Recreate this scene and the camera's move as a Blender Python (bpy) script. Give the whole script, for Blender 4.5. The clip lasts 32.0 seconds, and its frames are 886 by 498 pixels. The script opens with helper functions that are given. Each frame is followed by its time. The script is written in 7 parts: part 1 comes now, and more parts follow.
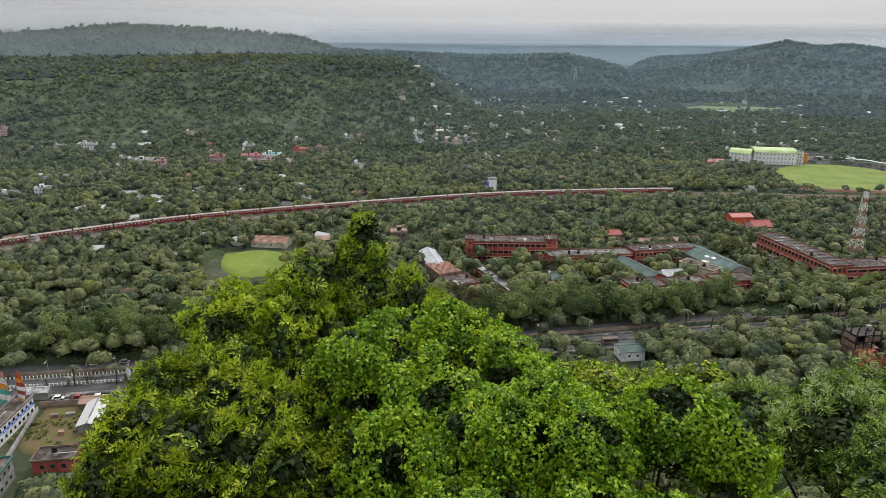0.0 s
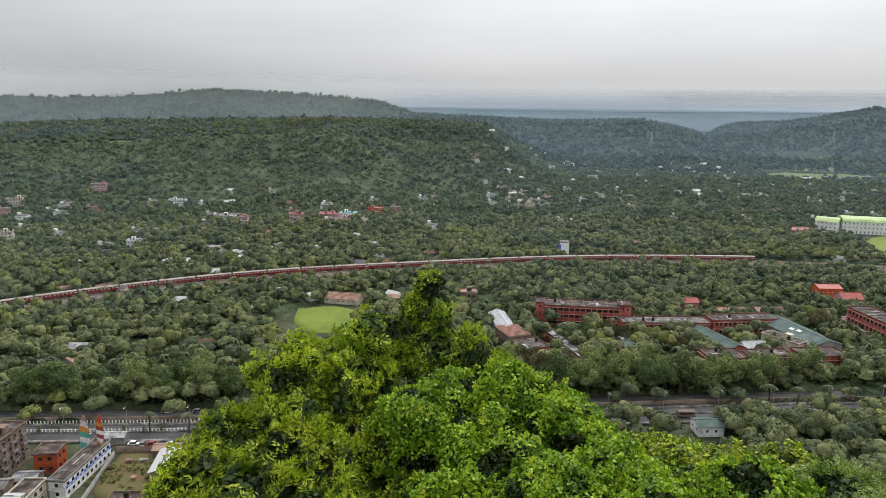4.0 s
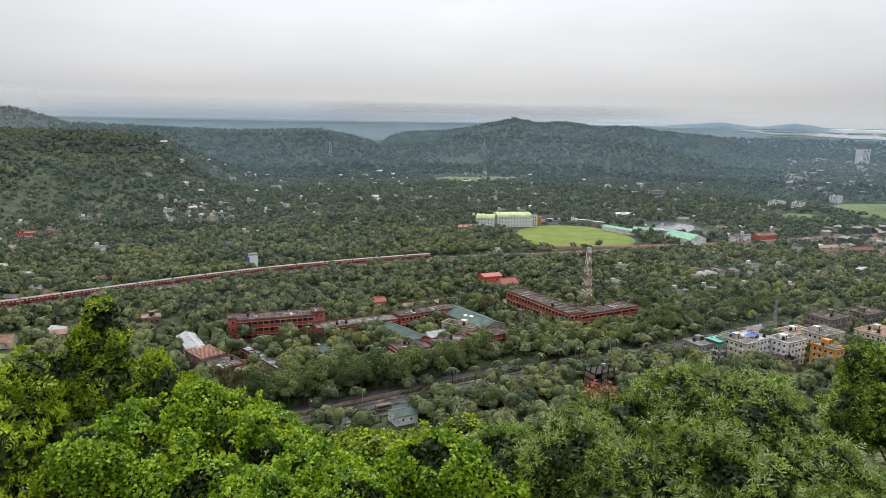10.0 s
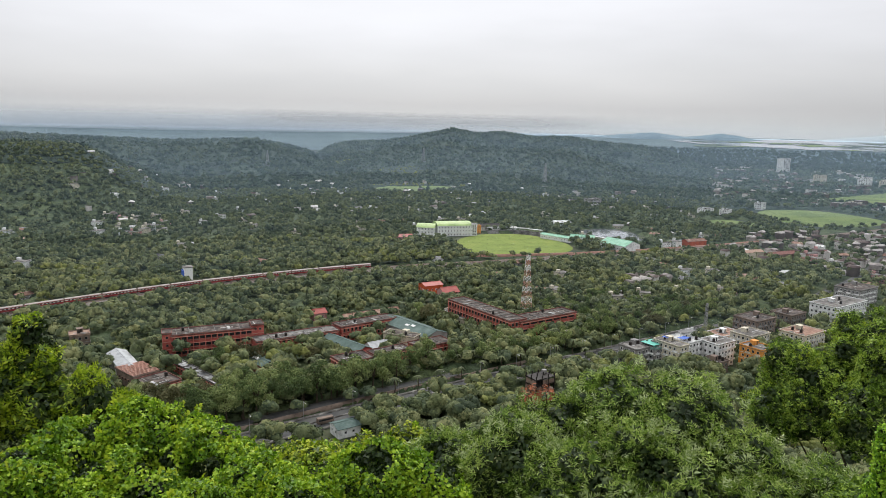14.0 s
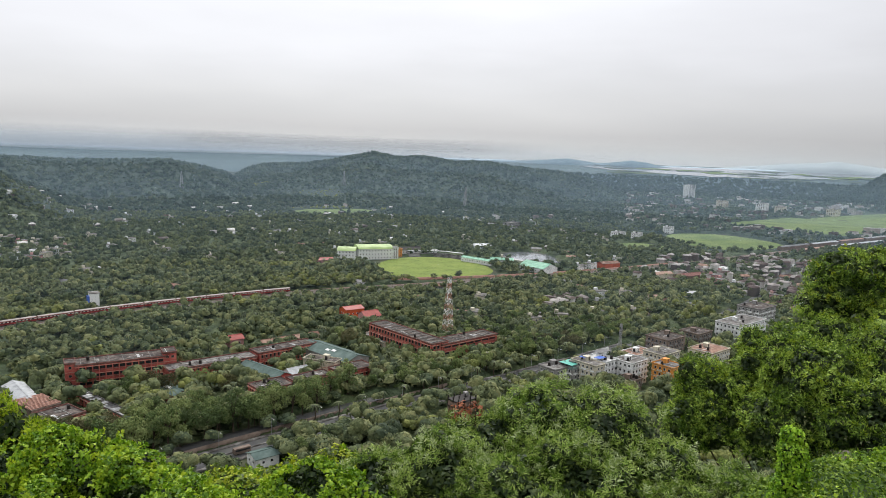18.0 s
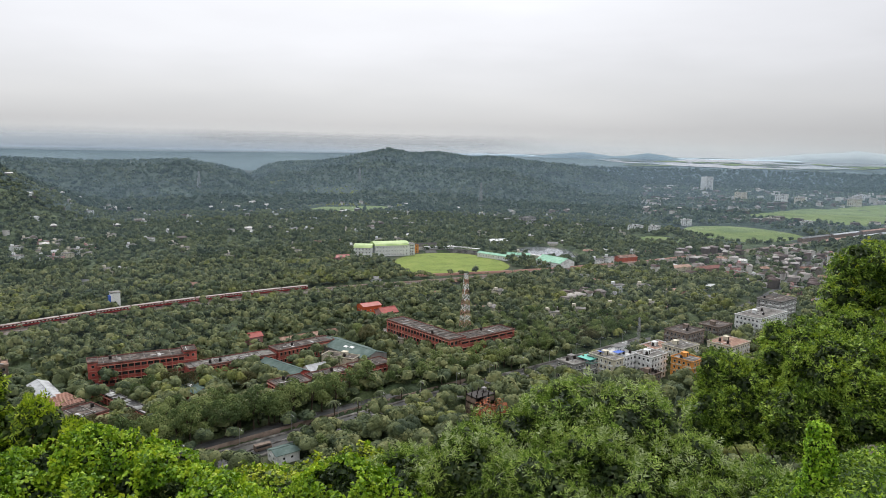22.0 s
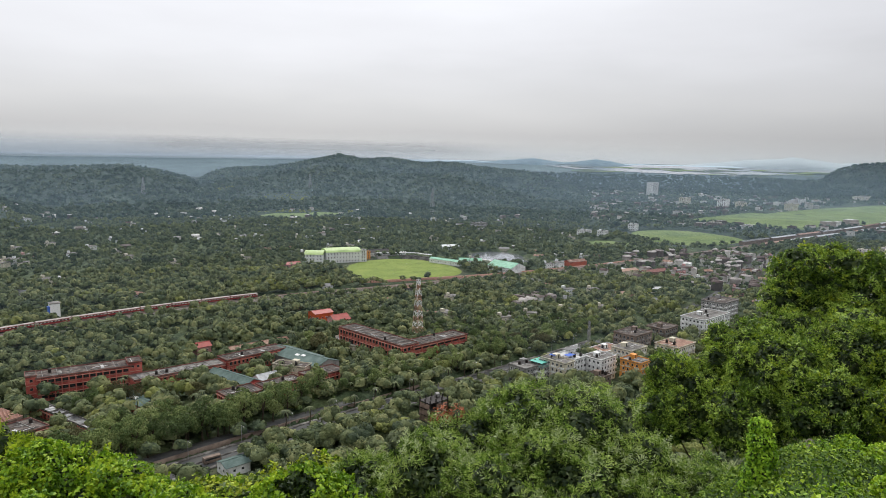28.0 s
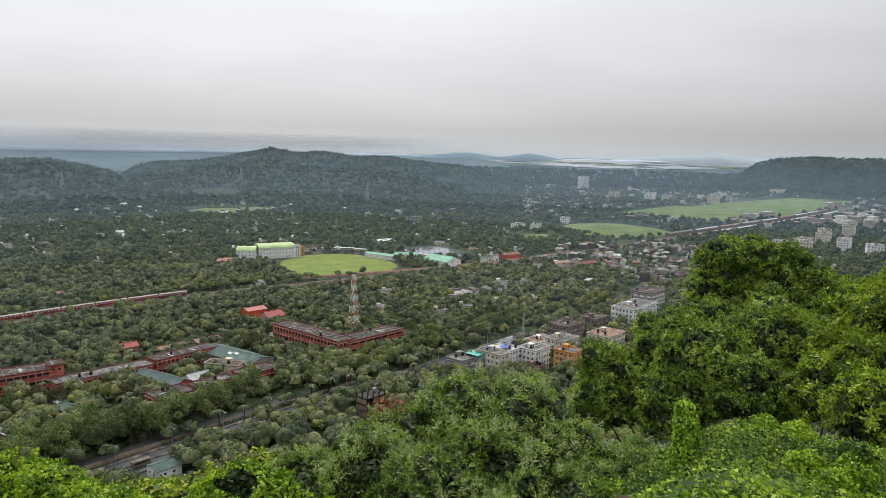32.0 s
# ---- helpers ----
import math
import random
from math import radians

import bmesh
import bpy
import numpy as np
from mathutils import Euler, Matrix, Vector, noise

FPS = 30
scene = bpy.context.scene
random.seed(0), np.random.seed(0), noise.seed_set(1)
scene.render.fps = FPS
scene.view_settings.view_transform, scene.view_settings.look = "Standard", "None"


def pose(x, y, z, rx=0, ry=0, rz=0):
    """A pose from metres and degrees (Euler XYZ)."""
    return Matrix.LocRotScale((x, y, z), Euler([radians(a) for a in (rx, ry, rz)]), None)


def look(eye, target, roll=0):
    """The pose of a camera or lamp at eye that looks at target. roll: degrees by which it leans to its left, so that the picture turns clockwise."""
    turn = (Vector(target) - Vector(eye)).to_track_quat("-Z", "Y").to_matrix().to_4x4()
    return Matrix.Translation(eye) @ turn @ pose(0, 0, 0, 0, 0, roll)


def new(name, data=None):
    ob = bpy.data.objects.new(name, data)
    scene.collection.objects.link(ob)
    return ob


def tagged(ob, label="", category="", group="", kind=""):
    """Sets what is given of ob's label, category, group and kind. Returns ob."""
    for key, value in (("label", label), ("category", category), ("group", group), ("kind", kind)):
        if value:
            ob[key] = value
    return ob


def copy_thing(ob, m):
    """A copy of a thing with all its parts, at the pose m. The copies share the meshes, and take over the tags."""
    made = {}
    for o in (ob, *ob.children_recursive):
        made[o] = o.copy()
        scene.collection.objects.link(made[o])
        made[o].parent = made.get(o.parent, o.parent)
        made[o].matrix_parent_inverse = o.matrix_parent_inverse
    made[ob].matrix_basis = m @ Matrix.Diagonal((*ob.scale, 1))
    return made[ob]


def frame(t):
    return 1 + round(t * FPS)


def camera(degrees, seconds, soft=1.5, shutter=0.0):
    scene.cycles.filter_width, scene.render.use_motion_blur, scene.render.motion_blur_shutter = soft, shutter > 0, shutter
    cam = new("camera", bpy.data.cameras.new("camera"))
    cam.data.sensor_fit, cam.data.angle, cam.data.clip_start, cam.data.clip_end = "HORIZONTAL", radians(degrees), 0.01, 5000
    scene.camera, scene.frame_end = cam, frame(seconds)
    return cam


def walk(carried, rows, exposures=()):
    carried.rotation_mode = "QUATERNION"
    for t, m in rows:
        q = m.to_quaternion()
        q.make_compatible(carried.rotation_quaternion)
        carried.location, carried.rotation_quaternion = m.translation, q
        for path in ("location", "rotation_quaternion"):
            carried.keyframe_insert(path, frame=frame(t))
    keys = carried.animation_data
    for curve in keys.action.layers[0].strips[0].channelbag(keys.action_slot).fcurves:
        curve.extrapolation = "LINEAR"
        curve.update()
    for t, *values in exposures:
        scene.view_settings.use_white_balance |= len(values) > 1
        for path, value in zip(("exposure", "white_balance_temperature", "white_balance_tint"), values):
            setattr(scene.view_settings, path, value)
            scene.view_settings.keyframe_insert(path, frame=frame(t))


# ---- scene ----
EXPOSURES = ((0.0, 0.48), (8.0, 0.52), (23.0, 0.5), (29.0, 0.43), (32.0, 0.41))
SKY_STRENGTH = 1.0
SUN_POWER = 1.35
SKY_STOPS = ((0.0, (0.46, 0.485, 0.50)), (0.007, (0.46, 0.48, 0.495)), (0.013, (0.44, 0.45, 0.465)), (0.03, (0.42, 0.425, 0.445)), (0.07, (0.52, 0.52, 0.535)), (0.14, (0.62, 0.62, 0.645)), (0.28, (0.725, 0.733, 0.765)), (0.55, (0.95, 0.965, 1.0)), (1.0, (1.15, 1.17, 1.22)))
cam = camera(65.52, 32.0, soft=0.75)

# seconds, place of the eye, heading (to the right of north), tilt (up), lean
ROUTE = (
    (0.0, -0.267, 0.115, 124.989, -14.834, -17.175, 0.461),
    (0.5, -0.235, 0.135, 124.990, -19.260, -15.572, 1.985),
    (1.0, -0.274, 0.130, 124.968, -22.203, -14.669, 0.660),
    (1.5, -0.254, 0.142, 124.961, -20.599, -15.914, -0.532),
    (2.0, -0.234, 0.154, 124.944, -21.554, -13.995, 0.574),
    (2.5, -0.204, 0.168, 124.950, -20.932, -12.315, 0.902),
    (4.5, -0.181, 0.188, 124.923, -20.856, -12.075, 0.499),
    (5.0, -0.192, 0.182, 124.911, -19.474, -11.977, 0.162),
    (5.5, -0.158, 0.183, 124.914, -17.162, -11.843, 0.452),
    (6.0, -0.117, 0.183, 124.939, -14.946, -11.648, 0.389),
    (6.5, -0.123, 0.151, 124.951, -11.295, -11.295, 0.702),
    (7.0, -0.105, 0.122, 124.964, -7.489, -11.138, 0.930),
    (7.5, -0.069, 0.103, 124.985, -5.717, -11.210, 1.441),
    (8.0, -0.035, 0.076, 124.990, -4.187, -11.352, 1.470),
    (8.5, -0.016, 0.038, 124.991, -2.288, -11.138, 1.082),
    (9.0, 0.000, 0.000, 125.000, 0.000, -10.890, 1.006),
    (9.5, -0.003, -0.042, 125.002, 2.787, -10.838, 0.574),
    (10.0, -0.013, -0.078, 125.008, 4.987, -10.956, 1.090),
    (10.5, 0.005, -0.099, 125.020, 6.348, -10.986, 1.485),
    (11.0, 0.026, -0.118, 125.030, 6.903, -10.619, 1.306),
    (11.5, 0.019, -0.150, 125.034, 7.171, -10.449, 0.957),
    (12.0, -0.036, -0.203, 125.032, 7.654, -10.267, 1.134),
    (12.5, -0.039, -0.231, 125.040, 8.092, -10.125, 1.015),
    (13.0, -0.028, -0.253, 125.048, 8.193, -10.103, 0.946),
    (13.5, -0.016, -0.276, 125.049, 8.880, -10.091, 1.089),
    (14.0, -0.024, -0.309, 125.042, 9.984, -10.074, 1.218),
    (14.5, -0.044, -0.334, 125.049, 11.378, -9.875, 1.107),
    (15.0, -0.058, -0.362, 125.066, 13.172, -9.514, 1.602),
    (15.5, -0.059, -0.405, 125.087, 15.585, -9.202, 1.794),
    (17.5, -0.241, -0.489, 125.016, 15.150, -8.363, 2.122),
    (18.0, -0.263, -0.526, 125.011, 16.560, -7.953, 2.057),
    (18.5, -0.285, -0.548, 125.030, 18.500, -8.018, 1.466),
    (19.0, -0.311, -0.563, 125.051, 20.933, -8.234, 1.047),
    (19.5, -0.362, -0.549, 125.074, 22.056, -8.303, 1.558),
    (20.0, -0.406, -0.546, 125.080, 18.183, -8.212, 1.266),
    (20.5, -0.407, -0.590, 125.073, 16.047, -8.090, 1.408),
    (21.0, -0.420, -0.612, 125.083, 15.912, -7.924, 1.402),
    (21.5, -0.439, -0.626, 125.089, 15.704, -8.283, 1.243),
    (22.0, -0.454, -0.636, 125.103, 15.215, -8.338, 1.149),
    (22.5, -0.458, -0.664, 125.103, 14.305, -8.637, 0.702),
    (23.0, -0.476, -0.673, 125.109, 14.274, -8.752, 0.767),
    (23.5, -0.489, -0.687, 125.115, 14.457, -8.592, 1.054),
    (24.0, -0.499, -0.709, 125.114, 14.854, -8.488, 1.173),
    (24.5, -0.526, -0.709, 125.127, 15.266, -8.695, 1.057),
    (25.0, -0.537, -0.732, 125.119, 15.788, -8.776, 1.420),
    (25.5, -0.545, -0.748, 125.129, 16.419, -8.536, 1.439),
    (26.0, -0.556, -0.759, 125.141, 17.532, -7.959, 1.776),
    (26.5, -0.568, -0.768, 125.149, 18.512, -7.611, 1.404),
    (28.5, -0.610, -0.808, 125.164, 19.417, -7.826, 1.201),
    (29.0, -0.630, -0.829, 125.158, 19.667, -7.845, 1.103),
    (29.5, -0.656, -0.845, 125.152, 19.701, -7.796, 1.027),
    (30.0, -0.671, -0.871, 125.147, 20.128, -7.672, 1.150),
    (30.5, -0.678, -0.900, 125.153, 20.952, -7.735, 1.015),
    (31.0, -0.697, -0.914, 125.165, 22.449, -7.728, 1.373),
    (31.5, -0.708, -0.934, 125.176, 23.889, -7.598, 1.502),
    (32.0, -0.709, -0.937, 125.199, 24.661, -8.139, 1.381),
)


def view(x, y, z, heading, tilt, lean):
    a, b = radians(heading), radians(tilt)
    way = Vector((math.sin(a) * math.cos(b), math.cos(a) * math.cos(b), math.sin(b)))
    return look((x, y, z), Vector((x, y, z)) + way, lean)


walk(cam, [(r[0], view(*r[1:])) for r in ROUTE], EXPOSURES)


# ---- world, sun ----
world = bpy.data.worlds.new("sky")
scene.world = world
world.use_nodes = True
wn = world.node_tree
wn.nodes.clear()


def link(nt, a, b):
    nt.links.new(a, b)


def wnode(kind, **kw):
    n = wn.nodes.new(kind)
    for k, v in kw.items():
        n.inputs[k].default_value = v
    return n


def set_ramp(node, stops):
    els = node.color_ramp.elements
    while len(els) < len(stops):
        els.new(0.5)
    for e, (p, c) in zip(els, stops):
        e.position, e.color = p, (*c, 1)


w_co = wnode("ShaderNodeTexCoord")
w_sep = wnode("ShaderNodeSeparateXYZ")
link(wn, w_co.outputs["Generated"], w_sep.inputs[0])
# overcast: grey cloud base low down, brighter above
w_ramp = wnode("ShaderNodeValToRGB")
set_ramp(w_ramp, SKY_STOPS)
w_map = wnode("ShaderNodeMapping", Scale=(1.6, 1.6, 7.0))
link(wn, w_co.outputs["Generated"], w_map.inputs[0])
w_noise = wnode("ShaderNodeTexNoise", Scale=1.7, Detail=5.0, Roughness=0.5)
link(wn, w_map.outputs[0], w_noise.inputs["Vector"])
w_warp = wn.nodes.new("ShaderNodeMath")
w_warp.operation = "MULTIPLY_ADD"
w_warp.inputs[1].default_value, w_warp.inputs[2].default_value = 0.34, -0.17
link(wn, w_noise.outputs["Fac"], w_warp.inputs[0])
w_add = wn.nodes.new("ShaderNodeMath")
w_add.operation = "MULTIPLY_ADD"
link(wn, w_warp.outputs[0], w_add.inputs[0])
link(wn, w_sep.outputs["Z"], w_add.inputs[2])
w_soft = wn.nodes.new("ShaderNodeMapRange")
w_soft.inputs["From Min"].default_value, w_soft.inputs["From Max"].default_value = 0.02, 0.25
link(wn, w_sep.outputs["Z"], w_soft.inputs[0])
link(wn, w_soft.outputs[0], w_add.inputs[1])
link(wn, w_add.outputs[0], w_ramp.inputs[0])
w_sky = wn.nodes.new("ShaderNodeTexSky")
w_sky.sky_type = "NISHITA"
w_sky.sun_disc = False
w_sky.sun_elevation, w_sky.sun_rotation = radians(48), radians(10)
w_dim = wnode("ShaderNodeMix")
w_dim.data_type = "RGBA"
w_dim.blend_type = "MULTIPLY"
w_dim.inputs[0].default_value = 1.0
link(wn, w_sky.outputs[0], w_dim.inputs[6])
w_dim.inputs[7].default_value = (0.1, 0.1, 0.1, 1)
w_mix = wn.nodes.new("ShaderNodeMix")
w_mix.data_type = "RGBA"
w_mix.inputs[0].default_value = 0.94
link(wn, w_dim.outputs[2], w_mix.inputs[6])
link(wn, w_ramp.outputs[0], w_mix.inputs[7])
w_dot = wn.nodes.new("ShaderNodeVectorMath")
w_dot.operation = "DOT_PRODUCT"
link(wn, w_co.outputs["Generated"], w_dot.inputs[0])
w_dot.inputs[1].default_value = (math.sin(radians(4)) * 0.85, math.cos(radians(4)) * 0.85, 0.53)
w_glow = wn.nodes.new("ShaderNodeMapRange")
for key, v in (("From Min", 0.55), ("From Max", 1.0), ("To Min", 0.78), ("To Max", 1.1)):
    w_glow.inputs[key].default_value = v
link(wn, w_dot.outputs["Value"], w_glow.inputs[0])
w_bg = wnode("ShaderNodeBackground", Strength=SKY_STRENGTH)
link(wn, w_glow.outputs[0], w_bg.inputs["Strength"])
link(wn, w_mix.outputs[2], w_bg.inputs[0])
w_out = wn.nodes.new("ShaderNodeOutputWorld")
link(wn, w_bg.outputs[0], w_out.inputs[0])

sun = new("sun", bpy.data.lights.new("sun", "SUN"))
sun.data.energy, sun.data.angle, sun.data.color = SUN_POWER, radians(30), (1.0, 0.97, 0.92)
sun.matrix_world = look((0, 0, 300), Vector((0, 0, 300)) - Vector((math.sin(radians(10)) * 0.67, math.cos(radians(10)) * 0.67, 0.74)))


# ---- materials ----
def material(name, colors, scale=1.0, rough=0.8, bump=0.0, bump_scale=20.0, metal=0.0, translucent=0.0, island=0.0, per_object=0.0, detail=4.0, stretch=(1, 1, 1), local=False):
    """Node material: two to three colours mixed by noise at two scales, optional relief."""
    m = bpy.data.materials.new(name)
    m.use_nodes = True
    nt = m.node_tree
    b = nt.nodes["Principled BSDF"]
    geo = nt.nodes.new("ShaderNodeNewGeometry")
    src = geo.outputs["Position"]
    if local:
        src = nt.nodes.new("ShaderNodeTexCoord").outputs["Object"]
    mp = nt.nodes.new("ShaderNodeMapping")
    mp.inputs["Scale"].default_value = stretch
    link(nt, src, mp.inputs[0])
    big = nt.nodes.new("ShaderNodeTexNoise")
    big.inputs["Scale"].default_value = 1.0 / scale
    big.inputs["Detail"].default_value = detail
    link(nt, mp.outputs[0], big.inputs["Vector"])
    val = big.outputs["Fac"]
    fine = nt.nodes.new("ShaderNodeTexNoise")
    fine.inputs["Scale"].default_value = 7.0 / scale
    fine.inputs["Detail"].default_value = 3.0
    link(nt, mp.outputs[0], fine.inputs["Vector"])
    mixv = nt.nodes.new("ShaderNodeMath")
    mixv.operation = "MULTIPLY_ADD"
    mixv.inputs[1].default_value, mixv.inputs[2].default_value = 0.45, -0.22
    link(nt, fine.outputs["Fac"], mixv.inputs[0])
    s = nt.nodes.new("ShaderNodeMath")
    s.operation = "ADD"
    link(nt, val, s.inputs[0])
    link(nt, mixv.outputs[0], s.inputs[1])
    val = s.outputs[0]
    for amount, out in ((island, geo.outputs["Random Per Island"]), (per_object, None)):
        if amount:
            if out is None:
                out = nt.nodes.new("ShaderNodeObjectInfo").outputs["Random"]
            k = nt.nodes.new("ShaderNodeMath")
            k.operation = "MULTIPLY_ADD"
            k.inputs[1].default_value, k.inputs[2].default_value = amount, -amount / 2
            link(nt, out, k.inputs[0])
            a = nt.nodes.new("ShaderNodeMath")
            a.operation = "ADD"
            link(nt, k.outputs[0], a.inputs[0])
            link(nt, val, a.inputs[1])
            val = a.outputs[0]
    ramp = nt.nodes.new("ShaderNodeValToRGB")
    n = len(colors)
    set_ramp(ramp, [(0.3 + 0.4 * i / max(n - 1, 1), c) for i, c in enumerate(colors)])
    link(nt, val, ramp.inputs[0])
    link(nt, ramp.outputs[0], b.inputs["Base Color"])
    b.inputs["Roughness"].default_value = rough
    b.inputs["Metallic"].default_value = metal
    b.inputs["Specular IOR Level"].default_value = 0.3
    if bump:
        bn = nt.nodes.new("ShaderNodeTexNoise")
        bn.inputs["Scale"].default_value = bump_scale
        bn.inputs["Detail"].default_value = 4.0
        link(nt, mp.outputs[0], bn.inputs["Vector"])
        bp = nt.nodes.new("ShaderNodeBump")
        bp.inputs["Strength"].default_value = bump
        bp.inputs["Distance"].default_value = 1.0 / bump_scale
        link(nt, bn.outputs["Fac"], bp.inputs["Height"])
        link(nt, bp.outputs[0], b.inputs["Normal"])
    if translucent:
        tr = nt.nodes.new("ShaderNodeBsdfTranslucent")
        link(nt, ramp.outputs[0], tr.inputs["Color"])
        mx = nt.nodes.new("ShaderNodeMixShader")
        mx.inputs[0].default_value = translucent
        link(nt, b.outputs[0], mx.inputs[1])
        link(nt, tr.outputs[0], mx.inputs[2])
        link(nt, mx.outputs[0], nt.nodes["Material Output"].inputs[0])
    return m


def paint(name, color, rough=0.6, wear=0.25, scale=3.0, **kw):
    c = tuple(color)
    d = tuple(v * (1 - wear) for v in c)
    l = tuple(min(1, v * (1 + wear * 0.5)) for v in c)
    return material(name, (d, c, l), scale, rough, **kw)


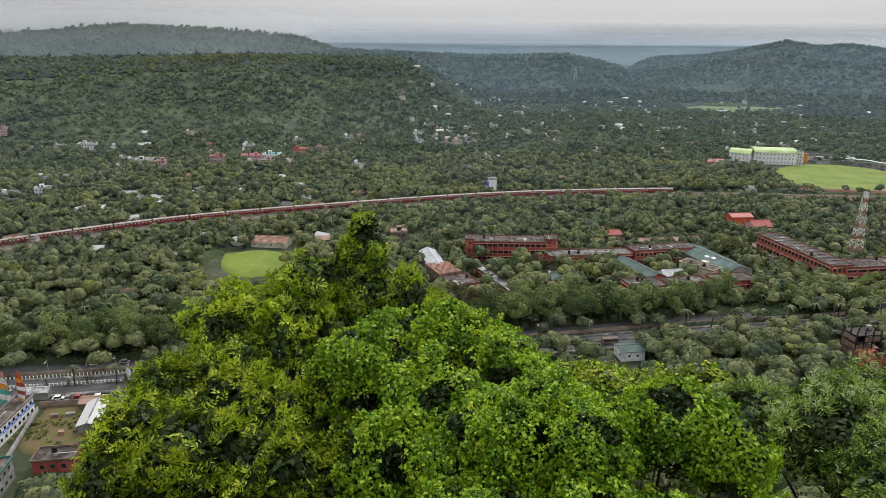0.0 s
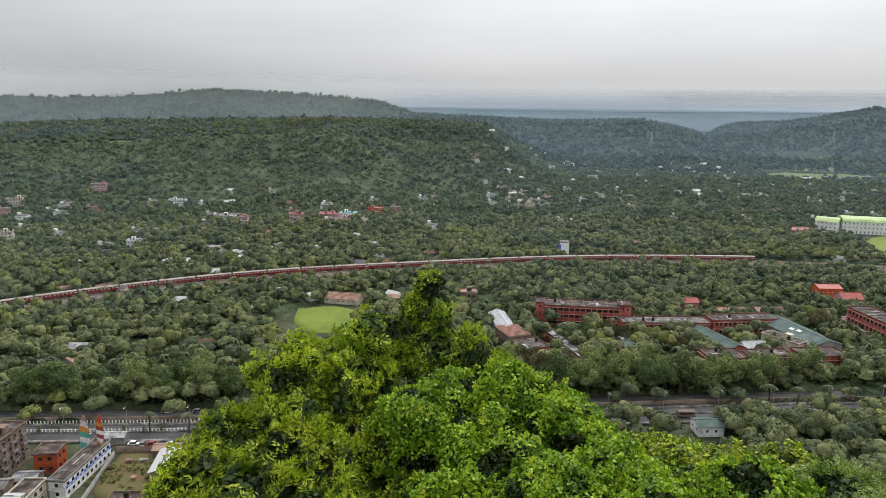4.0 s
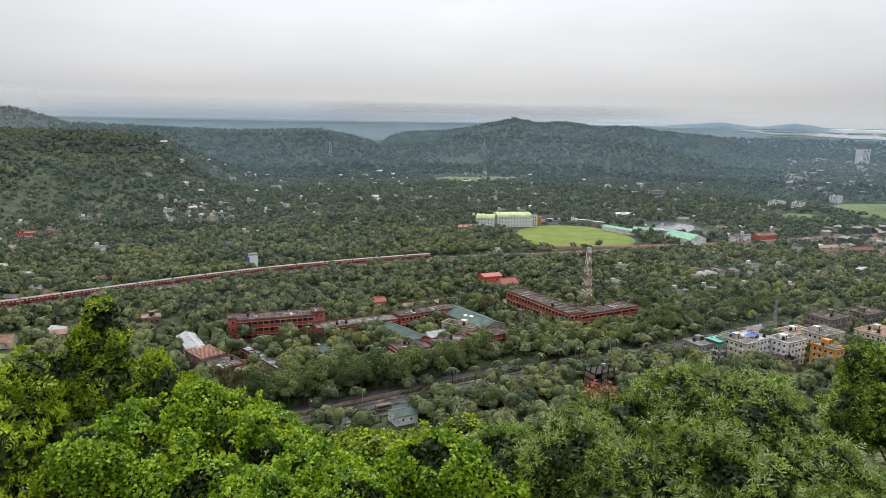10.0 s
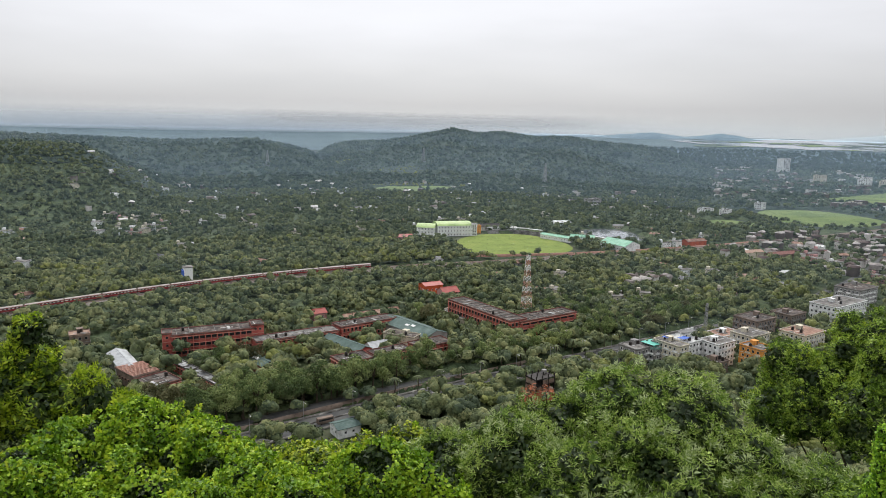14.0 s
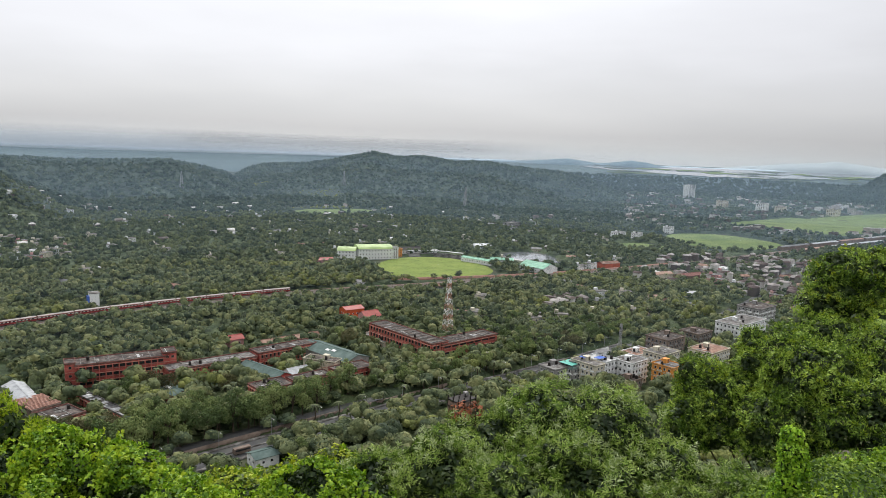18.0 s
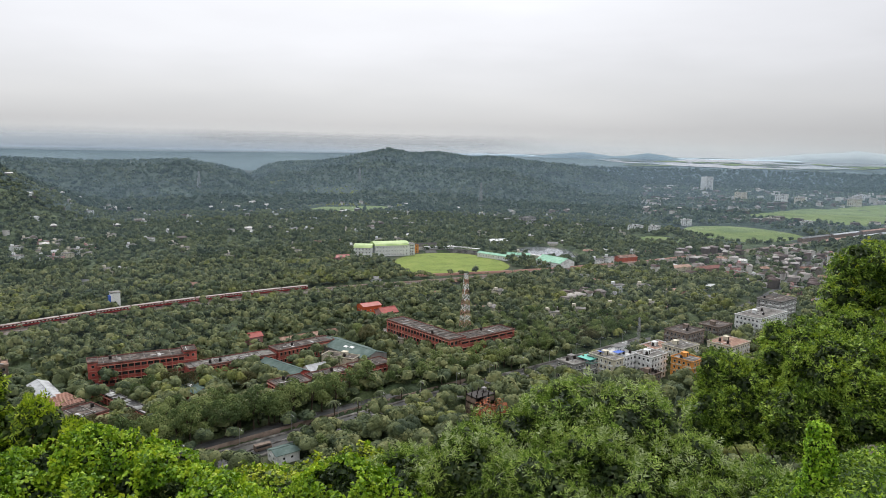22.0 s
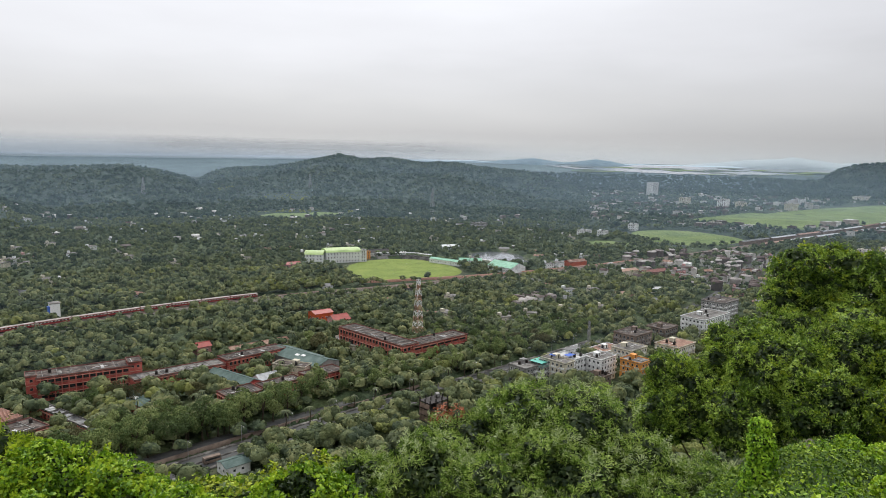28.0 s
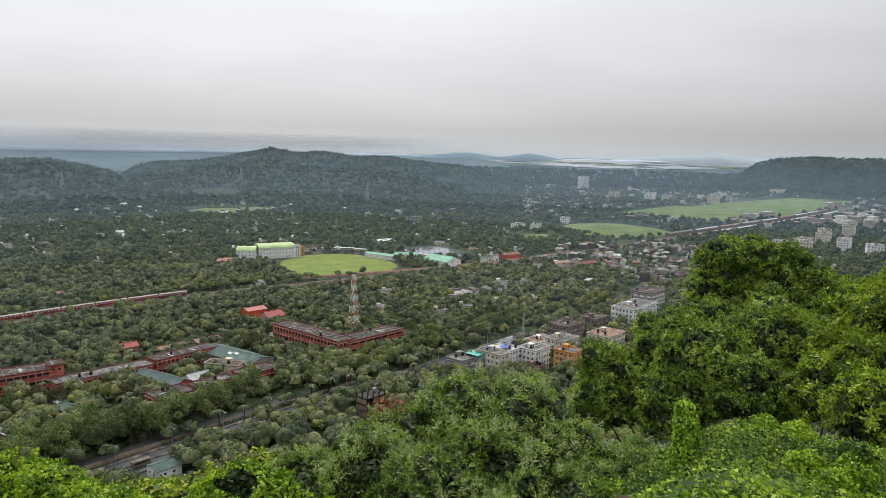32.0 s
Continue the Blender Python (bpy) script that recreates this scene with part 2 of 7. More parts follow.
MAT = dict(
    leaf_weed=material("slope_weed_leaves", ((0.0275, 0.0633, 0.006), (0.0825, 0.161, 0.012), (0.22, 0.322, 0.03)), 0.9, 0.6, translucent=0.2, island=0.5),
    wood_outer=material("outer_forest_foliage", ((0.0315, 0.0484, 0.0246), (0.063, 0.0856, 0.041), (0.105, 0.1256, 0.0574)), 18, 0.9, 0.8, 0.8, island=0.35),
    wood_outer_pale=material("outer_pale_foliage", ((0.0525, 0.0698, 0.0287), (0.0893, 0.1116, 0.0451), (0.1418, 0.1581, 0.0656)), 18, 0.9, 0.8, 0.8, island=0.35),
    wood_deep=material("deep_green_foliage", ((0.0349, 0.0528, 0.027), (0.0672, 0.0917, 0.0428), (0.121, 0.1433, 0.0619)), 7, 0.85, 0.9, 1.5, island=0.4),
    wood_pale=material("yellow_green_foliage", ((0.0728, 0.0882, 0.0216), (0.1344, 0.1568, 0.0405), (0.224, 0.2352, 0.0675)), 7, 0.85, 0.9, 1.5, island=0.35),
    rough_grass=material("rough_yard_grass", ((0.16, 0.1, 0.06), (0.13, 0.1, 0.045), (0.1, 0.125, 0.035)), 3, 0.95, 0.3, 4),
    leaf_young=material("young_lime_leaves", ((0.16, 0.26, 0.012), (0.34, 0.46, 0.02), (0.52, 0.6, 0.05)), 0.9, 0.5, translucent=0.35, island=0.4),
    dull_orange=paint("faded_orange_red_paint", (0.4, 0.085, 0.035), 0.7, 0.35),
    brick_brown=paint("stained_brown_plaster", (0.23, 0.16, 0.125), 0.85, 0.5, 2.0),
    # Darkened leaf copy: the shade inside the bushes is put into colour.
    leaf_inner=material("inner_shade_leaves", ((0.012, 0.026, 0.006), (0.026, 0.052, 0.01), (0.06, 0.09, 0.016)), 0.5, 0.6, translucent=0.15, island=0.4),
    # Haze put into the colour: the plain pales towards the sky.
    haze_plain=material("haze_paled_plain", ((0.36, 0.46, 0.53), (0.42, 0.52, 0.59), (0.48, 0.57, 0.64)), 300, 1.0),
    stand_white=paint("bright_white_paint", (0.88, 0.88, 0.86), 0.6, 0.08),
    # Colour darkened to stand for shade in the gaps between crowns.
    canopy=material("gap_shade_canopy", ((0.0202, 0.0336, 0.0156), (0.0454, 0.0685, 0.0288), (0.0945, 0.121, 0.0504)), 22, 0.9, 0.9, 0.7, detail=6.0),
    # Hill canopy and hillside: a bluish haze tint is mixed into the colours.
    canopy_far=material("haze_tinted_canopy", ((0.0153, 0.0294, 0.0231), (0.0279, 0.0475, 0.0347), (0.0495, 0.0722, 0.0483)), 60, 0.95, 0.9, 0.3, detail=6.0),
    hillside=material("haze_tinted_hillside", ((0.0108, 0.0208, 0.0168), (0.0192, 0.0325, 0.0232), (0.036, 0.052, 0.0336)), 60, 0.95, 0.3, 0.15),
    leaf_tips=material("pale_silver_shoots", ((0.2208, 0.294, 0.0936), (0.3864, 0.4704, 0.2016), (0.552, 0.6272, 0.3312)), 0.5, 0.55, translucent=0.25, island=0.5),
    # Bluish haze put into the colour of the far ground.
    plain=material("haze_blue_plain_woods", ((0.055, 0.085, 0.095), (0.075, 0.11, 0.12), (0.1, 0.14, 0.145)), 300, 1.0),
    ground=material("ground_earth_grass", ((0.025, 0.034, 0.017), (0.045, 0.058, 0.027), (0.1, 0.098, 0.058)), 22, 0.95, 0.3, 2.0),
    slope=material("hillside_growth", ((0.0162, 0.0373, 0.004), (0.0324, 0.0704, 0.0072), (0.0648, 0.0952, 0.0173)), 1.2, 0.9, 0.5, 9.0),
    asphalt=material("asphalt", ((0.05, 0.05, 0.052), (0.075, 0.075, 0.075), (0.10, 0.098, 0.09)), 9, 0.8, 0.1, 8),
    concrete=material("weathered_concrete", ((0.06, 0.055, 0.05), (0.135, 0.125, 0.115), (0.28, 0.27, 0.25)), 4, 0.85, 0.15, 6),
    roof_dark=material("stained_flat_roof", ((0.022, 0.017, 0.015), (0.062, 0.047, 0.04), (0.17, 0.14, 0.122)), 3.2, 0.85, 0.1, 4, stretch=(1, 1, 0.2)),
    red_cap=paint("stained_red_parapet", (0.2, 0.09, 0.075), 0.85, 0.5, 2.0),
    red_pier=paint("dusty_red_pier_paint", (0.5, 0.15, 0.12), 0.75, 0.35),
    red=material("brick_red_wall", ((0.22, 0.047, 0.04), (0.4, 0.085, 0.07), (0.52, 0.15, 0.12)), 4, 0.75, 0.05, 6),
    red_trim=paint("dusty_pink_trim", (0.45, 0.24, 0.18)),
    glass=material("dark_window_glass", ((0.012, 0.014, 0.016), (0.03, 0.034, 0.038), (0.05, 0.055, 0.06)), 2, 0.15),
    green_sheet=material("grey_green_roof_sheet", ((0.045, 0.075, 0.068), (0.07, 0.112, 0.1), (0.11, 0.155, 0.14)), 5, 0.75),
    lime_sheet=material("lime_green_roof_sheet", ((0.255, 0.357, 0.119), (0.357, 0.476, 0.17), (0.425, 0.527, 0.238)), 8, 0.5),
    mint_sheet=material("mint_roof_sheet", ((0.13, 0.3, 0.2), (0.2, 0.42, 0.29), (0.3, 0.52, 0.39)), 4, 0.65),
    white=paint("white_wall_paint", (0.76, 0.76, 0.75), 0.7, 0.35),
    cream=paint("cream_wall_paint", (0.58, 0.53, 0.42), 0.7, 0.3),
    grey=paint("grey_plaster", (0.26, 0.25, 0.24), 0.8, 0.4),
    brown=paint("brown_plaster", (0.2, 0.15, 0.12), 0.8, 0.4),
    tin=material("weathered_tin_roof", ((0.12, 0.12, 0.12), (0.27, 0.275, 0.275), (0.5, 0.5, 0.49)), 2.5, 0.55, metal=0.2, per_object=0.9),
    rust=material("rusted_tin_roof", ((0.12, 0.06, 0.04), (0.24, 0.13, 0.09), (0.36, 0.24, 0.18)), 3, 0.75, per_object=0.5),
    orange=paint("orange_red_paint", (0.52, 0.1, 0.035), 0.6),
    red_roof=paint("red_roof_sheet", (0.33, 0.065, 0.052), 0.5),
    yellow=paint("orange_ochre_paint", (0.66, 0.28, 0.06), 0.6),
    pink=paint("pink_wall_paint", (0.5, 0.27, 0.26), 0.7),
    blue=paint("blue_tarpaulin", (0.06, 0.14, 0.5), 0.5),
    teal=paint("teal_roof_sheet", (0.1, 0.42, 0.34), 0.5),
    dull_teal=paint("faded_teal_paint", (0.07, 0.24, 0.19), 0.7, 0.4),
    leaf_ivy=material("bright_ivy_leaves", ((0.1, 0.23, 0.012), (0.23, 0.43, 0.02), (0.4, 0.6, 0.04)), 0.4, 0.5, translucent=0.3, island=0.5),
    wood=material("dark_bark", ((0.03, 0.022, 0.016), (0.06, 0.045, 0.03), (0.1, 0.08, 0.055)), 0.3, 0.9, 0.6, 30),
    pole=paint("grey_metal_pole", (0.3, 0.3, 0.3), 0.5),
    black=paint("sooty_black_steel", (0.025, 0.02, 0.018), 0.7),
    train_red=paint("dark_red_coach_paint", (0.24, 0.03, 0.028), 0.45, 0.2, 6),
    train_cream=paint("cream_coach_paint", (0.6, 0.56, 0.5), 0.45, 0.2, 6),
    coach_roof=paint("pale_coach_roof_paint", (0.37, 0.31, 0.28), 0.6, 0.35, 5),
    ballast=material("track_ballast", ((0.1, 0.085, 0.07), (0.16, 0.14, 0.12), (0.24, 0.21, 0.18)), 2, 0.95, 0.4, 4),
    earth=material("bare_brown_earth", ((0.1, 0.06, 0.035), (0.17, 0.11, 0.065), (0.22, 0.17, 0.1)), 4, 0.95, 0.3, 4),
    lawn=material("mown_playing_field", ((0.117, 0.1628, 0.0213), (0.156, 0.2109, 0.0298), (0.2028, 0.2442, 0.0425)), 18, 0.9, 0.1, 3),
    paddy=material("wet_green_field", ((0.068, 0.108, 0.0255), (0.1, 0.148, 0.0357), (0.144, 0.184, 0.0553)), 60, 0.9),
    water=material("grey_water", ((0.12, 0.13, 0.1404), (0.15, 0.16, 0.1716), (0.18, 0.19, 0.2028)), 300, 0.12),
    # Both hill colours include haze, bluer first, then paler.
    far_hill=material("haze_blue_hills", ((0.12, 0.18, 0.22), (0.15, 0.215, 0.255), (0.18, 0.25, 0.29)), 250, 1.0),
    faint_hill=material("haze_pale_hills", ((0.34, 0.387, 0.4048), (0.3655, 0.4128, 0.4312), (0.391, 0.4386, 0.4576)), 400, 1.0),
    # Distant foliage with haze in its colour: bluer and flatter than near trees.
    wood_far=material("haze_tinted_forest", ((0.0247, 0.0432, 0.0323), (0.0456, 0.0702, 0.0476), (0.0855, 0.108, 0.0663)), 90, 0.95, 0.7, 0.4, island=0.3),
    wood_mid=material("forest_foliage", ((0.0605, 0.0779, 0.0338), (0.1142, 0.1376, 0.0562), (0.2016, 0.2121, 0.09)), 7, 0.85, 0.9, 1.5, island=0.4),
    crown=material("dense_tree_foliage", ((0.0666, 0.1024, 0.0336), (0.133, 0.1886, 0.0595), (0.244, 0.291, 0.1035)), 6, 0.8, translucent=0.25, island=0.35, per_object=0.55),
    crown_brown=material("brownish_tree_foliage", ((0.0562, 0.0585, 0.0225), (0.0975, 0.0975, 0.0375), (0.15, 0.1425, 0.0638)), 6, 0.8, translucent=0.2, island=0.35, per_object=0.3),
    palm=material("palm_fronds", ((0.0488, 0.0638, 0.0263), (0.09, 0.1125, 0.045), (0.15, 0.1725, 0.075)), 4, 0.7, translucent=0.2, island=0.4),
    leaf_lime=material("bright_creeper_leaves", ((0.069, 0.1568, 0.0066), (0.184, 0.336, 0.0132), (0.391, 0.5376, 0.033)), 0.7, 0.5, translucent=0.3, island=0.4),
    leaf_yellow=material("yellow_green_leaves", ((0.055, 0.1, 0.007), (0.17, 0.25, 0.012), (0.42, 0.48, 0.03)), 0.8, 0.5, translucent=0.3, island=0.5),
    leaf_dark=material("dark_shiny_leaves", ((0.02, 0.042, 0.01), (0.05, 0.1, 0.016), (0.13, 0.19, 0.03)), 0.6, 0.4, translucent=0.2, island=0.55),
    leaf_silver=material("silvery_narrow_leaves", ((0.09, 0.165, 0.018), (0.21, 0.335, 0.045), (0.42, 0.53, 0.13)), 0.8, 0.55, translucent=0.25, island=0.6),
    pale_tin=paint("pale_grey_roof_sheet", (0.4, 0.41, 0.42), 0.6, 0.35, 2.0),
    leaf_tree=material("roadside_tree_leaves", ((0.066, 0.121, 0.01), (0.176, 0.275, 0.02), (0.396, 0.484, 0.04)), 1.2, 0.5, translucent=0.25, island=0.5),
    leaf_olive=material("olive_tree_leaves", ((0.0623, 0.1193, 0.0131), (0.169, 0.2802, 0.0337), (0.3735, 0.4979, 0.0749)), 1.2, 0.5, translucent=0.25, island=0.5),
    leaf_rust=paint("rust_red_dry_leaves", (0.32, 0.10, 0.045), 0.7, 0.4, 0.3),
    stone=material("mossy_stone", ((0.08, 0.065, 0.05), (0.16, 0.14, 0.11), (0.24, 0.22, 0.18)), 0.4, 0.9, 0.6, 14),
)


# ---- building helpers ----
def limb(bm, p, q, r0, r1, sides=6):
    p, q = Vector(p), Vector(q)
    rot = (q - p).to_track_quat("Z", "Y").to_matrix()
    rings_ = []
    for c, rad in ((p, r0), ((p + q) / 2 + Vector((0.04, -0.03, 0)) * (q - p).length, (r0 + r1) / 2), (q, r1)):
        rings_.append([bm.verts.new(c + rot @ Vector((rad * math.cos(2 * math.pi * k / sides), rad * math.sin(2 * math.pi * k / sides), 0))) for k in range(sides)])
    for a, b in zip(rings_, rings_[1:]):
        for k in range(sides):
            j = (k + 1) % sides
            bm.faces.new((a[k], a[j], b[j], b[k]))
    bm.faces.new(rings_[-1])


def box(bm, x0, x1, y0, y1, z0, z1):
    v = [bm.verts.new(p) for p in ((x0, y0, z0), (x1, y0, z0), (x1, y1, z0), (x0, y1, z0), (x0, y0, z1), (x1, y0, z1), (x1, y1, z1), (x0, y1, z1))]
    for f in ((3, 2, 1, 0), (4, 5, 6, 7), (0, 1, 5, 4), (1, 2, 6, 5), (2, 3, 7, 6), (3, 0, 4, 7)):
        bm.faces.new([v[i] for i in f])


def boxes(*rows):
    bm = bmesh.new()
    for r in rows:
        box(bm, *r)
    return bm


def as_mesh(name, bm, mat):
    me = bpy.data.meshes.new(name)
    bm.to_mesh(me)
    bm.free()
    me.materials.append(mat)
    return me


def part(name, bm, mat, parent, label="", place=None):
    """Links a bmesh, or a mesh that is shared, as one part under parent."""
    me = bm if isinstance(bm, bpy.types.Mesh) else as_mesh(name, bm, mat)
    ob = new(name, me)
    ob.parent = parent
    if place is not None:
        ob.matrix_basis = place
    if label:
        tagged(ob, label)
    return ob


def thing(name, x, y, z, turn, label, category, group="", kind=""):
    ob = new(name)
    ob.empty_display_size = 0.5
    ob.matrix_basis = pose(x, y, z, 0, 0, turn)
    return tagged(ob, label, category, group, kind)


def raw_mesh(name, verts, faces, mat, smooth=False):
    """A mesh out of numpy arrays; all faces have the same number of corners."""
    me = bpy.data.meshes.new(name)
    verts, faces = np.asarray(verts, np.float32), np.asarray(faces, np.int32)
    me.vertices.add(len(verts))
    me.vertices.foreach_set("co", verts.ravel())
    n, k = faces.shape
    me.loops.add(n * k)
    me.loops.foreach_set("vertex_index", faces.ravel())
    me.polygons.add(n)
    me.polygons.foreach_set("loop_start", np.arange(0, n * k, k, dtype=np.int32))
    me.polygons.foreach_set("loop_total", np.full(n, k, np.int32))
    me.update(calc_edges=True)
    me.materials.append(mat)
    if smooth:
        me.polygons.foreach_set("use_smooth", np.ones(n, bool))
    return me


rng = np.random.default_rng(7)


def hash01(ix, iy, seed):
    h = np.sin(ix * 127.1 + iy * 311.7 + seed * 74.7) * 43758.5453
    return h - np.floor(h)


def fbm(x, y, size, seed=0, octaves=4):
    """Smooth value noise, about -1 to 1."""
    total, amp, norm = 0.0, 1.0, 0.0
    for o in range(octaves):
        u, v = x / size, y / size
        iu, iv = np.floor(u), np.floor(v)
        fu, fv = u - iu, v - iv
        fu, fv = fu * fu * (3 - 2 * fu), fv * fv * (3 - 2 * fv)
        a, b = hash01(iu, iv, seed + o), hash01(iu + 1, iv, seed + o)
        c, d = hash01(iu, iv + 1, seed + o), hash01(iu + 1, iv + 1, seed + o)
        total = total + amp * (2 * (a + (b - a) * fu + (c - a) * fv + (a - b - c + d) * fu * fv) - 1)
        norm, amp, size = norm + amp, amp * 0.5, size * 0.5
    return total / norm * 1.4


# ---- terrain: camera's hill, valley floor, ridges, far plain ----
EYE_Z = 125.0


def smooth(t):
    t = np.clip(t, 0, 1)
    return t * t * (3 - 2 * t)


# each ridge: headings, angle of its skyline, distance of foot and crest, height of its trees
RIDGES = (
    ((-80, -55, -47, -37, -30, -24, -17, -10), (-1.9, -1.95, -1.7, -1.57, -1.4, -1.55, -1.7, -2.2), (790, 800, 880, 790, 770, 880, 900, 1080), 1270, 7, 9.0),
    ((-80, -47, -39, -30, -26.6, -23.4, -19, -12, -9.6, -5.2, -3, -0.9, 1.5), (0.7, 0.55, 0.85, 0.3, 0.0, -1.0, -1.2, -1.46, -1.4, -1.25, -1.7, -2.2, -3.4), (1500,) * 13, 2050, 6, 3.0),
    ((-2, -0.45, 1.84, 5, 7.85, 10.6, 12.5, 15, 17, 19.8, 22.4, 25.9, 28.4, 31.5), (-3.2, -2, -1.38, -1.24, -0.74, -0.1, -0.43, -0.35, -0.67, -0.62, -0.93, -1.2, -1.66, -2.6), (1500,) * 9 + (1550, 1650, 1800, 2000, 2100), 2350, 6, 4.0),
    ((46, 48.8, 50.3, 52.9, 55.4, 57, 66, 85), (-1.6, -0.45, -0.02, 0.13, 0.05, 0.1, 0.3, 0.2), (3050,) * 8, 3500, 6, 3.0),
)


def ground_z(x, y):
    x, y = np.asarray(x, float), np.asarray(y, float)
    r, a = np.hypot(x, y), np.degrees(np.arctan2(x, y))
    z = 1.2 * fbm(x, y, 180, 3) * smooth((r - 500) / 400)
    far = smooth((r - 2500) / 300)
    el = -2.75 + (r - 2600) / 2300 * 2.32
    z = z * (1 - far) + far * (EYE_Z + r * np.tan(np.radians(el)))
    for head, elev, foot, crest, trees, soft in RIDGES:
        e = np.interp(a, head, elev)
        f = np.interp(a, head, foot)
        top = EYE_Z + crest * np.tan(np.radians(e)) - trees
        edge = smooth((a - head[0]) / 3.0) * smooth((head[-1] - a) / soft)
        up = smooth((r - f) / (crest - f)) * (1 - 0.8 * smooth((r - crest) / 700))
        gully = 1 + 0.34 * fbm(x, y, 230, 11, 3) * up * (1 - smooth((r - crest + 260) / 200))
        z = np.maximum(z, edge * top * up * gully)
    # the hill on which the camera stands
    right = smooth((a - 20) / 32) * (1 - smooth((a - 110) / 40)) + smooth((a - 110) / 40) + smooth((-a - 75) / 30)
    right = np.clip(right, 0, 1)
    reach = 14.0 + 120 * smooth((np.abs(a) - 80) / 40)
    gentle = 0.26 * (1 - smooth((np.abs(a) - 90) / 40))
    fall = (1 - right) * (0.80 * np.maximum(r - 0.8, 0)) + right * (gentle * np.minimum(r, reach) + 0.74 * np.maximum(r - reach, 0))
    hill = EYE_Z - 1.65 - fall + (0.12 * fbm(x, y, 1.6, 5, 3) + 1.2 * fbm(x, y, 25, 6, 3) * smooth((r - 20) / 30)) * smooth((r - 1) / 3)
    return np.maximum(z, hill)


def gz(x, y):
    return float(ground_z(x, y))


heads = np.concatenate([np.arange(-180, -62, 4.0), np.arange(-62, 66, 0.4), np.arange(66, 180, 4.0)])
rings = np.concatenate([[0.0], np.geomspace(0.5, 120, 60), np.geomspace(126, 2600, 120), np.geomspace(2640, 4960, 30)])
ga, gr = np.meshgrid(np.radians(heads), rings)
gx, gy = (np.sin(ga) * gr).ravel(), (np.cos(ga) * gr).ravel()
nh, nr = len(heads), len(rings)
ii, jj = np.meshgrid(np.arange(nr - 1), np.arange(nh), indexing="ij")
j2 = (jj + 1) % nh
g_faces = np.stack([ii * nh + jj, ii * nh + j2, (ii + 1) * nh + j2, (ii + 1) * nh + jj], -1).reshape(-1, 4)[:, ::-1]
ground = tagged(new("ground", raw_mesh("ground", np.stack([gx, gy, ground_z(gx, gy)], 1), g_faces, MAT["ground"], True)), "dark green valley floor and wooded hills", "ground", kind="structure")
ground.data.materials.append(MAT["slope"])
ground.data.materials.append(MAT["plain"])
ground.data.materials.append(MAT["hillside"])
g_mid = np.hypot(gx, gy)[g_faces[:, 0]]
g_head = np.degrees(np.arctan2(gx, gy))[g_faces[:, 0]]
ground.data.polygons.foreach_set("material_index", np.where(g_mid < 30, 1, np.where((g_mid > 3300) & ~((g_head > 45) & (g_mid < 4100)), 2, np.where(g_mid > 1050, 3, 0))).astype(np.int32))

# far hills across the river; their colours carry the haze
def far_ridge(name, head, elev, dist, mat, label):
    a = np.linspace(head[0], head[-1], 160)
    e = np.interp(a, head, elev) + 0.03 * fbm(a * 40, a * 0, 30, 2)
    vs, fs = [], []
    for k, (d, f) in enumerate(((dist - 120, 0.0), (dist - 60, 0.6), (dist, 1.0), (dist + 60, 0.4))):
        base = EYE_Z + d * math.tan(radians(-1.2))
        top = EYE_Z + d * np.tan(np.radians(e))
        x, y = np.sin(np.radians(a)) * d, np.cos(np.radians(a)) * d
        vs.append(np.stack([x, y, base + (top - base) * f], 1))
    n = len(a)
    for k in range(3):
        i = np.arange(n - 1) + k * n
        fs.append(np.stack([i, i + 1, i + 1 + n, i + n], 1))
    return tagged(new(name, raw_mesh(name, np.concatenate(vs), np.concatenate(fs), mat, True)), label, "hills", kind="structure")


far_ridge("backdrop_far_hills", (14, 18, 22.4, 24, 26.6, 28, 29.1, 30.2, 31.5, 32.6, 33.8, 35.3, 38, 41), (-0.6, -0.5, -0.46, -0.3, -0.1, -0.25, -0.4, -0.25, -0.05, -0.2, -0.46, -0.55, -0.62, -0.7), 4780, MAT["far_hill"], "far hills tinted blue for haze beyond the river")
far_ridge("backdrop_plain", (-60, -30, 0, 30, 60, 75), (-0.45, -0.35, -0.3, -0.42, -0.38, -0.4), 4860, MAT["haze_plain"], "far plain with blue haze in its colour")
far_ridge("backdrop_faint_hills", (38, 41, 43, 44.6, 45.8, 47.2, 48.9, 50.5, 52, 54, 60, 70), (-0.4, -0.1, 0.12, 0.2, 0.36, 0.2, 0.0, 0.04, 0.12, 0.0, 0.0, -0.2), 4910, MAT["faint_hill"], "distant hills with pale haze in their colour")

# ---- areas kept clear of trees ----
CLEAR = []  # x, y, half width, half depth, turn


def keep_clear(x, y, hx, hy, turn=0.0):
    CLEAR.append((x, y, hx, hy, radians(turn)))


def is_clear(x, y):
    """True where no tree may stand."""
    hit = np.zeros(len(x), bool)
    for cx, cy, hx, hy, a in CLEAR:
        dx, dy = x - cx, y - cy
        u, v = dx * math.cos(a) + dy * math.sin(a), -dx * math.sin(a) + dy * math.cos(a)
        hit |= (np.abs(u) < hx) & (np.abs(v) < hy)
    return hit


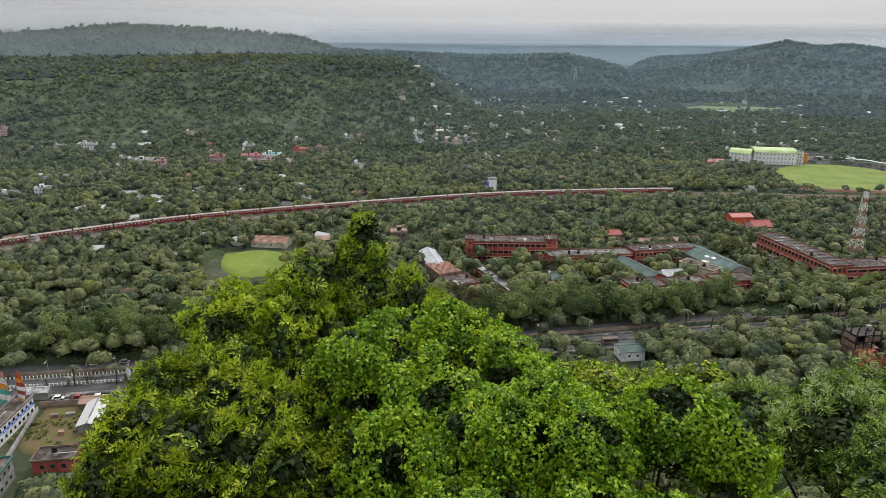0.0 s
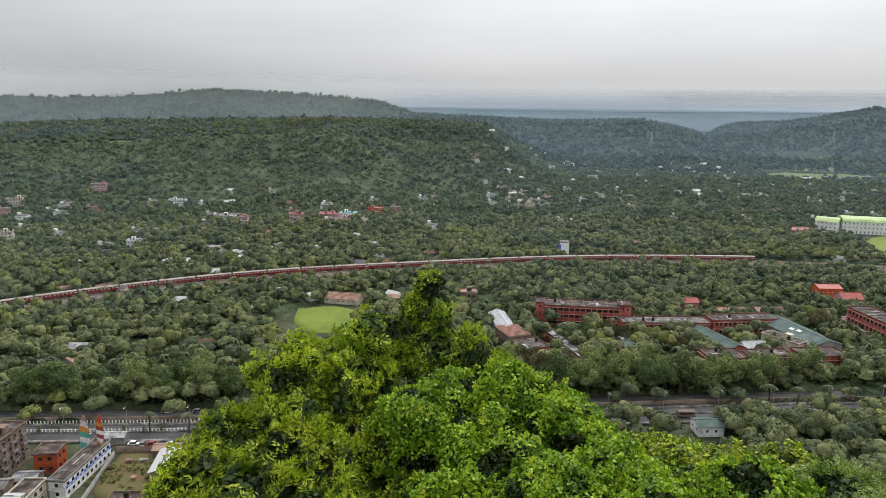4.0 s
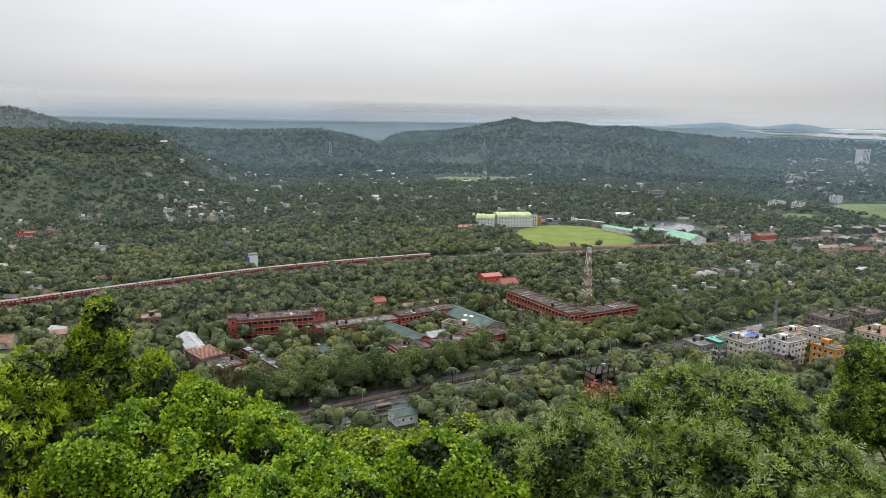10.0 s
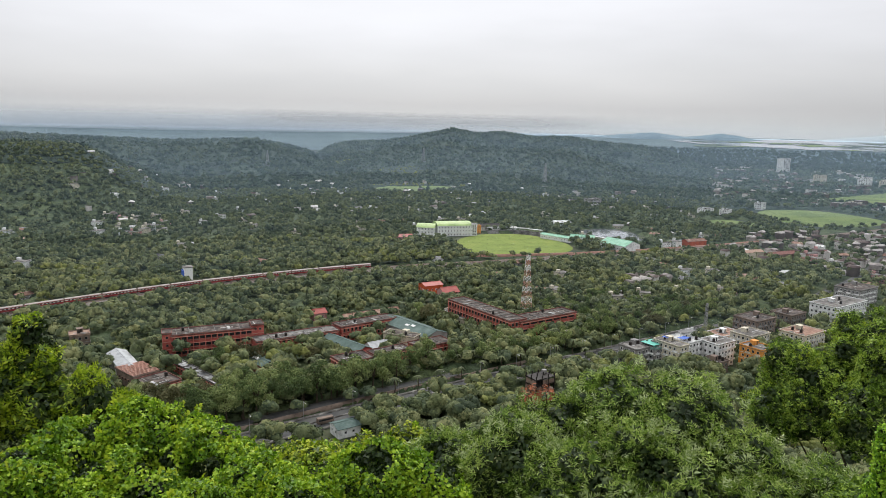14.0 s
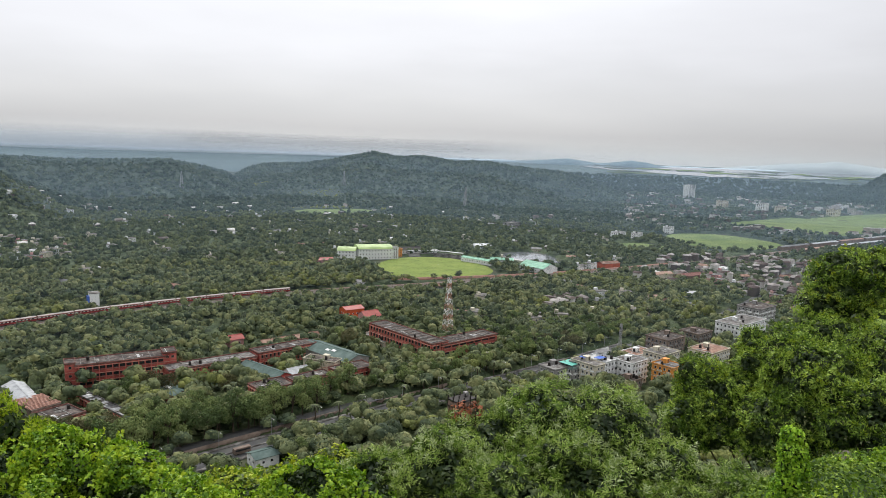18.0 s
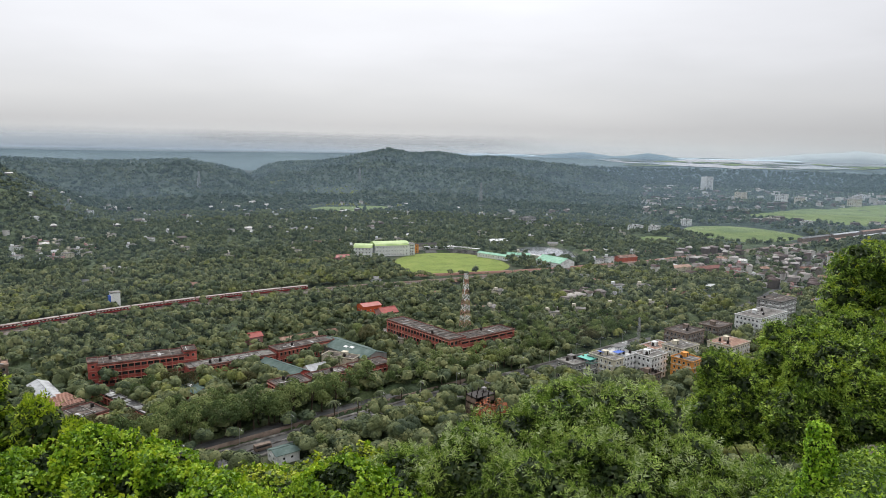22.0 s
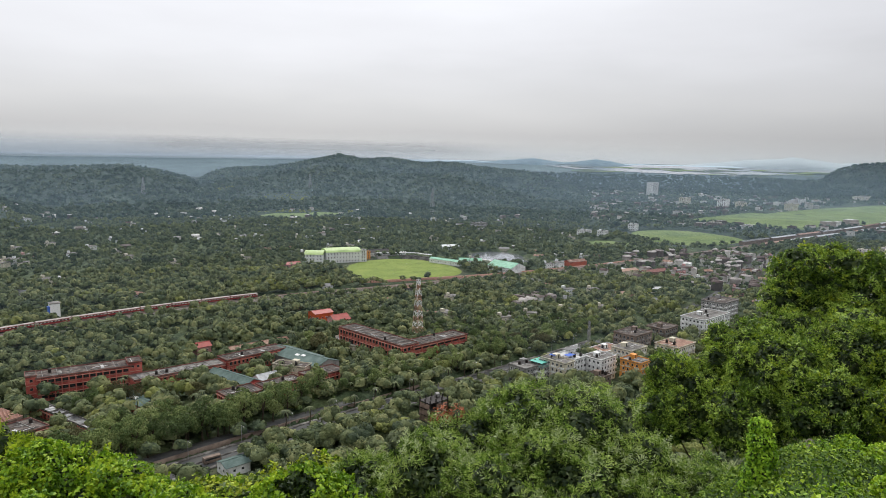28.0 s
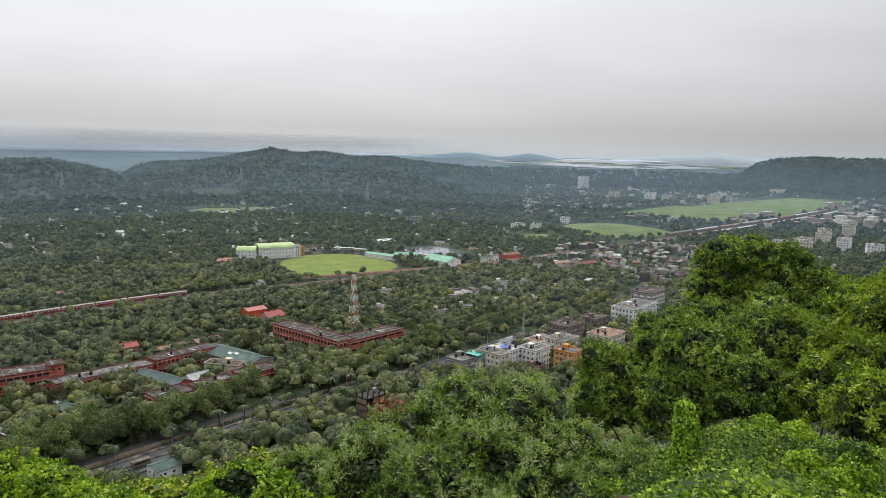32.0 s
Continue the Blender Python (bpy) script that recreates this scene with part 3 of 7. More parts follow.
def spline(points, step):
    """Even points along a smooth line through the given ones."""
    p = np.array(points, float)
    p = np.concatenate([[2 * p[0] - p[1]], p, [2 * p[-1] - p[-2]]])
    out = []
    for i in range(1, len(p) - 2):
        t = np.linspace(0, 1, 30, endpoint=False)[:, None]
        a, b, c, d = p[i - 1], p[i], p[i + 1], p[i + 2]
        out.append(0.5 * (2 * b + (c - a) * t + (2 * a - 5 * b + 4 * c - d) * t * t + (3 * b - a - 3 * c + d) * t ** 3))
    q = np.concatenate(out + [p[-2:-1]])
    s = np.concatenate([[0], np.cumsum(np.hypot(*np.diff(q, axis=0).T))])
    n = int(s[-1] / step)
    k = np.linspace(0, n * step, n + 1)
    return np.stack([np.interp(k, s, q[:, 0]), np.interp(k, s, q[:, 1])], 1)


def ribbon(name, line, offsets, heights, mat, label, category, parent=None, lift=0.0):
    """A strip that follows a line: cross-section by offsets to its left and heights."""
    d = np.gradient(line, axis=0)
    d /= np.hypot(d[:, 0], d[:, 1])[:, None]
    nrm = np.stack([-d[:, 1], d[:, 0]], 1)
    z0 = ground_z(line[:, 0], line[:, 1])
    vs = [np.column_stack([line + nrm * o, z0 + h + lift]) for o, h in zip(offsets, heights)]
    n, k = len(line), len(vs)
    fs = []
    for j in range(k - 1):
        i = np.arange(n - 1) + j * n
        fs.append(np.stack([i, i + n, i + n + 1, i + 1], 1))
    me = raw_mesh(name, np.concatenate(vs), np.concatenate(fs)[:, ::-1], mat)
    ob = new(name, me)
    if parent:
        ob.parent = parent
        return ob
    return tagged(ob, label, category, kind="structure")


def patch(name, outline, mat, label, category, lift=0.25, step=None):
    """A flat area with a smooth uneven edge, laid on the ground."""
    p = spline(list(outline) + [outline[0]], step or 8.0)[:-1]
    p = p + np.stack([fbm(p[:, 0], p[:, 1], 30, 21), fbm(p[:, 0], p[:, 1], 30, 22)], 1) * 1.2
    c = p.mean(0)
    rings_ = [c + (p - c) * f for f in (0.0, 0.25, 0.5, 0.75, 0.97, 1.0)]
    n = len(p)
    v = np.concatenate(rings_)
    z = ground_z(v[:, 0], v[:, 1]) + lift
    z[-n:] -= 0.6 + lift
    fs = []
    i = np.arange(n)
    for k in range(5):
        fs.append(np.stack([k * n + i, k * n + (i + 1) % n, (k + 1) * n + (i + 1) % n, (k + 1) * n + i], 1))
    return tagged(new(name, raw_mesh(name, np.column_stack([v, z]), np.concatenate(fs)[:, ::-1], mat, True)), label, category, kind="structure")


# ---- roads, railway, fields, water ----
ROAD = spline(((-420, 86), (-234, 167), (-165, 198), (-26, 268), (22, 292), (66, 312), (116, 335), (200, 372), (250, 396)), 6.0)
ribbon("road", ROAD, (5.8, 5.2, -5.2, -5.8), (0.2, 0.4, 0.4, 0.2), MAT["asphalt"], "grey asphalt main road", "road")
for side, nm in ((6.8, "pavement"), (-6.8, "pavement")):
    ribbon(nm, ROAD, (side + 0.95, side + 0.9, side - 0.9, side - 0.95), (0.2, 0.62, 0.62, 0.2), MAT["concrete"], "grey concrete pavement beside the road", "pavement")
ribbon("road_divider", ROAD, (0.35, 0.3, -0.3, -0.35), (0.38, 0.85, 0.85, 0.38), MAT["concrete"], "pale concrete divider along the road", "road divider")
STREET = spline(((250, 396), (320, 430), (470, 530), (620, 655), (730, 745)), 8.0)
ribbon("street", STREET, (3.2, 3.1, -3.1, -3.2), (0.0, 0.35, 0.35, 0.0), MAT["asphalt"], "narrow grey street into the town", "road")
for p in STREET:
    keep_clear(p[0], p[1], 3.5, 5, 30)
SERVICE = ROAD[28:92] + np.array((-6.8, 14.6))
ribbon("service_road", SERVICE, (3.2, 3.1, -3.1, -3.2), (0.0, 0.35, 0.35, 0.0), MAT["asphalt"], "dark service road under trees", "road")
WALLLINE = ROAD[26:100] + np.array((-4.0, 8.6))
ribbon("boundary_wall", WALLLINE, (0.2, 0.2, -0.2, -0.2), (0.0, 2.2, 2.2, 0.0), MAT["brown"], "red-brown boundary wall along the road", "wall")
for p in ROAD[::1]:
    keep_clear(p[0], p[1], 6.5, 8.5, 25)
for p in SERVICE:
    keep_clear(p[0], p[1], 4, 5, 25)

TRACK = spline(((-455, 140), (-393, 264), (-348, 333), (-288, 400), (-202, 466), (-104, 531), (-15, 573), (67, 601), (173, 622), (330, 662), (430, 687), (560, 730), (700, 785), (955, 880), (1235, 985), (1519, 1104), (1900, 1290)), 4.0)
ribbon("railway_embankment", TRACK, (7.5, 5.0, -5.0, -7.5), (-0.3, 1.3, 1.3, -0.3), MAT["ballast"], "stony railway embankment", "embankment")
railway = thing("railway_track", 0, 0, 0, 0, "rusty steel rails on grey ballast", "railway track", kind="structure")
for o in (3.2, 1.6, -1.6, -3.2):
    ribbon("rail", TRACK, (o + 0.08, o + 0.08, o - 0.08, o - 0.08), (1.3, 1.48, 1.48, 1.3), MAT["rust"], "", "", railway)
for p in TRACK[::2]:
    k = 7.0 / math.hypot(*p)
    keep_clear(p[0] * (1 - k), p[1] * (1 - k), 9, 13)

FIELD = ((149, 751), (172, 778), (205, 790), (240, 778), (262, 735), (264, 688), (238, 660), (200, 653), (160, 652), (142, 682), (141, 718))
patch("playing_field", FIELD, MAT["lawn"], "bright green mown cricket field", "playing field", 0.3)
keep_clear(203, 720, 64, 71)
keep_clear(210, 650, 70, 8, 5)
patch("field_left", ((-226, 344), (-212, 357), (-196, 357), (-180, 345), (-178, 325), (-192, 310), (-212, 318)), MAT["lawn"], "bright green small playing field", "playing field", 0.3)
keep_clear(-202, 334, 25, 24)
keep_clear(-190, 308, 22, 22, 30)
patch("meadow_a", ((640, 900), (692, 1005), (760, 1030), (812, 1005), (830, 930), (812, 868), (740, 830), (690, 815)), MAT["paddy"], "bright green open meadow", "field", 0.4, 16)
keep_clear(740, 925, 95, 105, 0)
patch("meadow_b", ((900, 1060), (1000, 1240), (1120, 1330), (1380, 1380), (1700, 1480), (2100, 1580), (2200, 1480), (1800, 1250), (1420, 1090), (1250, 1030), (1080, 985)), MAT["paddy"], "wide green open fields", "field", 0.4, 30)
keep_clear(1150, 1160, 190, 120, 25)
keep_clear(1600, 1320, 420, 130, 25)
patch("meadow_c", ((520, 860), (545, 905), (580, 900), (600, 860), (570, 835)), MAT["paddy"], "small green clearing", "field", 0.3, 10)
keep_clear(560, 870, 38, 34)
patch("hill_meadow", ((70, 1330), (110, 1400), (180, 1475), (270, 1420), (300, 1370), (220, 1290), (140, 1310)), MAT["paddy"], "pale green clearing at the hill foot", "field", 1.0, 16)
keep_clear(180, 1375, 90, 55, 10)
patch("pond", ((300, 790), (322, 815), (355, 830), (378, 800), (372, 750), (350, 715), (332, 742), (318, 765)), MAT["water"], "still grey pond behind the field", "pond", 0.35)
keep_clear(342, 772, 38, 55)

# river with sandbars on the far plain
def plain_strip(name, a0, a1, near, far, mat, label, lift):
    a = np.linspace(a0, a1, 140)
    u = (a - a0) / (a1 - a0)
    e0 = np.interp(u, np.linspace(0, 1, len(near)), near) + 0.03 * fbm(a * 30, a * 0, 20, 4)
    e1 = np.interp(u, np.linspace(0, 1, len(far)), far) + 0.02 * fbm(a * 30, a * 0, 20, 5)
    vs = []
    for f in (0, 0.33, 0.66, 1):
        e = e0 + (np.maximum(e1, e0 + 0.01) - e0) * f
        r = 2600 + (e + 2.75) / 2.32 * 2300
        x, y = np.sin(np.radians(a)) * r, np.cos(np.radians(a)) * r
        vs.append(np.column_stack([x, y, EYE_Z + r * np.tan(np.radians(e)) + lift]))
    n = len(a)
    fs = []
    for k in range(3):
        i = np.arange(n - 1) + k * n
        fs.append(np.stack([i, i + n, i + n + 1, i + 1], 1))
    return tagged(new(name, raw_mesh(name, np.concatenate(vs), np.concatenate(fs)[:, ::-1], mat, True)), label, "river", kind="structure")


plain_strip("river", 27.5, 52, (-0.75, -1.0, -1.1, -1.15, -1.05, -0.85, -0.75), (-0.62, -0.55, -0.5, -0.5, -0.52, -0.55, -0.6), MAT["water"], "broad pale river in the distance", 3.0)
bar_rng = np.random.default_rng(3)
for k in range(26):
    a0 = bar_rng.uniform(28, 47)
    e0 = bar_rng.uniform(-1.25, -0.55)
    w = bar_rng.uniform(1.5, 5)
    h = bar_rng.uniform(0.02, 0.07)
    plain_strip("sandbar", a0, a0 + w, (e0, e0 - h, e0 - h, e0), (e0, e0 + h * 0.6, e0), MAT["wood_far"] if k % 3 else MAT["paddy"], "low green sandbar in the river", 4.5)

# ---- train ----
seg = np.concatenate([[0], np.cumsum(np.hypot(*np.diff(TRACK, axis=0).T))])
front = seg[np.argmin(np.hypot(TRACK[:, 0] - 44, TRACK[:, 1] - 592))]


def on_track(s, off=0.0):
    x, y = np.interp(s, seg, TRACK[:, 0]), np.interp(s, seg, TRACK[:, 1])
    x2, y2 = np.interp(s + 2, seg, TRACK[:, 0]), np.interp(s + 2, seg, TRACK[:, 1])
    a = math.atan2(y2 - y, x2 - x)
    return x - math.sin(a) * off, y + math.cos(a) * off, math.degrees(a)


def make_coach(stripe):
    L, Wd = 11.5, 1.6
    bm = boxes((-L, L, -Wd, Wd, 0.9, 2.2), (-L, L, -Wd, Wd, 2.9, 3.35))
    coach = thing("railway_coach", 0, 0, 0, 0, "dark red and cream passenger coach on the rails", "train coach", "coaches of the train")
    part("body", bm, MAT["train_red"], coach)
    part("window_band", boxes((-L, L, -Wd + 0.03, Wd - 0.03, 2.2, 2.9)), MAT["train_cream"] if stripe else MAT["train_red"], coach, "cream band with windows")
    bm = bmesh.new()
    prof = [(-Wd, 3.35), (-Wd * 0.8, 3.75), (-Wd * 0.4, 3.95), (Wd * 0.4, 3.95), (Wd * 0.8, 3.75), (Wd, 3.35)]
    a = [bm.verts.new((-L, y, z)) for y, z in prof]
    b = [bm.verts.new((L, y, z)) for y, z in prof]
    for i in range(5):
        bm.faces.new((a[i], b[i], b[i + 1], a[i + 1]))
    bm.faces.new(a), bm.faces.new(b[::-1])
    part("roof", bm, MAT["coach_roof"], coach, "pale cream curved roof")
    win = as_mesh("window", boxes((-0.55, 0.55, -0.03, 0.03, -0.3, 0.3)), MAT["glass"])
    for sx in (-1, 1):
        for k in range(9):
            part("window", win, None, coach, "", pose((k - 4) * 2.3, sx * Wd, 2.55))
    bogie = as_mesh("bogie", boxes((-1.6, 1.6, -1.2, 1.2, 0.2, 0.9)), MAT["black"])
    for x in (-8, 8):
        part("bogie", bogie, None, coach, "", pose(x, 0, 0))
    return coach


coach_a, coach_b = make_coach(True), make_coach(True)
for i in range(26):
    x, y, a = on_track(front - 12 - i * 24.0, 2.4)
    m = pose(x, y, gz(x, y) + 1.4, 0, 0, a)
    if i == 0:
        coach_a.matrix_basis = m
    elif i == 1:
        coach_b.matrix_basis = m
    else:
        copy_thing(coach_a if i % 4 else coach_b, m)

# ---- buildings ----
def window_mesh(w, h, frame_mat, depth=0.1):
    bm = boxes((-w / 2, w / 2, -depth, 0.0, -h / 2, -h / 2 + 0.12), (-w / 2, w / 2, -depth, 0.0, h / 2 - 0.12, h / 2), (-w / 2, -w / 2 + 0.12, -depth, 0.0, -h / 2, h / 2), (w / 2 - 0.12, w / 2, -depth, 0.0, -h / 2, h / 2))
    n = len(bm.faces)
    box(bm, -w / 2 + 0.1, w / 2 - 0.1, -0.03, 0.0, -h / 2 + 0.1, h / 2 - 0.1)
    for i, f in enumerate(bm.faces):
        f.material_index = 0 if i < n else 1
    me = as_mesh("window", bm, frame_mat)
    me.materials.append(MAT["glass"])
    return me


WINDOWS = {}


def windows_on(parent, w, d, z0, storeys, fh, faces, pitch=3.0, size=(1.5, 1.5), frame_mat="red_trim"):
    key = (size, frame_mat)
    if key not in WINDOWS:
        WINDOWS[key] = window_mesh(size[0], size[1], MAT[frame_mat])
    me = WINDOWS[key]
    for face in faces:
        span = w if face in "FB" else d
        n = max(1, int((span - 0.8) / pitch))
        for s in range(storeys):
            z = z0 + s * fh + fh * 0.55
            for k in range(n):
                u = (k - (n - 1) / 2) * pitch
                place = {"F": pose(u, -d / 2, z), "B": pose(u, d / 2, z, 0, 0, 180), "L": pose(-w / 2, u, z, 0, 0, -90), "R": pose(w / 2, u, z, 0, 0, 90)}[face]
                part("window", me, None, parent, "", place)


roof_rng = np.random.default_rng(40)
TANK = []


def roof_things(t, w, d, z, wall):
    """Stair head, water tanks, pipes and patches on a flat roof."""
    if not TANK:
        bm = bmesh.new()
        bmesh.ops.create_cone(bm, segments=12, radius1=0.75, radius2=0.75, depth=1.5, cap_ends=True, matrix=Matrix.Translation((0, 0, 0.95)))
        bmesh.ops.create_cone(bm, segments=12, radius1=0.75, radius2=0.25, depth=0.35, cap_ends=True, matrix=Matrix.Translation((0, 0, 1.87)))
        box(bm, -0.7, 0.7, -0.7, 0.7, 0, 0.2)
        TANK.append(as_mesh("water_tank", bm, MAT["black"]))
        bm = boxes((-1.6, 1.6, -1.1, 1.1, 0, 0.04), (-0.1, 0.1, -2.5, 2.5, 0.04, 0.24))
        TANK.append(as_mesh("roof_patch", bm, MAT["concrete"]))
        TANK.append(as_mesh("roof_pipe", boxes((-0.08, 0.08, -3.5, 3.5, 0.05, 0.2)), MAT["white"]))
    sx, sy = roof_rng.uniform(-0.3, 0.3) * w, roof_rng.uniform(0.0, 0.3) * d
    if w > 7 and d > 7 and wall != "red":
        head = part("stair_head", boxes((-1.6, 1.6, -1.4, 1.4, 0, 2.3), (-1.8, 1.8, -1.6, 1.6, 2.3, 2.45)), MAT[wall], t, "", pose(sx, sy, z))
        part("door", boxes((-0.45, 0.45, -0.04, 0.0, 0.1, 2.0)), MAT["black"], head, "", pose(0.4, -1.4, 0))
    for k in range(int(roof_rng.integers(1, 3)) if w > 7 else 0):
        part("water_tank", TANK[0], None, t, "dark plastic water tank", pose(roof_rng.uniform(-0.4, 0.4) * w, roof_rng.uniform(-0.35, 0.35) * d, z))
    for k in range(max(1, int(w * d / 110))):
        part("roof_patch", TANK[1], None, t, "", pose(roof_rng.uniform(-0.4, 0.4) * w, roof_rng.uniform(-0.3, 0.3) * d, z, 0, 0, roof_rng.choice((0, 90))))
    part("roof_pipe", TANK[2], None, t, "", pose(roof_rng.uniform(-0.3, 0.3) * w, 0, z, 0, 0, 90 if w > d else 0))


def office_front(t, w, d, fh, storeys, faces, pitch):
    """Piers between the bays and sun shades over the windows of the red offices."""
    pier = as_mesh("pier", boxes((-0.22, 0.22, -0.42, 0.0, 0.0, storeys * fh)), MAT["red_pier"])
    for face in faces:
        span = w if face in "FB" else d
        n = max(1, int((span - 0.8) / pitch))
        side = {"F": pose(0, -d / 2, 0), "L": pose(-w / 2, 0, 0, 0, 0, -90), "R": pose(w / 2, 0, 0, 0, 0, 90)}[face]
        for k in range(n + 1):
            part("pier", pier, None, t, "", side @ pose((k - n / 2) * pitch, 0, 0))
        for s in range(storeys):
            z = s * fh + fh * 0.55 + 1.05
            part("sun_shade", boxes((-span / 2, span / 2, -0.8, -0.02, z, z + 0.12)), MAT["red_trim"], t, "dusty pink sun shade", side)
            part("sill_band", boxes((-span / 2, span / 2, -0.3, -0.02, z - 2.35, z - 2.1)), MAT["brick_brown"], t, "stained sill band", side)


def office_roof(t, w, d, z):
    """Cross kerbs, repair strips and black stains on an old flat roof."""
    along = w > d
    length, wide = (w, d) if along else (d, w)
    kerb = as_mesh("roof_kerb", boxes((-0.18, 0.18, -wide / 2 + 0.1, wide / 2 - 0.1, 0.0, 0.32)), MAT["concrete"])
    for u in np.arange(-length / 2 + 3, length / 2 - 2, roof_rng.uniform(5.0, 7.0)):
        part("roof_kerb", kerb, None, t, "", pose(u, 0, z) if along else pose(0, u, z, 0, 0, 90))
        q, m = roof_rng.uniform(1.0, 2.4), ("concrete", "black", "tin", "roof_dark")[int(roof_rng.integers(0, 4))]
        v = roof_rng.uniform(-0.25, 0.25) * wide
        strip = boxes((0.3, 0.3 + q, v - wide * 0.2, v + wide * 0.2, 0.0, 0.05))
        part("repair_strip", strip, MAT[m], t, "", pose(u, 0, z) if along else pose(0, u, z, 0, 0, 90))


def flat_block(name, x, y, w, d, turn, storeys, fh, wall, faces, label, category="building", roof="roof_dark", trim="red_trim", pitch=3.0, size=(1.5, 1.5), sunk=0.6, group="", clear=3.0, bands=True, extras=True, z=None, cap=None):
    """Flat-roofed block with floor bands, parapet, windows and roof clutter."""
    z = gz(x, y) if z is None else z
    h = storeys * fh
    t = thing(name, x, y, z, turn, label, category, group)
    part("wall", boxes((-w / 2, w / 2, -d / 2, d / 2, -sunk, h)), MAT[wall], t)
    bm = boxes((-w / 2 - 0.35, w / 2 + 0.35, -d / 2 - 0.35, d / 2 + 0.35, h, h + 0.25))
    part("roof", bm, MAT[roof], t, "weather-stained flat roof")
    p = 0.55
    bm = boxes((-w / 2 - 0.3, w / 2 + 0.3, -d / 2 - 0.3, -d / 2 - 0.08, h + 0.25, h + 0.25 + p), (-w / 2 - 0.3, w / 2 + 0.3, d / 2 + 0.08, d / 2 + 0.3, h + 0.25, h + 0.25 + p), (-w / 2 - 0.3, -w / 2 - 0.08, -d / 2 - 0.08, d / 2 + 0.08, h + 0.25, h + 0.25 + p), (w / 2 + 0.08, w / 2 + 0.3, -d / 2 - 0.08, d / 2 + 0.08, h + 0.25, h + 0.25 + p))
    part("parapet", bm, MAT[cap or ("red_cap" if wall == "red" else wall)], t, "stained parapet" if wall == "red" else "")
    if bands:
        for s in range(1, storeys):
            part("floor_band", boxes((-w / 2 - 0.12, w / 2 + 0.12, -d / 2 - 0.12, d / 2 + 0.12, s * fh - 0.15, s * fh + 0.15)), MAT[trim], t)
    windows_on(t, w, d, 0, storeys, fh, faces, pitch, size, trim)
    if extras:
        roof_things(t, w, d, h + 0.25, wall)
    if wall == "red" and w > 12:
        office_front(t, w, d, fh, storeys, faces, pitch)
        office_roof(t, w, d, h + 0.25)
    if group and storeys > 2:
        slab = as_mesh("balcony", boxes((-1.3, 1.3, -1.0, 0.0, -0.12, 0.0), (-1.3, 1.3, -1.0, -0.94, 0.0, 0.8), (-1.3, -1.24, -0.94, 0.0, 0.0, 0.8), (1.24, 1.3, -0.94, 0.0, 0.0, 0.8)), MAT[trim])
        for s in range(1, storeys):
            for face in faces:
                span = w if face == "F" else d
                for u in np.arange(-span / 2 + 2.2, span / 2 - 1.5, 5.6):
                    place = {"F": pose(u, -d / 2, s * fh + 0.3), "L": pose(-w / 2, u, s * fh + 0.3, 0, 0, -90), "R": pose(w / 2, u, s * fh + 0.3, 0, 0, 90)}[face]
                    part("balcony", slab, None, t, "", place)
    keep_clear(x, y, w / 2 + clear, d / 2 + clear, turn)
    return t


def gable_bm(w, d, h, rise, over=0.5, thick=0.15):
    """Two sloping roof slabs with their ridge along x."""
    bm = bmesh.new()
    for s in (-1, 1):
        y1 = s * (d / 2 + over)
        z1 = h - rise * over / (d / 2)
        quad = ((-w / 2 - over, 0, h + rise), (w / 2 + over, 0, h + rise), (w / 2 + over, y1, z1), (-w / 2 - over, y1, z1))
        top = [bm.verts.new((a, b, c + thick)) for a, b, c in quad]
        low = [bm.verts.new(q) for q in quad]
        bm.faces.new(top if s < 0 else top[::-1])
        bm.faces.new(low[::-1] if s < 0 else low)
        for i in range(4):
            j = (i + 1) % 4
            bm.faces.new((top[i], low[i], low[j], top[j]))
    bmesh.ops.recalc_face_normals(bm, faces=bm.faces)
    return bm


def gable_walls(w, d, h, rise, sunk=0.6):
    bm = bmesh.new()
    ends = []
    for x in (-w / 2, w / 2):
        ends.append([bm.verts.new(p) for p in ((x, -d / 2, -sunk), (x, d / 2, -sunk), (x, d / 2, h), (x, 0, h + rise - 0.02), (x, -d / 2, h))])
    bm.faces.new(ends[0][::-1]), bm.faces.new(ends[1])
    for i in range(5):
        j = (i + 1) % 5
        bm.faces.new((ends[0][i], ends[0][j], ends[1][j], ends[1][i]))
    bmesh.ops.recalc_face_normals(bm, faces=bm.faces)
    return bm


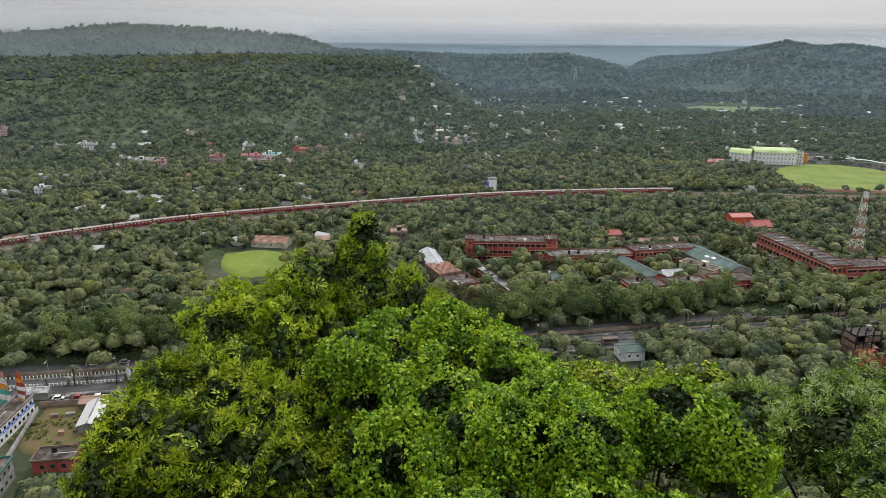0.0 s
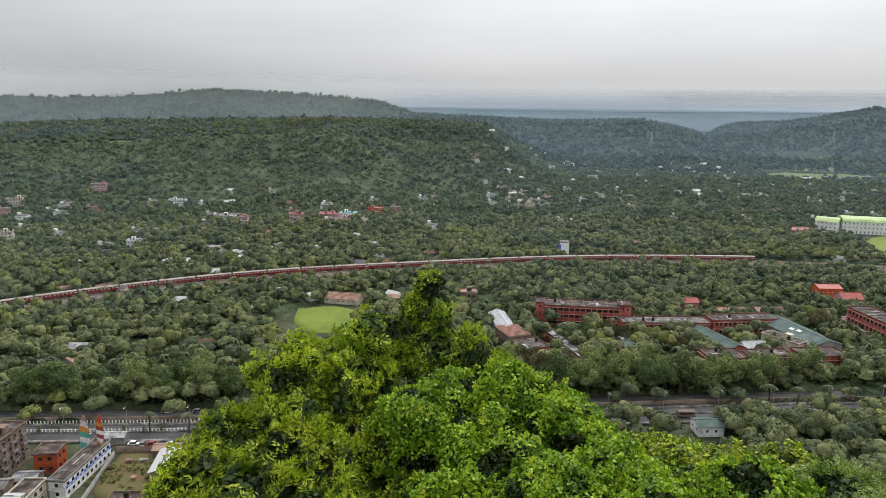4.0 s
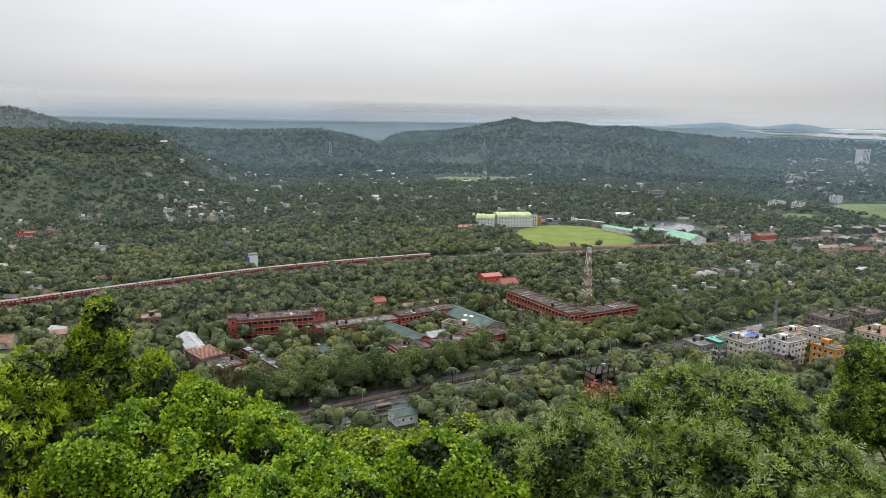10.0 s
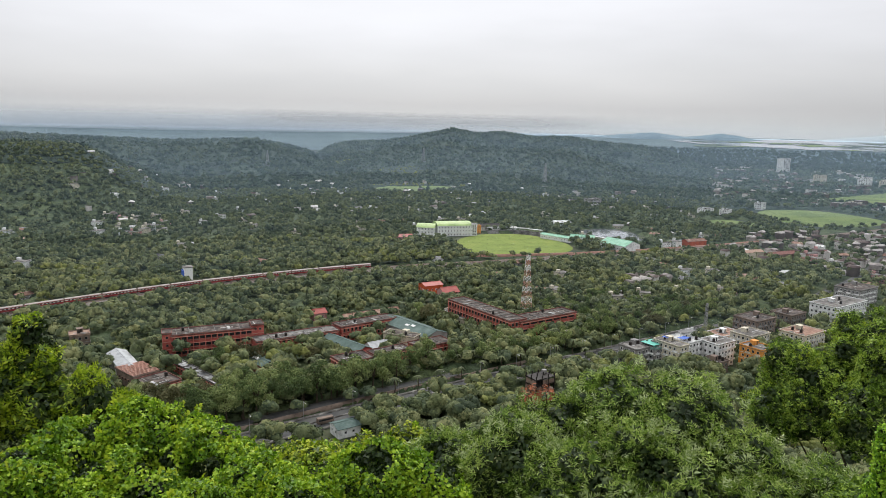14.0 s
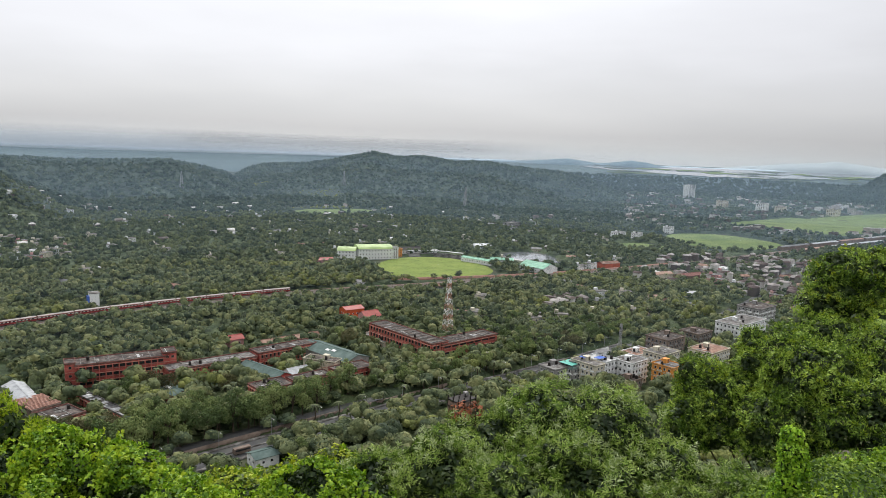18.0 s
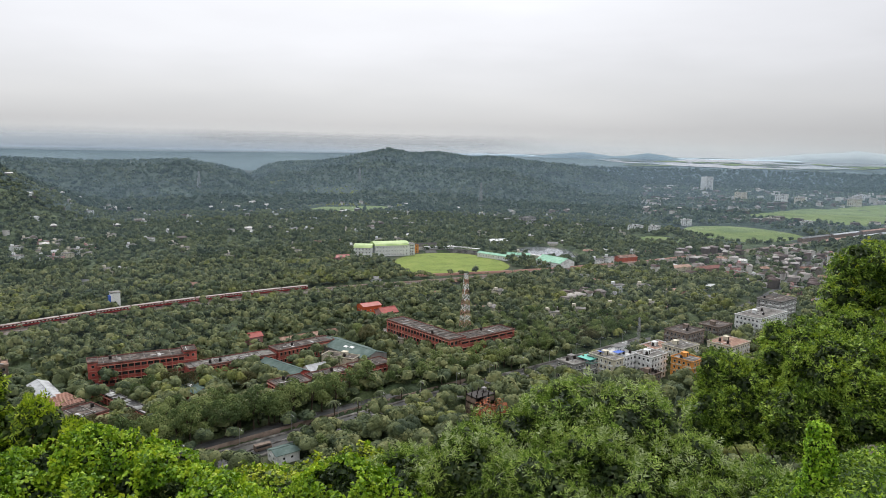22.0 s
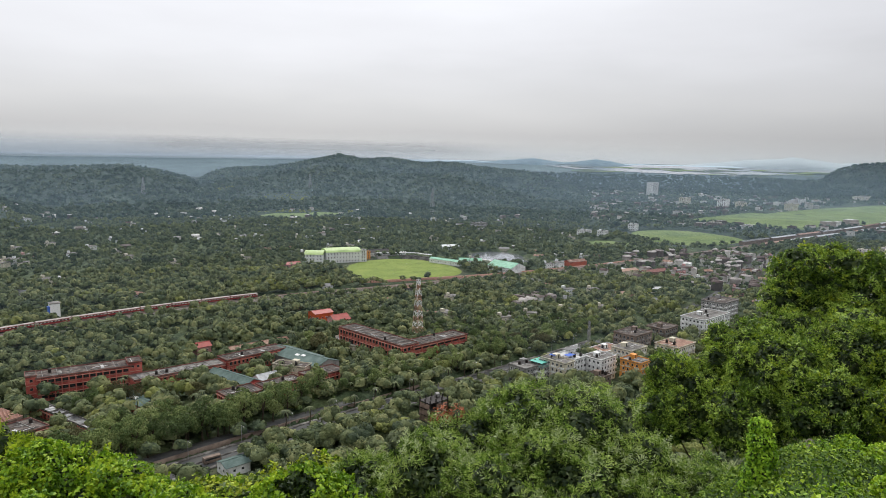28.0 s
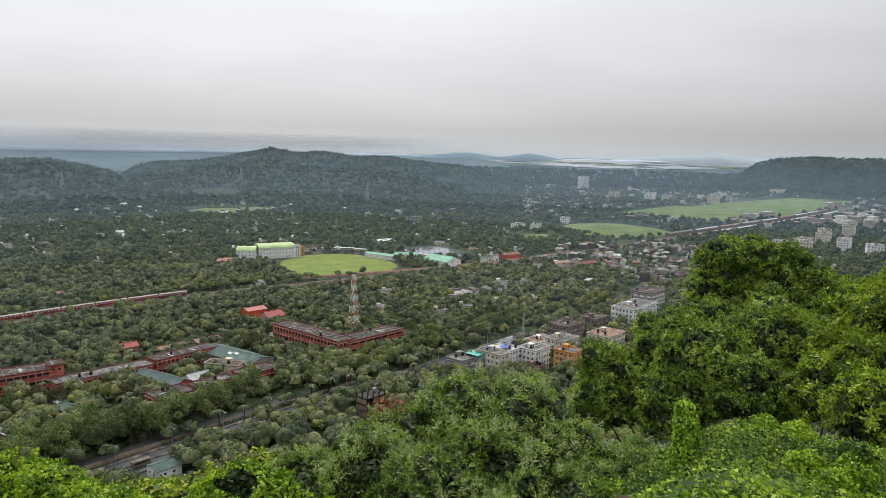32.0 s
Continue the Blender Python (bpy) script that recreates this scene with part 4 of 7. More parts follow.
def shed(name, x, y, w, d, turn, h, rise, roof, wall, label, category="shed", faces="", group="", clear=2.0, ribs=0, z=None, size=(1.2, 1.2), pitch=3.5, trim="white", skylight=False):
    z = gz(x, y) if z is None else z
    t = thing(name, x, y, z, turn, label, category, group)
    part("wall", gable_walls(w, d, h, rise), MAT[wall], t)
    r = part("roof", gable_bm(w, d, h, rise), MAT[roof], t)
    part("ridge_cap", boxes((-w / 2 - 0.5, w / 2 + 0.5, -0.25, 0.25, h + rise + 0.1, h + rise + 0.24)), MAT[roof], r)
    if ribs:
        slope = math.hypot(d / 2, rise)
        rib = as_mesh("roof_rib", boxes((-0.06, 0.06, -d / 2 - 0.4, 0.0, 0.0, 0.1)), MAT[roof])
        for k in range(ribs):
            u = (k + 0.5) / ribs * w - w / 2
            part("roof_rib", rib, None, r, "", pose(u, 0, h + rise + 0.13, math.degrees(math.atan2(rise, d / 2))))
            part("roof_rib", rib, None, r, "", pose(u, 0, h + rise + 0.13, 0, 0, 180) @ pose(0, 0, 0, math.degrees(math.atan2(rise, d / 2))))
    if skylight:
        for u, v in ((0.1, 0.35), (0.0, 0.45)):
            part("skylight", boxes((-1.5, 1.5, -0.9, 0.9, 0.1, 0.22)), MAT["white"], r, "pale translucent roof sheet", pose(w * u, -d / 2 * v, h + rise * (1 - v) + 0.12, math.degrees(math.atan2(rise, d / 2))))
    windows_on(t, w, d, 0, 1, h, faces, pitch, size, trim)
    keep_clear(x, y, w / 2 + clear, d / 2 + clear, turn)
    return t


AX = 26.0  # the office compound's axis

# office compound
flat_block("office_block", -61, 384, 44, 13, 14, 3, 3.9, "red", "FR", "red three-storey office block with stained flat roof", pitch=3.1, size=(2.7, 1.7), trim="red")
flat_block("stair_tower", -38, 388, 6.5, 10, 14, 3, 4.5, "red", "F", "red stair tower at the end of the offices", pitch=2.6)
flat_block("stair_tower", -84, 377, 4.5, 9, 14, 3, 4.3, "red", "F", "narrow red stair tower of the offices", pitch=2.6, extras=False)
flat_block("office_wing", -16, 385, 48, 11, 22, 2, 3.6, "red", "F", "low red office wing with grey patched roof", roof="concrete", pitch=3.0)
flat_block("office_wing", 24, 404, 38, 11, 27, 2, 4.2, "red", "F", "red office wing with cream arcade and dark roof", pitch=2.6, size=(1.5, 2.0))
shed("workshop_hall", 52, 396, 44, 17, AX - 84, 6.5, 2.6, "green_sheet", "grey", "long hall with grey-green sheet roof", "hall", skylight=True)
shed("workshop_hall", 12, 369, 32, 10, AX - 80, 6, 2.0, "green_sheet", "red", "narrow hall with grey-green sheet roof", "hall")
flat_block("office_block", 14, 340, 18, 13, AX, 2, 3.8, "red", "FL", "red two-storey block with cream window frames", pitch=2.6)
flat_block("office_block", 34, 352, 22, 9, AX, 2, 3.4, "red", "F", "red two-storey block behind trees", pitch=2.6)
flat_block("office_block", 58, 364, 22, 12, AX, 1, 6.5, "red", "F", "dark-roofed low red block", pitch=3.0)
flat_block("office_wing", 44, 381, 20, 8, AX - 62, 2, 3.3, "cream", "L", "cream corridor wing with flat roof", pitch=2.4)
shed("canteen_shed", 29, 368, 12, 8, AX, 5, 2.0, "pale_tin", "white", "small hall with white sheet roof", "hall")
shed("long_shed", -100, 354, 30, 9, -62, 6.0, 1.8, "pale_tin", "white", "long white shed with pale sheet roof", "shed", faces="FR")
ruin = flat_block("ruined_block", -89, 336, 18, 12, -50, 1, 6.4, "brown", "FR", "roofless brown block with open timber rafters", roof="roof_dark", extras=False)
rafter = as_mesh("rafter", boxes((-0.2, 0.2, -6.6, 6.6, 7.3, 7.6)), MAT["red_trim"])
for k in range(13):
    part("rafter", rafter, None, ruin, "pale red timber rafter", pose(-8.4 + k * 1.4, 0, 0, 0, 0, (k * 37) % 9 - 4))
for v in (-4, 0, 4):
    part("purlin", boxes((-9, 9, v - 0.15, v + 0.15, 7.05, 7.3)), MAT["rust"], ruin)
flat_block("red_annex", -76, 319, 15, 15, -50, 2, 3.6, "red", "FR", "dark-roofed red annex block", pitch=3.2, size=(2.4, 1.0), trim="red")
shed("workshop_hall", -34, 351, 24, 8, -58, 5.0, 1.6, "green_sheet", "red", "low hall with grey-green roof and skylights", "hall", skylight=True)
flat_block("covered_walk", -65, 341, 54, 4.6, -53, 1, 4.2, "red", "F", "long low wing with pale concrete roof", roof="tin", cap="concrete", extras=False)
flat_block("office_long_wing", 100, 409, 13, 62, AX, 3, 4.2, "red", "LF", "long red three-storey office wing with rows of windows", pitch=3.0, size=(2.1, 2.6))
flat_block("office_side_wing", 133, 396, 46, 13, AX - 2, 3, 3.8, "red", "FL", "red three-storey office wing with stained roof", pitch=6.2, size=(5.4, 1.3), trim="red")
flat_block("gate_house", 146, 378, 12, 9, AX, 1, 4.0, "cream", "F", "cream gate house with flat roof")
flat_block("bungalow", 84, 428, 26, 9, -62, 1, 4.5, "cream", "F", "low cream quarters with mossy roof", roof="concrete")
shed("red_house", 80, 505, 15, 11, 20, 7, 1.5, "red_roof", "orange", "orange-red house with sheet roof", "house", faces="FL")
shed("red_house", 90, 486, 13, 11, 20, 6, 3.0, "red_roof", "pink", "house with bright red hipped roof", "house", faces="FL")
shed("quarters", -4, 440, 9, 7, 24, 5, 2.0, "red_roof", "pink", "small pink house with red roof", "house", faces="F")
shed("long_quarters", 30, 440, 40, 7, 24, 3.5, 1.5, "rust", "cream", "low quarters with rusty brown roof", "house", faces="F")
flat_block("water_tank_house", -134, 396, 10, 9, 20, 2, 4.0, "brown", "FR", "small weathered square house", roof="rust", trim="grey")
shed("roadside_hut", 8, 268, 10, 8, 24, 4.2, 1.2, "green_sheet", "white", "roadside hut with grey-green sheet roof", "hut", faces="FL", z=0)
shed("pavilion", -208, 369, 22, 12, 8, 3.5, 2.5, "rust", "cream", "pavilion with rusty brown hipped roof", "pavilion", faces="F")

keep_clear(80, 492, 13, 12)
keep_clear(6, 256, 11, 14, 24)

# stadium and neighbours
def stadium_stand(x, y, w, d, turn, h, n, label):
    t = thing("stadium_stand", x, y, gz(x, y), turn, label, "stadium stand")
    part("wall", boxes((-w / 2, w / 2, -d / 2 + 1.2, d / 2, -0.5, h)), MAT["stand_white"], t)
    for s in range(4):
        z = s * h / 3
        part("floor_slab", boxes((-w / 2, w / 2, -d / 2 + 0.3, -d / 2 + 1.2, max(z - 0.4, -0.4), z)), MAT["stand_white"], t)
    col_me = as_mesh("column", boxes((-0.45, 0.45, -0.4, 0.4, -0.5, h)), MAT["stand_white"])
    for k in range(n):
        part("column", col_me, None, t, "", pose((k - (n - 1) / 2) * (w - 1) / (n - 1), -d / 2 + 0.3, 0))
    win = window_mesh((w - 1) / (n - 1) * 0.3, h / 3 * 0.4, MAT["stand_white"])
    for k in range(n - 1):
        for s in range(3):
            part("window", win, None, t, "", pose((k + 0.5 - (n - 1) / 2) * (w - 1) / (n - 1), -d / 2 + 1.2, (s + 0.5) * h / 3))
    bm = bmesh.new()
    prof = [(-d / 2 - 0.6, h), (-d / 2 + 2, h + 1.9), (-d / 4, h + 3.2), (0, h + 3.7), (d / 4, h + 3.2), (d / 2 + 0.6, h)]
    rows_ = [[bm.verts.new((sx, py, pz)) for py, pz in prof] for sx in (-w / 2 - 0.6, w / 2 + 0.6)]
    for k in range(5):
        bm.faces.new((rows_[0][k], rows_[1][k], rows_[1][k + 1], rows_[0][k + 1]))
    bm.faces.new(rows_[0][::-1]), bm.faces.new(rows_[1])
    bm.faces.new((rows_[0][0], rows_[0][5], rows_[1][5], rows_[1][0]))
    bmesh.ops.recalc_face_normals(bm, faces=bm.faces)
    r = part("roof", bm, MAT["lime_sheet"], t, "lime green curved sheet roof")
    rib = as_mesh("roof_seam", boxes((-0.12, 0.12, -d / 2 + 2, 0, 0, 0.12)), MAT["lime_sheet"])
    for k in range(9):
        part("roof_seam", rib, None, r, "", pose((k - 4) * w / 9, 0, h + 3.72, math.degrees(math.atan2(1.8, d / 2 - 2))))
    keep_clear(x, y - 6, w / 2 + 3, d / 2 + 8, turn)


stadium_stand(148, 783, 40, 24, 5, 12.5, 12, "white colonnaded stadium stand with lime green roof")
stadium_stand(117, 776, 20, 18, -18, 11.0, 6, "white side stand with lime green roof")
flat_block("stair_tower", 172, 778, 7, 10, 5, 4, 3.3, "white", "FR", "white stair tower beside the stand", trim="grey", pitch=2.4)
flat_block("scoreboard_block", 181, 797, 8, 7, 5, 3, 3.0, "yellow", "F", "ochre yellow block behind the field", trim="yellow")
shed("dark_hall", 200, 815, 26, 12, 8, 6, 3, "black", "white", "hall with dark sheet roof behind the field", "hall", faces="F")
for k, (tx0, ty0, tw, tturn) in enumerate(((206, 794, 26, 3), (231, 788, 24, -20), (246, 774, 16, -42))):
    t = thing("seating_terrace", tx0, ty0, gz(tx0, ty0), tturn, "pale concrete seating steps beside the field", "terrace", "seating round the field")
    for s in range(5):
        part("step", boxes((-tw / 2, tw / 2, -3 + s * 1.6, 6, s * 0.8 - 0.3, s * 0.8 + 0.5)), MAT["concrete" if k else "grey"], t)
    part("canopy", boxes((-tw / 2, tw / 2, 1.5, 6.4, 6.6, 6.8)), MAT["tin"], t, "pale sheet canopy")
    post = as_mesh("post", boxes((-0.12, 0.12, -0.12, 0.12, 4.0, 6.6)), MAT["pole"])
    for u in np.linspace(-tw / 2 + 1, tw / 2 - 1, 5):
        part("post", post, None, t, "", pose(u, 5.6, 0))
shed("red_shed", 86, 746, 20, 10, 8, 5, 2, "red_roof", "pink", "red-roofed sheds beside the stand", "shed")
shed("gallery_shed", 262, 738, 44, 8, -56, 5, 1.5, "mint_sheet", "white", "long gallery with mint green roof beside the field", "shed", faces="F")
shed("far_hall", 308, 856, 24, 10, 4, 5, 2, "white", "white", "long hall with white sheet roof", "hall")
shed("sports_hall", 310, 678, 34, 24, -64, 7, 4.5, "mint_sheet", "white", "white hall with mint green gabled roof", "hall", faces="FL")
shed("sports_annex", 290, 735, 26, 10, -20, 5, 2, "mint_sheet", "white", "low white hall with pale green roof", "hall")
shed("market_hall", 460, 622, 36, 10, 14, 5, 2, "red_cap", "brick_brown", "long hall with faded red sheet roof in the town", "hall")
shed("market_hall", 436, 636, 26, 9, 14, 4.5, 1.8, "rust", "cream", "long hall with rusty roof in the town", "hall")
shed("goods_shed", 407, 698, 26, 10, 12, 6, 2, "rust", "dull_orange", "orange-red goods shed by the railway", "shed")
for x, y in ((455, 606), (432, 622), (402, 684)):
    keep_clear(x, y, 18, 9, 14)
keep_clear(-204, 356, 15, 13)
FW = spline(((118, 655), (146, 646), (200, 648), (270, 655), (334, 668), (428, 692), (520, 722)), 6)
ribbon("field_wall", FW, (0.25, 0.25, -0.25, -0.25), (0, 2.6, 2.6, 0), MAT["red_trim"], "brick-red wall along the field", "wall")

# buildings on the road to the town
for x, y, w, d, n, wall, roofm, lab in (
    (167, 336, 13, 12, 3, "grey", "concrete", "grey plastered three-storey block"),
    (176, 335, 8, 10, 3, "grey", "teal", "grey block with bright teal roof cover"),
    (184, 330, 8, 17, 4, "cream", "concrete", "cream four-storey block with blue tarpaulin"),
    (195, 335, 12, 14, 4, "white", "tin", "white four-storey block with pale sheet roof"),
    (211, 330, 15, 12, 4, "white", "concrete", "white painted four-storey apartment block"),
    (203, 318, 10, 10, 2, "brown", "roof_dark", "low brown concrete block with dark roof"),
    (227, 318, 11, 13, 4, "yellow", "concrete", "orange and yellow four-storey block"),
    (237, 364, 20, 12, 2, "white", "rust", "white two-storey block with red roof sheets"),
    (222, 346, 14, 10, 2, "grey", "rust", "low grey block with rusty roof"),
    (205, 356, 14, 9, 1, "grey", "tin", "low grey shed block with tin roof"),
    (246, 352, 18, 14, 3, "cream", "concrete", "cream plastered apartment block with balconies"),
    (262, 372, 20, 16, 4, "brown", "roof_dark", "unfinished brown concrete frame block"),
    (345, 402, 40, 18, 4, "white", "concrete", "white apartment block with balcony rows"),
    (382, 430, 26, 18, 5, "grey", "roof_dark", "tall grey plastered apartment block"),
    (300, 392, 18, 14, 3, "brown", "roof_dark", "weathered brown plastered roadside block"),
    (280, 352, 22, 16, 3, "cream", "rust", "cream block with rusty roof"),
):
    flat_block("apartment_block", x, y, w, d, 24, n, 3.3, wall, "FL", lab, roof=roofm, trim={"brown": "grey", "yellow": "cream"}.get(wall, "white"), pitch=2.8, size=(1.4, 1.5), group="blocks by the town road")

# roadside town below the viewpoint
flat_block("apartment_block", -215.8, 143.5, 10, 21, 20, 4, 3.4, "brick_brown", "FR", "weathered brown four-storey apartment block", roof="roof_dark", trim="grey", pitch=3.0, size=(1.5, 1.5), group="blocks by the junction")
flat_block("apartment_block", -209, 121, 12, 10, 22, 3, 3.2, "brick_brown", "FR", "stained brown three-storey block with balconies", roof="roof_dark", trim="grey", pitch=3.0, group="blocks by the junction")
flat_block("orange_block", -202.2, 153.6, 7.6, 7.5, 27, 2, 3.5, "dull_orange", "FR", "orange-red painted two-storey block", roof="roof_dark", trim="dull_orange", extras=False, cap="brick_brown")
flat_block("showroom_block", -188, 153.5, 5.4, 27, 17.5, 2, 3.0, "white", "FR", "long white block with blue band along the wall", roof="roof_dark", trim="white", pitch=2.6, cap="grey")
flat_block("low_block", -187.5, 131.5, 6.5, 15, 22, 2, 3.2, "cream", "FR", "cream low block with flat roofs", roof="roof_dark", trim="grey", extras=False)
for x, y in ((-186.6, 126.6), (-184.2, 127.6)):
    shed("roof_shelter", x, y, 2.4, 3.0, 22, 1.6, 0.15, "tin", "cream", "small cream roof shelter with pale sheet cover", "shelter", z=gz(x, y) + 6.6)
flat_block("low_block", -168.5, 127, 12, 14, 24, 2, 3.2, "grey", "FR", "grey low block with teal edged roof", roof="roof_dark", trim="grey", cap="dull_teal")
flat_block("low_block", -158, 143.8, 11.6, 7, 23, 1, 4.0, "red", "FR", "low dark red shed block", roof="roof_dark", trim="brown", cap="brick_brown")
shed("tin_shed", -166, 168, 16, 6, -62, 3.2, 0.8, "tin", "grey", "low tin-roofed grey workshop row", "shed")
patch("yard", ((-188, 171), (-172, 174), (-163, 162), (-163, 150), (-176, 147)), MAT["rough_grass"], "bare brown and grassy yard", "yard", 0.3, 4)
keep_clear(-195, 150, 45, 40, 24)

# ---- lattice mast ----
def lattice(name, x, y, h, base, top, label, levels=12, bands=("red_trim", "white"), bar=0.22):
    z = gz(x, y)
    t = thing(name, x, y, z - 0.2, 20, label, "mast")
    for k in range(levels):
        z0, z1 = h * k / levels, h * (k + 1) / levels
        r0, r1 = base + (top - base) * k / levels, base + (top - base) * (k + 1) / levels
        bm = bmesh.new()
        c0 = [Vector((sx * r0, sy * r0, z0)) for sx, sy in ((-1, -1), (1, -1), (1, 1), (-1, 1))]
        c1 = [Vector((sx * r1, sy * r1, z1)) for sx, sy in ((-1, -1), (1, -1), (1, 1), (-1, 1))]
        for i in range(4):
            j = (i + 1) % 4
            for p, q, b in ((c0[i], c1[i], bar), (c0[i], c1[j], bar * 0.6), (c0[j], c1[i], bar * 0.6), (c1[i], c1[j], bar * 0.6)):
                d = q - p
                m = Matrix.Translation((p + q) / 2) @ d.to_track_quat("Z", "Y").to_matrix().to_4x4() @ Matrix.Diagonal((b, b, d.length, 1))
                bmesh.ops.create_cube(bm, size=1, matrix=m)
        part("lattice_section", bm, MAT[bands[k % len(bands)]], t)
    return t


mast = lattice("lattice_mast", 133, 430, 43, 3.0, 0.9, "red and white lattice telecom mast")
for k, (a, hgt) in enumerate(((20, 40), (140, 38), (260, 36), (80, 33), (200, 31))):
    part("antenna", boxes((-0.25, 0.25, -0.15, 0.15, -1.3, 1.3)), MAT["white"], mast, "white panel antenna", pose(1.5 * math.cos(radians(a)), 1.5 * math.sin(radians(a)), hgt, 0, 0, a))
for px, py, ph in ((495, 1500, 48), (260, 1800, 40), (-130, 1700, 40)):
    lattice("power_pylon", px, py, ph, 4.0, 0.8, "grey steel lattice power pylon", 8, ("pole",), 0.5)

# white water tower with blue panel
tank = thing("water_tower", -108, 567, gz(-108, 567), 20, "white and blue water tower among trees", "water tower")
part("shaft", boxes((-3, 3.6, -3.5, 3.5, -0.5, 10)), MAT["stand_white"], tank)
part("panel", boxes((-4.4, -3.0, -3.2, 2.0, 2, 8.0)), MAT["blue"], tank, "faded blue panel")
part("cap", boxes((-3.4, 4.0, -3.9, 3.9, 10, 10.5)), MAT["concrete"], tank)
keep_clear(-104, 558, 12, 14)

# ---- small houses scattered among the trees ----
def small_house(kind, wall, roof, w, d, h, label):
    t = thing("house", 0, 0, -50, 0, label, "house", "houses among the trees")
    if kind == "gable":
        part("wall", gable_walls(w, d, h, 1.6, 1.5), MAT[wall], t)
        part("roof", gable_bm(w, d, h, 1.6), MAT[roof], t)
    else:
        part("wall", boxes((-w / 2, w / 2, -d / 2, d / 2, -1.5, h)), MAT[wall], t)
        part("roof", boxes((-w / 2 - 0.4, w / 2 + 0.4, -d / 2 - 0.4, d / 2 + 0.4, h, h + 0.3)), MAT[roof], t)
        part("stair_head", boxes((-w / 2 + 0.3, -w / 2 + 3, 0, 2.5, h + 0.3, h + 2.6)), MAT[wall], t)
    windows_on(t, w, d, 0, 1 if h < 4.5 else 2, 3.0, "F", 3.2, (1.3, 1.3), "white")
    return t


HOUSES = [
    small_house("gable", "white", "tin", 10, 7, 3.6, "white house with pale tin roof"),
    small_house("gable", "cream", "tin", 13, 8, 3.4, "cream house with weathered tin roof"),
    small_house("gable", "grey", "rust", 11, 7, 3.4, "grey house with rusted roof"),
    small_house("flat", "white", "concrete", 11, 9, 6.6, "white two-storey house with flat roof"),
    small_house("flat", "pink", "concrete", 11, 9, 6.6, "pink two-storey house with flat roof"),
    small_house("flat", "cream", "concrete", 10, 9, 6.4, "cream two-storey house with flat roof"),
    small_house("gable", "pink", "red_roof", 11, 8, 4.0, "pink house with red roof"),
]
placed = []


def put_house(k, x, y, turn):
    m = pose(x, y, gz(x, y), 0, 0, turn)
    if k not in placed:
        placed.append(k)
        HOUSES[k].matrix_basis = m
    else:
        copy_thing(HOUSES[k], m)
    keep_clear(x - x / math.hypot(x, y) * 5, y - y / math.hypot(x, y) * 4, 4, 5, 0)


h_rng = np.random.default_rng(12)
# (heading from, to, nearest, farthest, number, kinds)
for a0, a1, r0, r1, n, kinds in (
    (-54, -20, 620, 900, 50, (0, 1, 3, 3, 4, 5, 2)),
    (-52, -22, 300, 600, 40, (0, 1, 1, 2)),
    (-20, 10, 620, 1250, 44, (0, 0, 1, 2, 3, 5)),
    (-17, -12, 800, 960, 14, (4, 5, 0, 3)),
    (0, 30, 780, 1400, 40, (0, 0, 1, 3, 5)),
    (12, 34, 430, 640, 16, (1, 1, 2, 5)),
    (26, 38, 560, 900, 24, (0, 1, 2, 2, 2, 3, 5)),
    (38, 46, 640, 900, 14, (0, 2, 2, 3, 4)),
    (44, 55, 620, 1000, 26, (0, 2, 2, 4, 5, 5)),
):
    k = 0
    tries = 0
    while k < n and tries < n * 8:
        tries += 1
        a = radians(h_rng.uniform(a0, a1))
        r = math.sqrt(h_rng.uniform(r0 * r0, r1 * r1))
        x, y = math.sin(a) * r, math.cos(a) * r
        if is_clear(np.array([x]), np.array([y]))[0]:
            continue
        put_house(int(h_rng.choice(kinds)), x, y, math.degrees(-a) + h_rng.uniform(-50, 50))
        k += 1

# named houses on the left hillside
for x, y, w, d, n, wall, roofm, lab in (
    (-366, 622, 20, 14, 3, "pink", "red_roof", "large pink house with red roof on the slope"),
    (-350, 634, 16, 14, 3, "white", "teal", "white and pink house with green roof cover"),
    (-346, 616, 16, 10, 2, "pink", "concrete", "low pink house on the slope"),
    (-338, 674, 15, 11, 3, "orange", "rust", "orange three-storey house on the slope"),
    (-397, 608, 14, 10, 3, "pink", "red_roof", "pink-red house on the slope"),
    (-575, 634, 18, 11, 3, "white", "concrete", "white house on the wooded slope"),
    (-452, 569, 16, 11, 3, "white", "concrete", "white flat-roofed house among trees"),
    (-434, 566, 12, 10, 3, "pink", "concrete", "pale pink flat-roofed house among trees"),
    (-712, 650, 18, 12, 3, "pink", "concrete", "tall pink house on the wooded slope"),
    (-572, 417, 12, 10, 3, "cream", "concrete", "narrow cream house among trees"),
    (-716, 538, 16, 11, 3, "cream", "concrete", "cream house on the wooded slope"),
    (-453, 445, 12, 9, 2, "white", "tin", "small white house among trees"),
):
    flat_block("hillside_house", x, y, w, d, math.degrees(math.atan2(-x, y)) - 12, n, 2.8, wall, "FR", lab, "house", roof=roofm, trim="white", pitch=2.8, size=(1.4, 1.4), clear=1.0)
    k = 11.0 / math.hypot(x, y)
    keep_clear(x * (1 - k), y * (1 - k), 7, 7)


# unfinished dark frame beside the road
frame_t = thing("steel_frame_building", 101, 299, gz(101, 299), 24, "dark unfinished frame building with open floors", "building")
for s in range(4):
    part("floor_slab", boxes((-6, 6, -4, 4, s * 3.1 - 0.15, s * 3.1 + 0.15)), MAT["brown" if s < 2 else "black"], frame_t)
post = as_mesh("post", boxes((-0.22, 0.22, -0.22, 0.22, -0.5, 11.0)), MAT["black"])
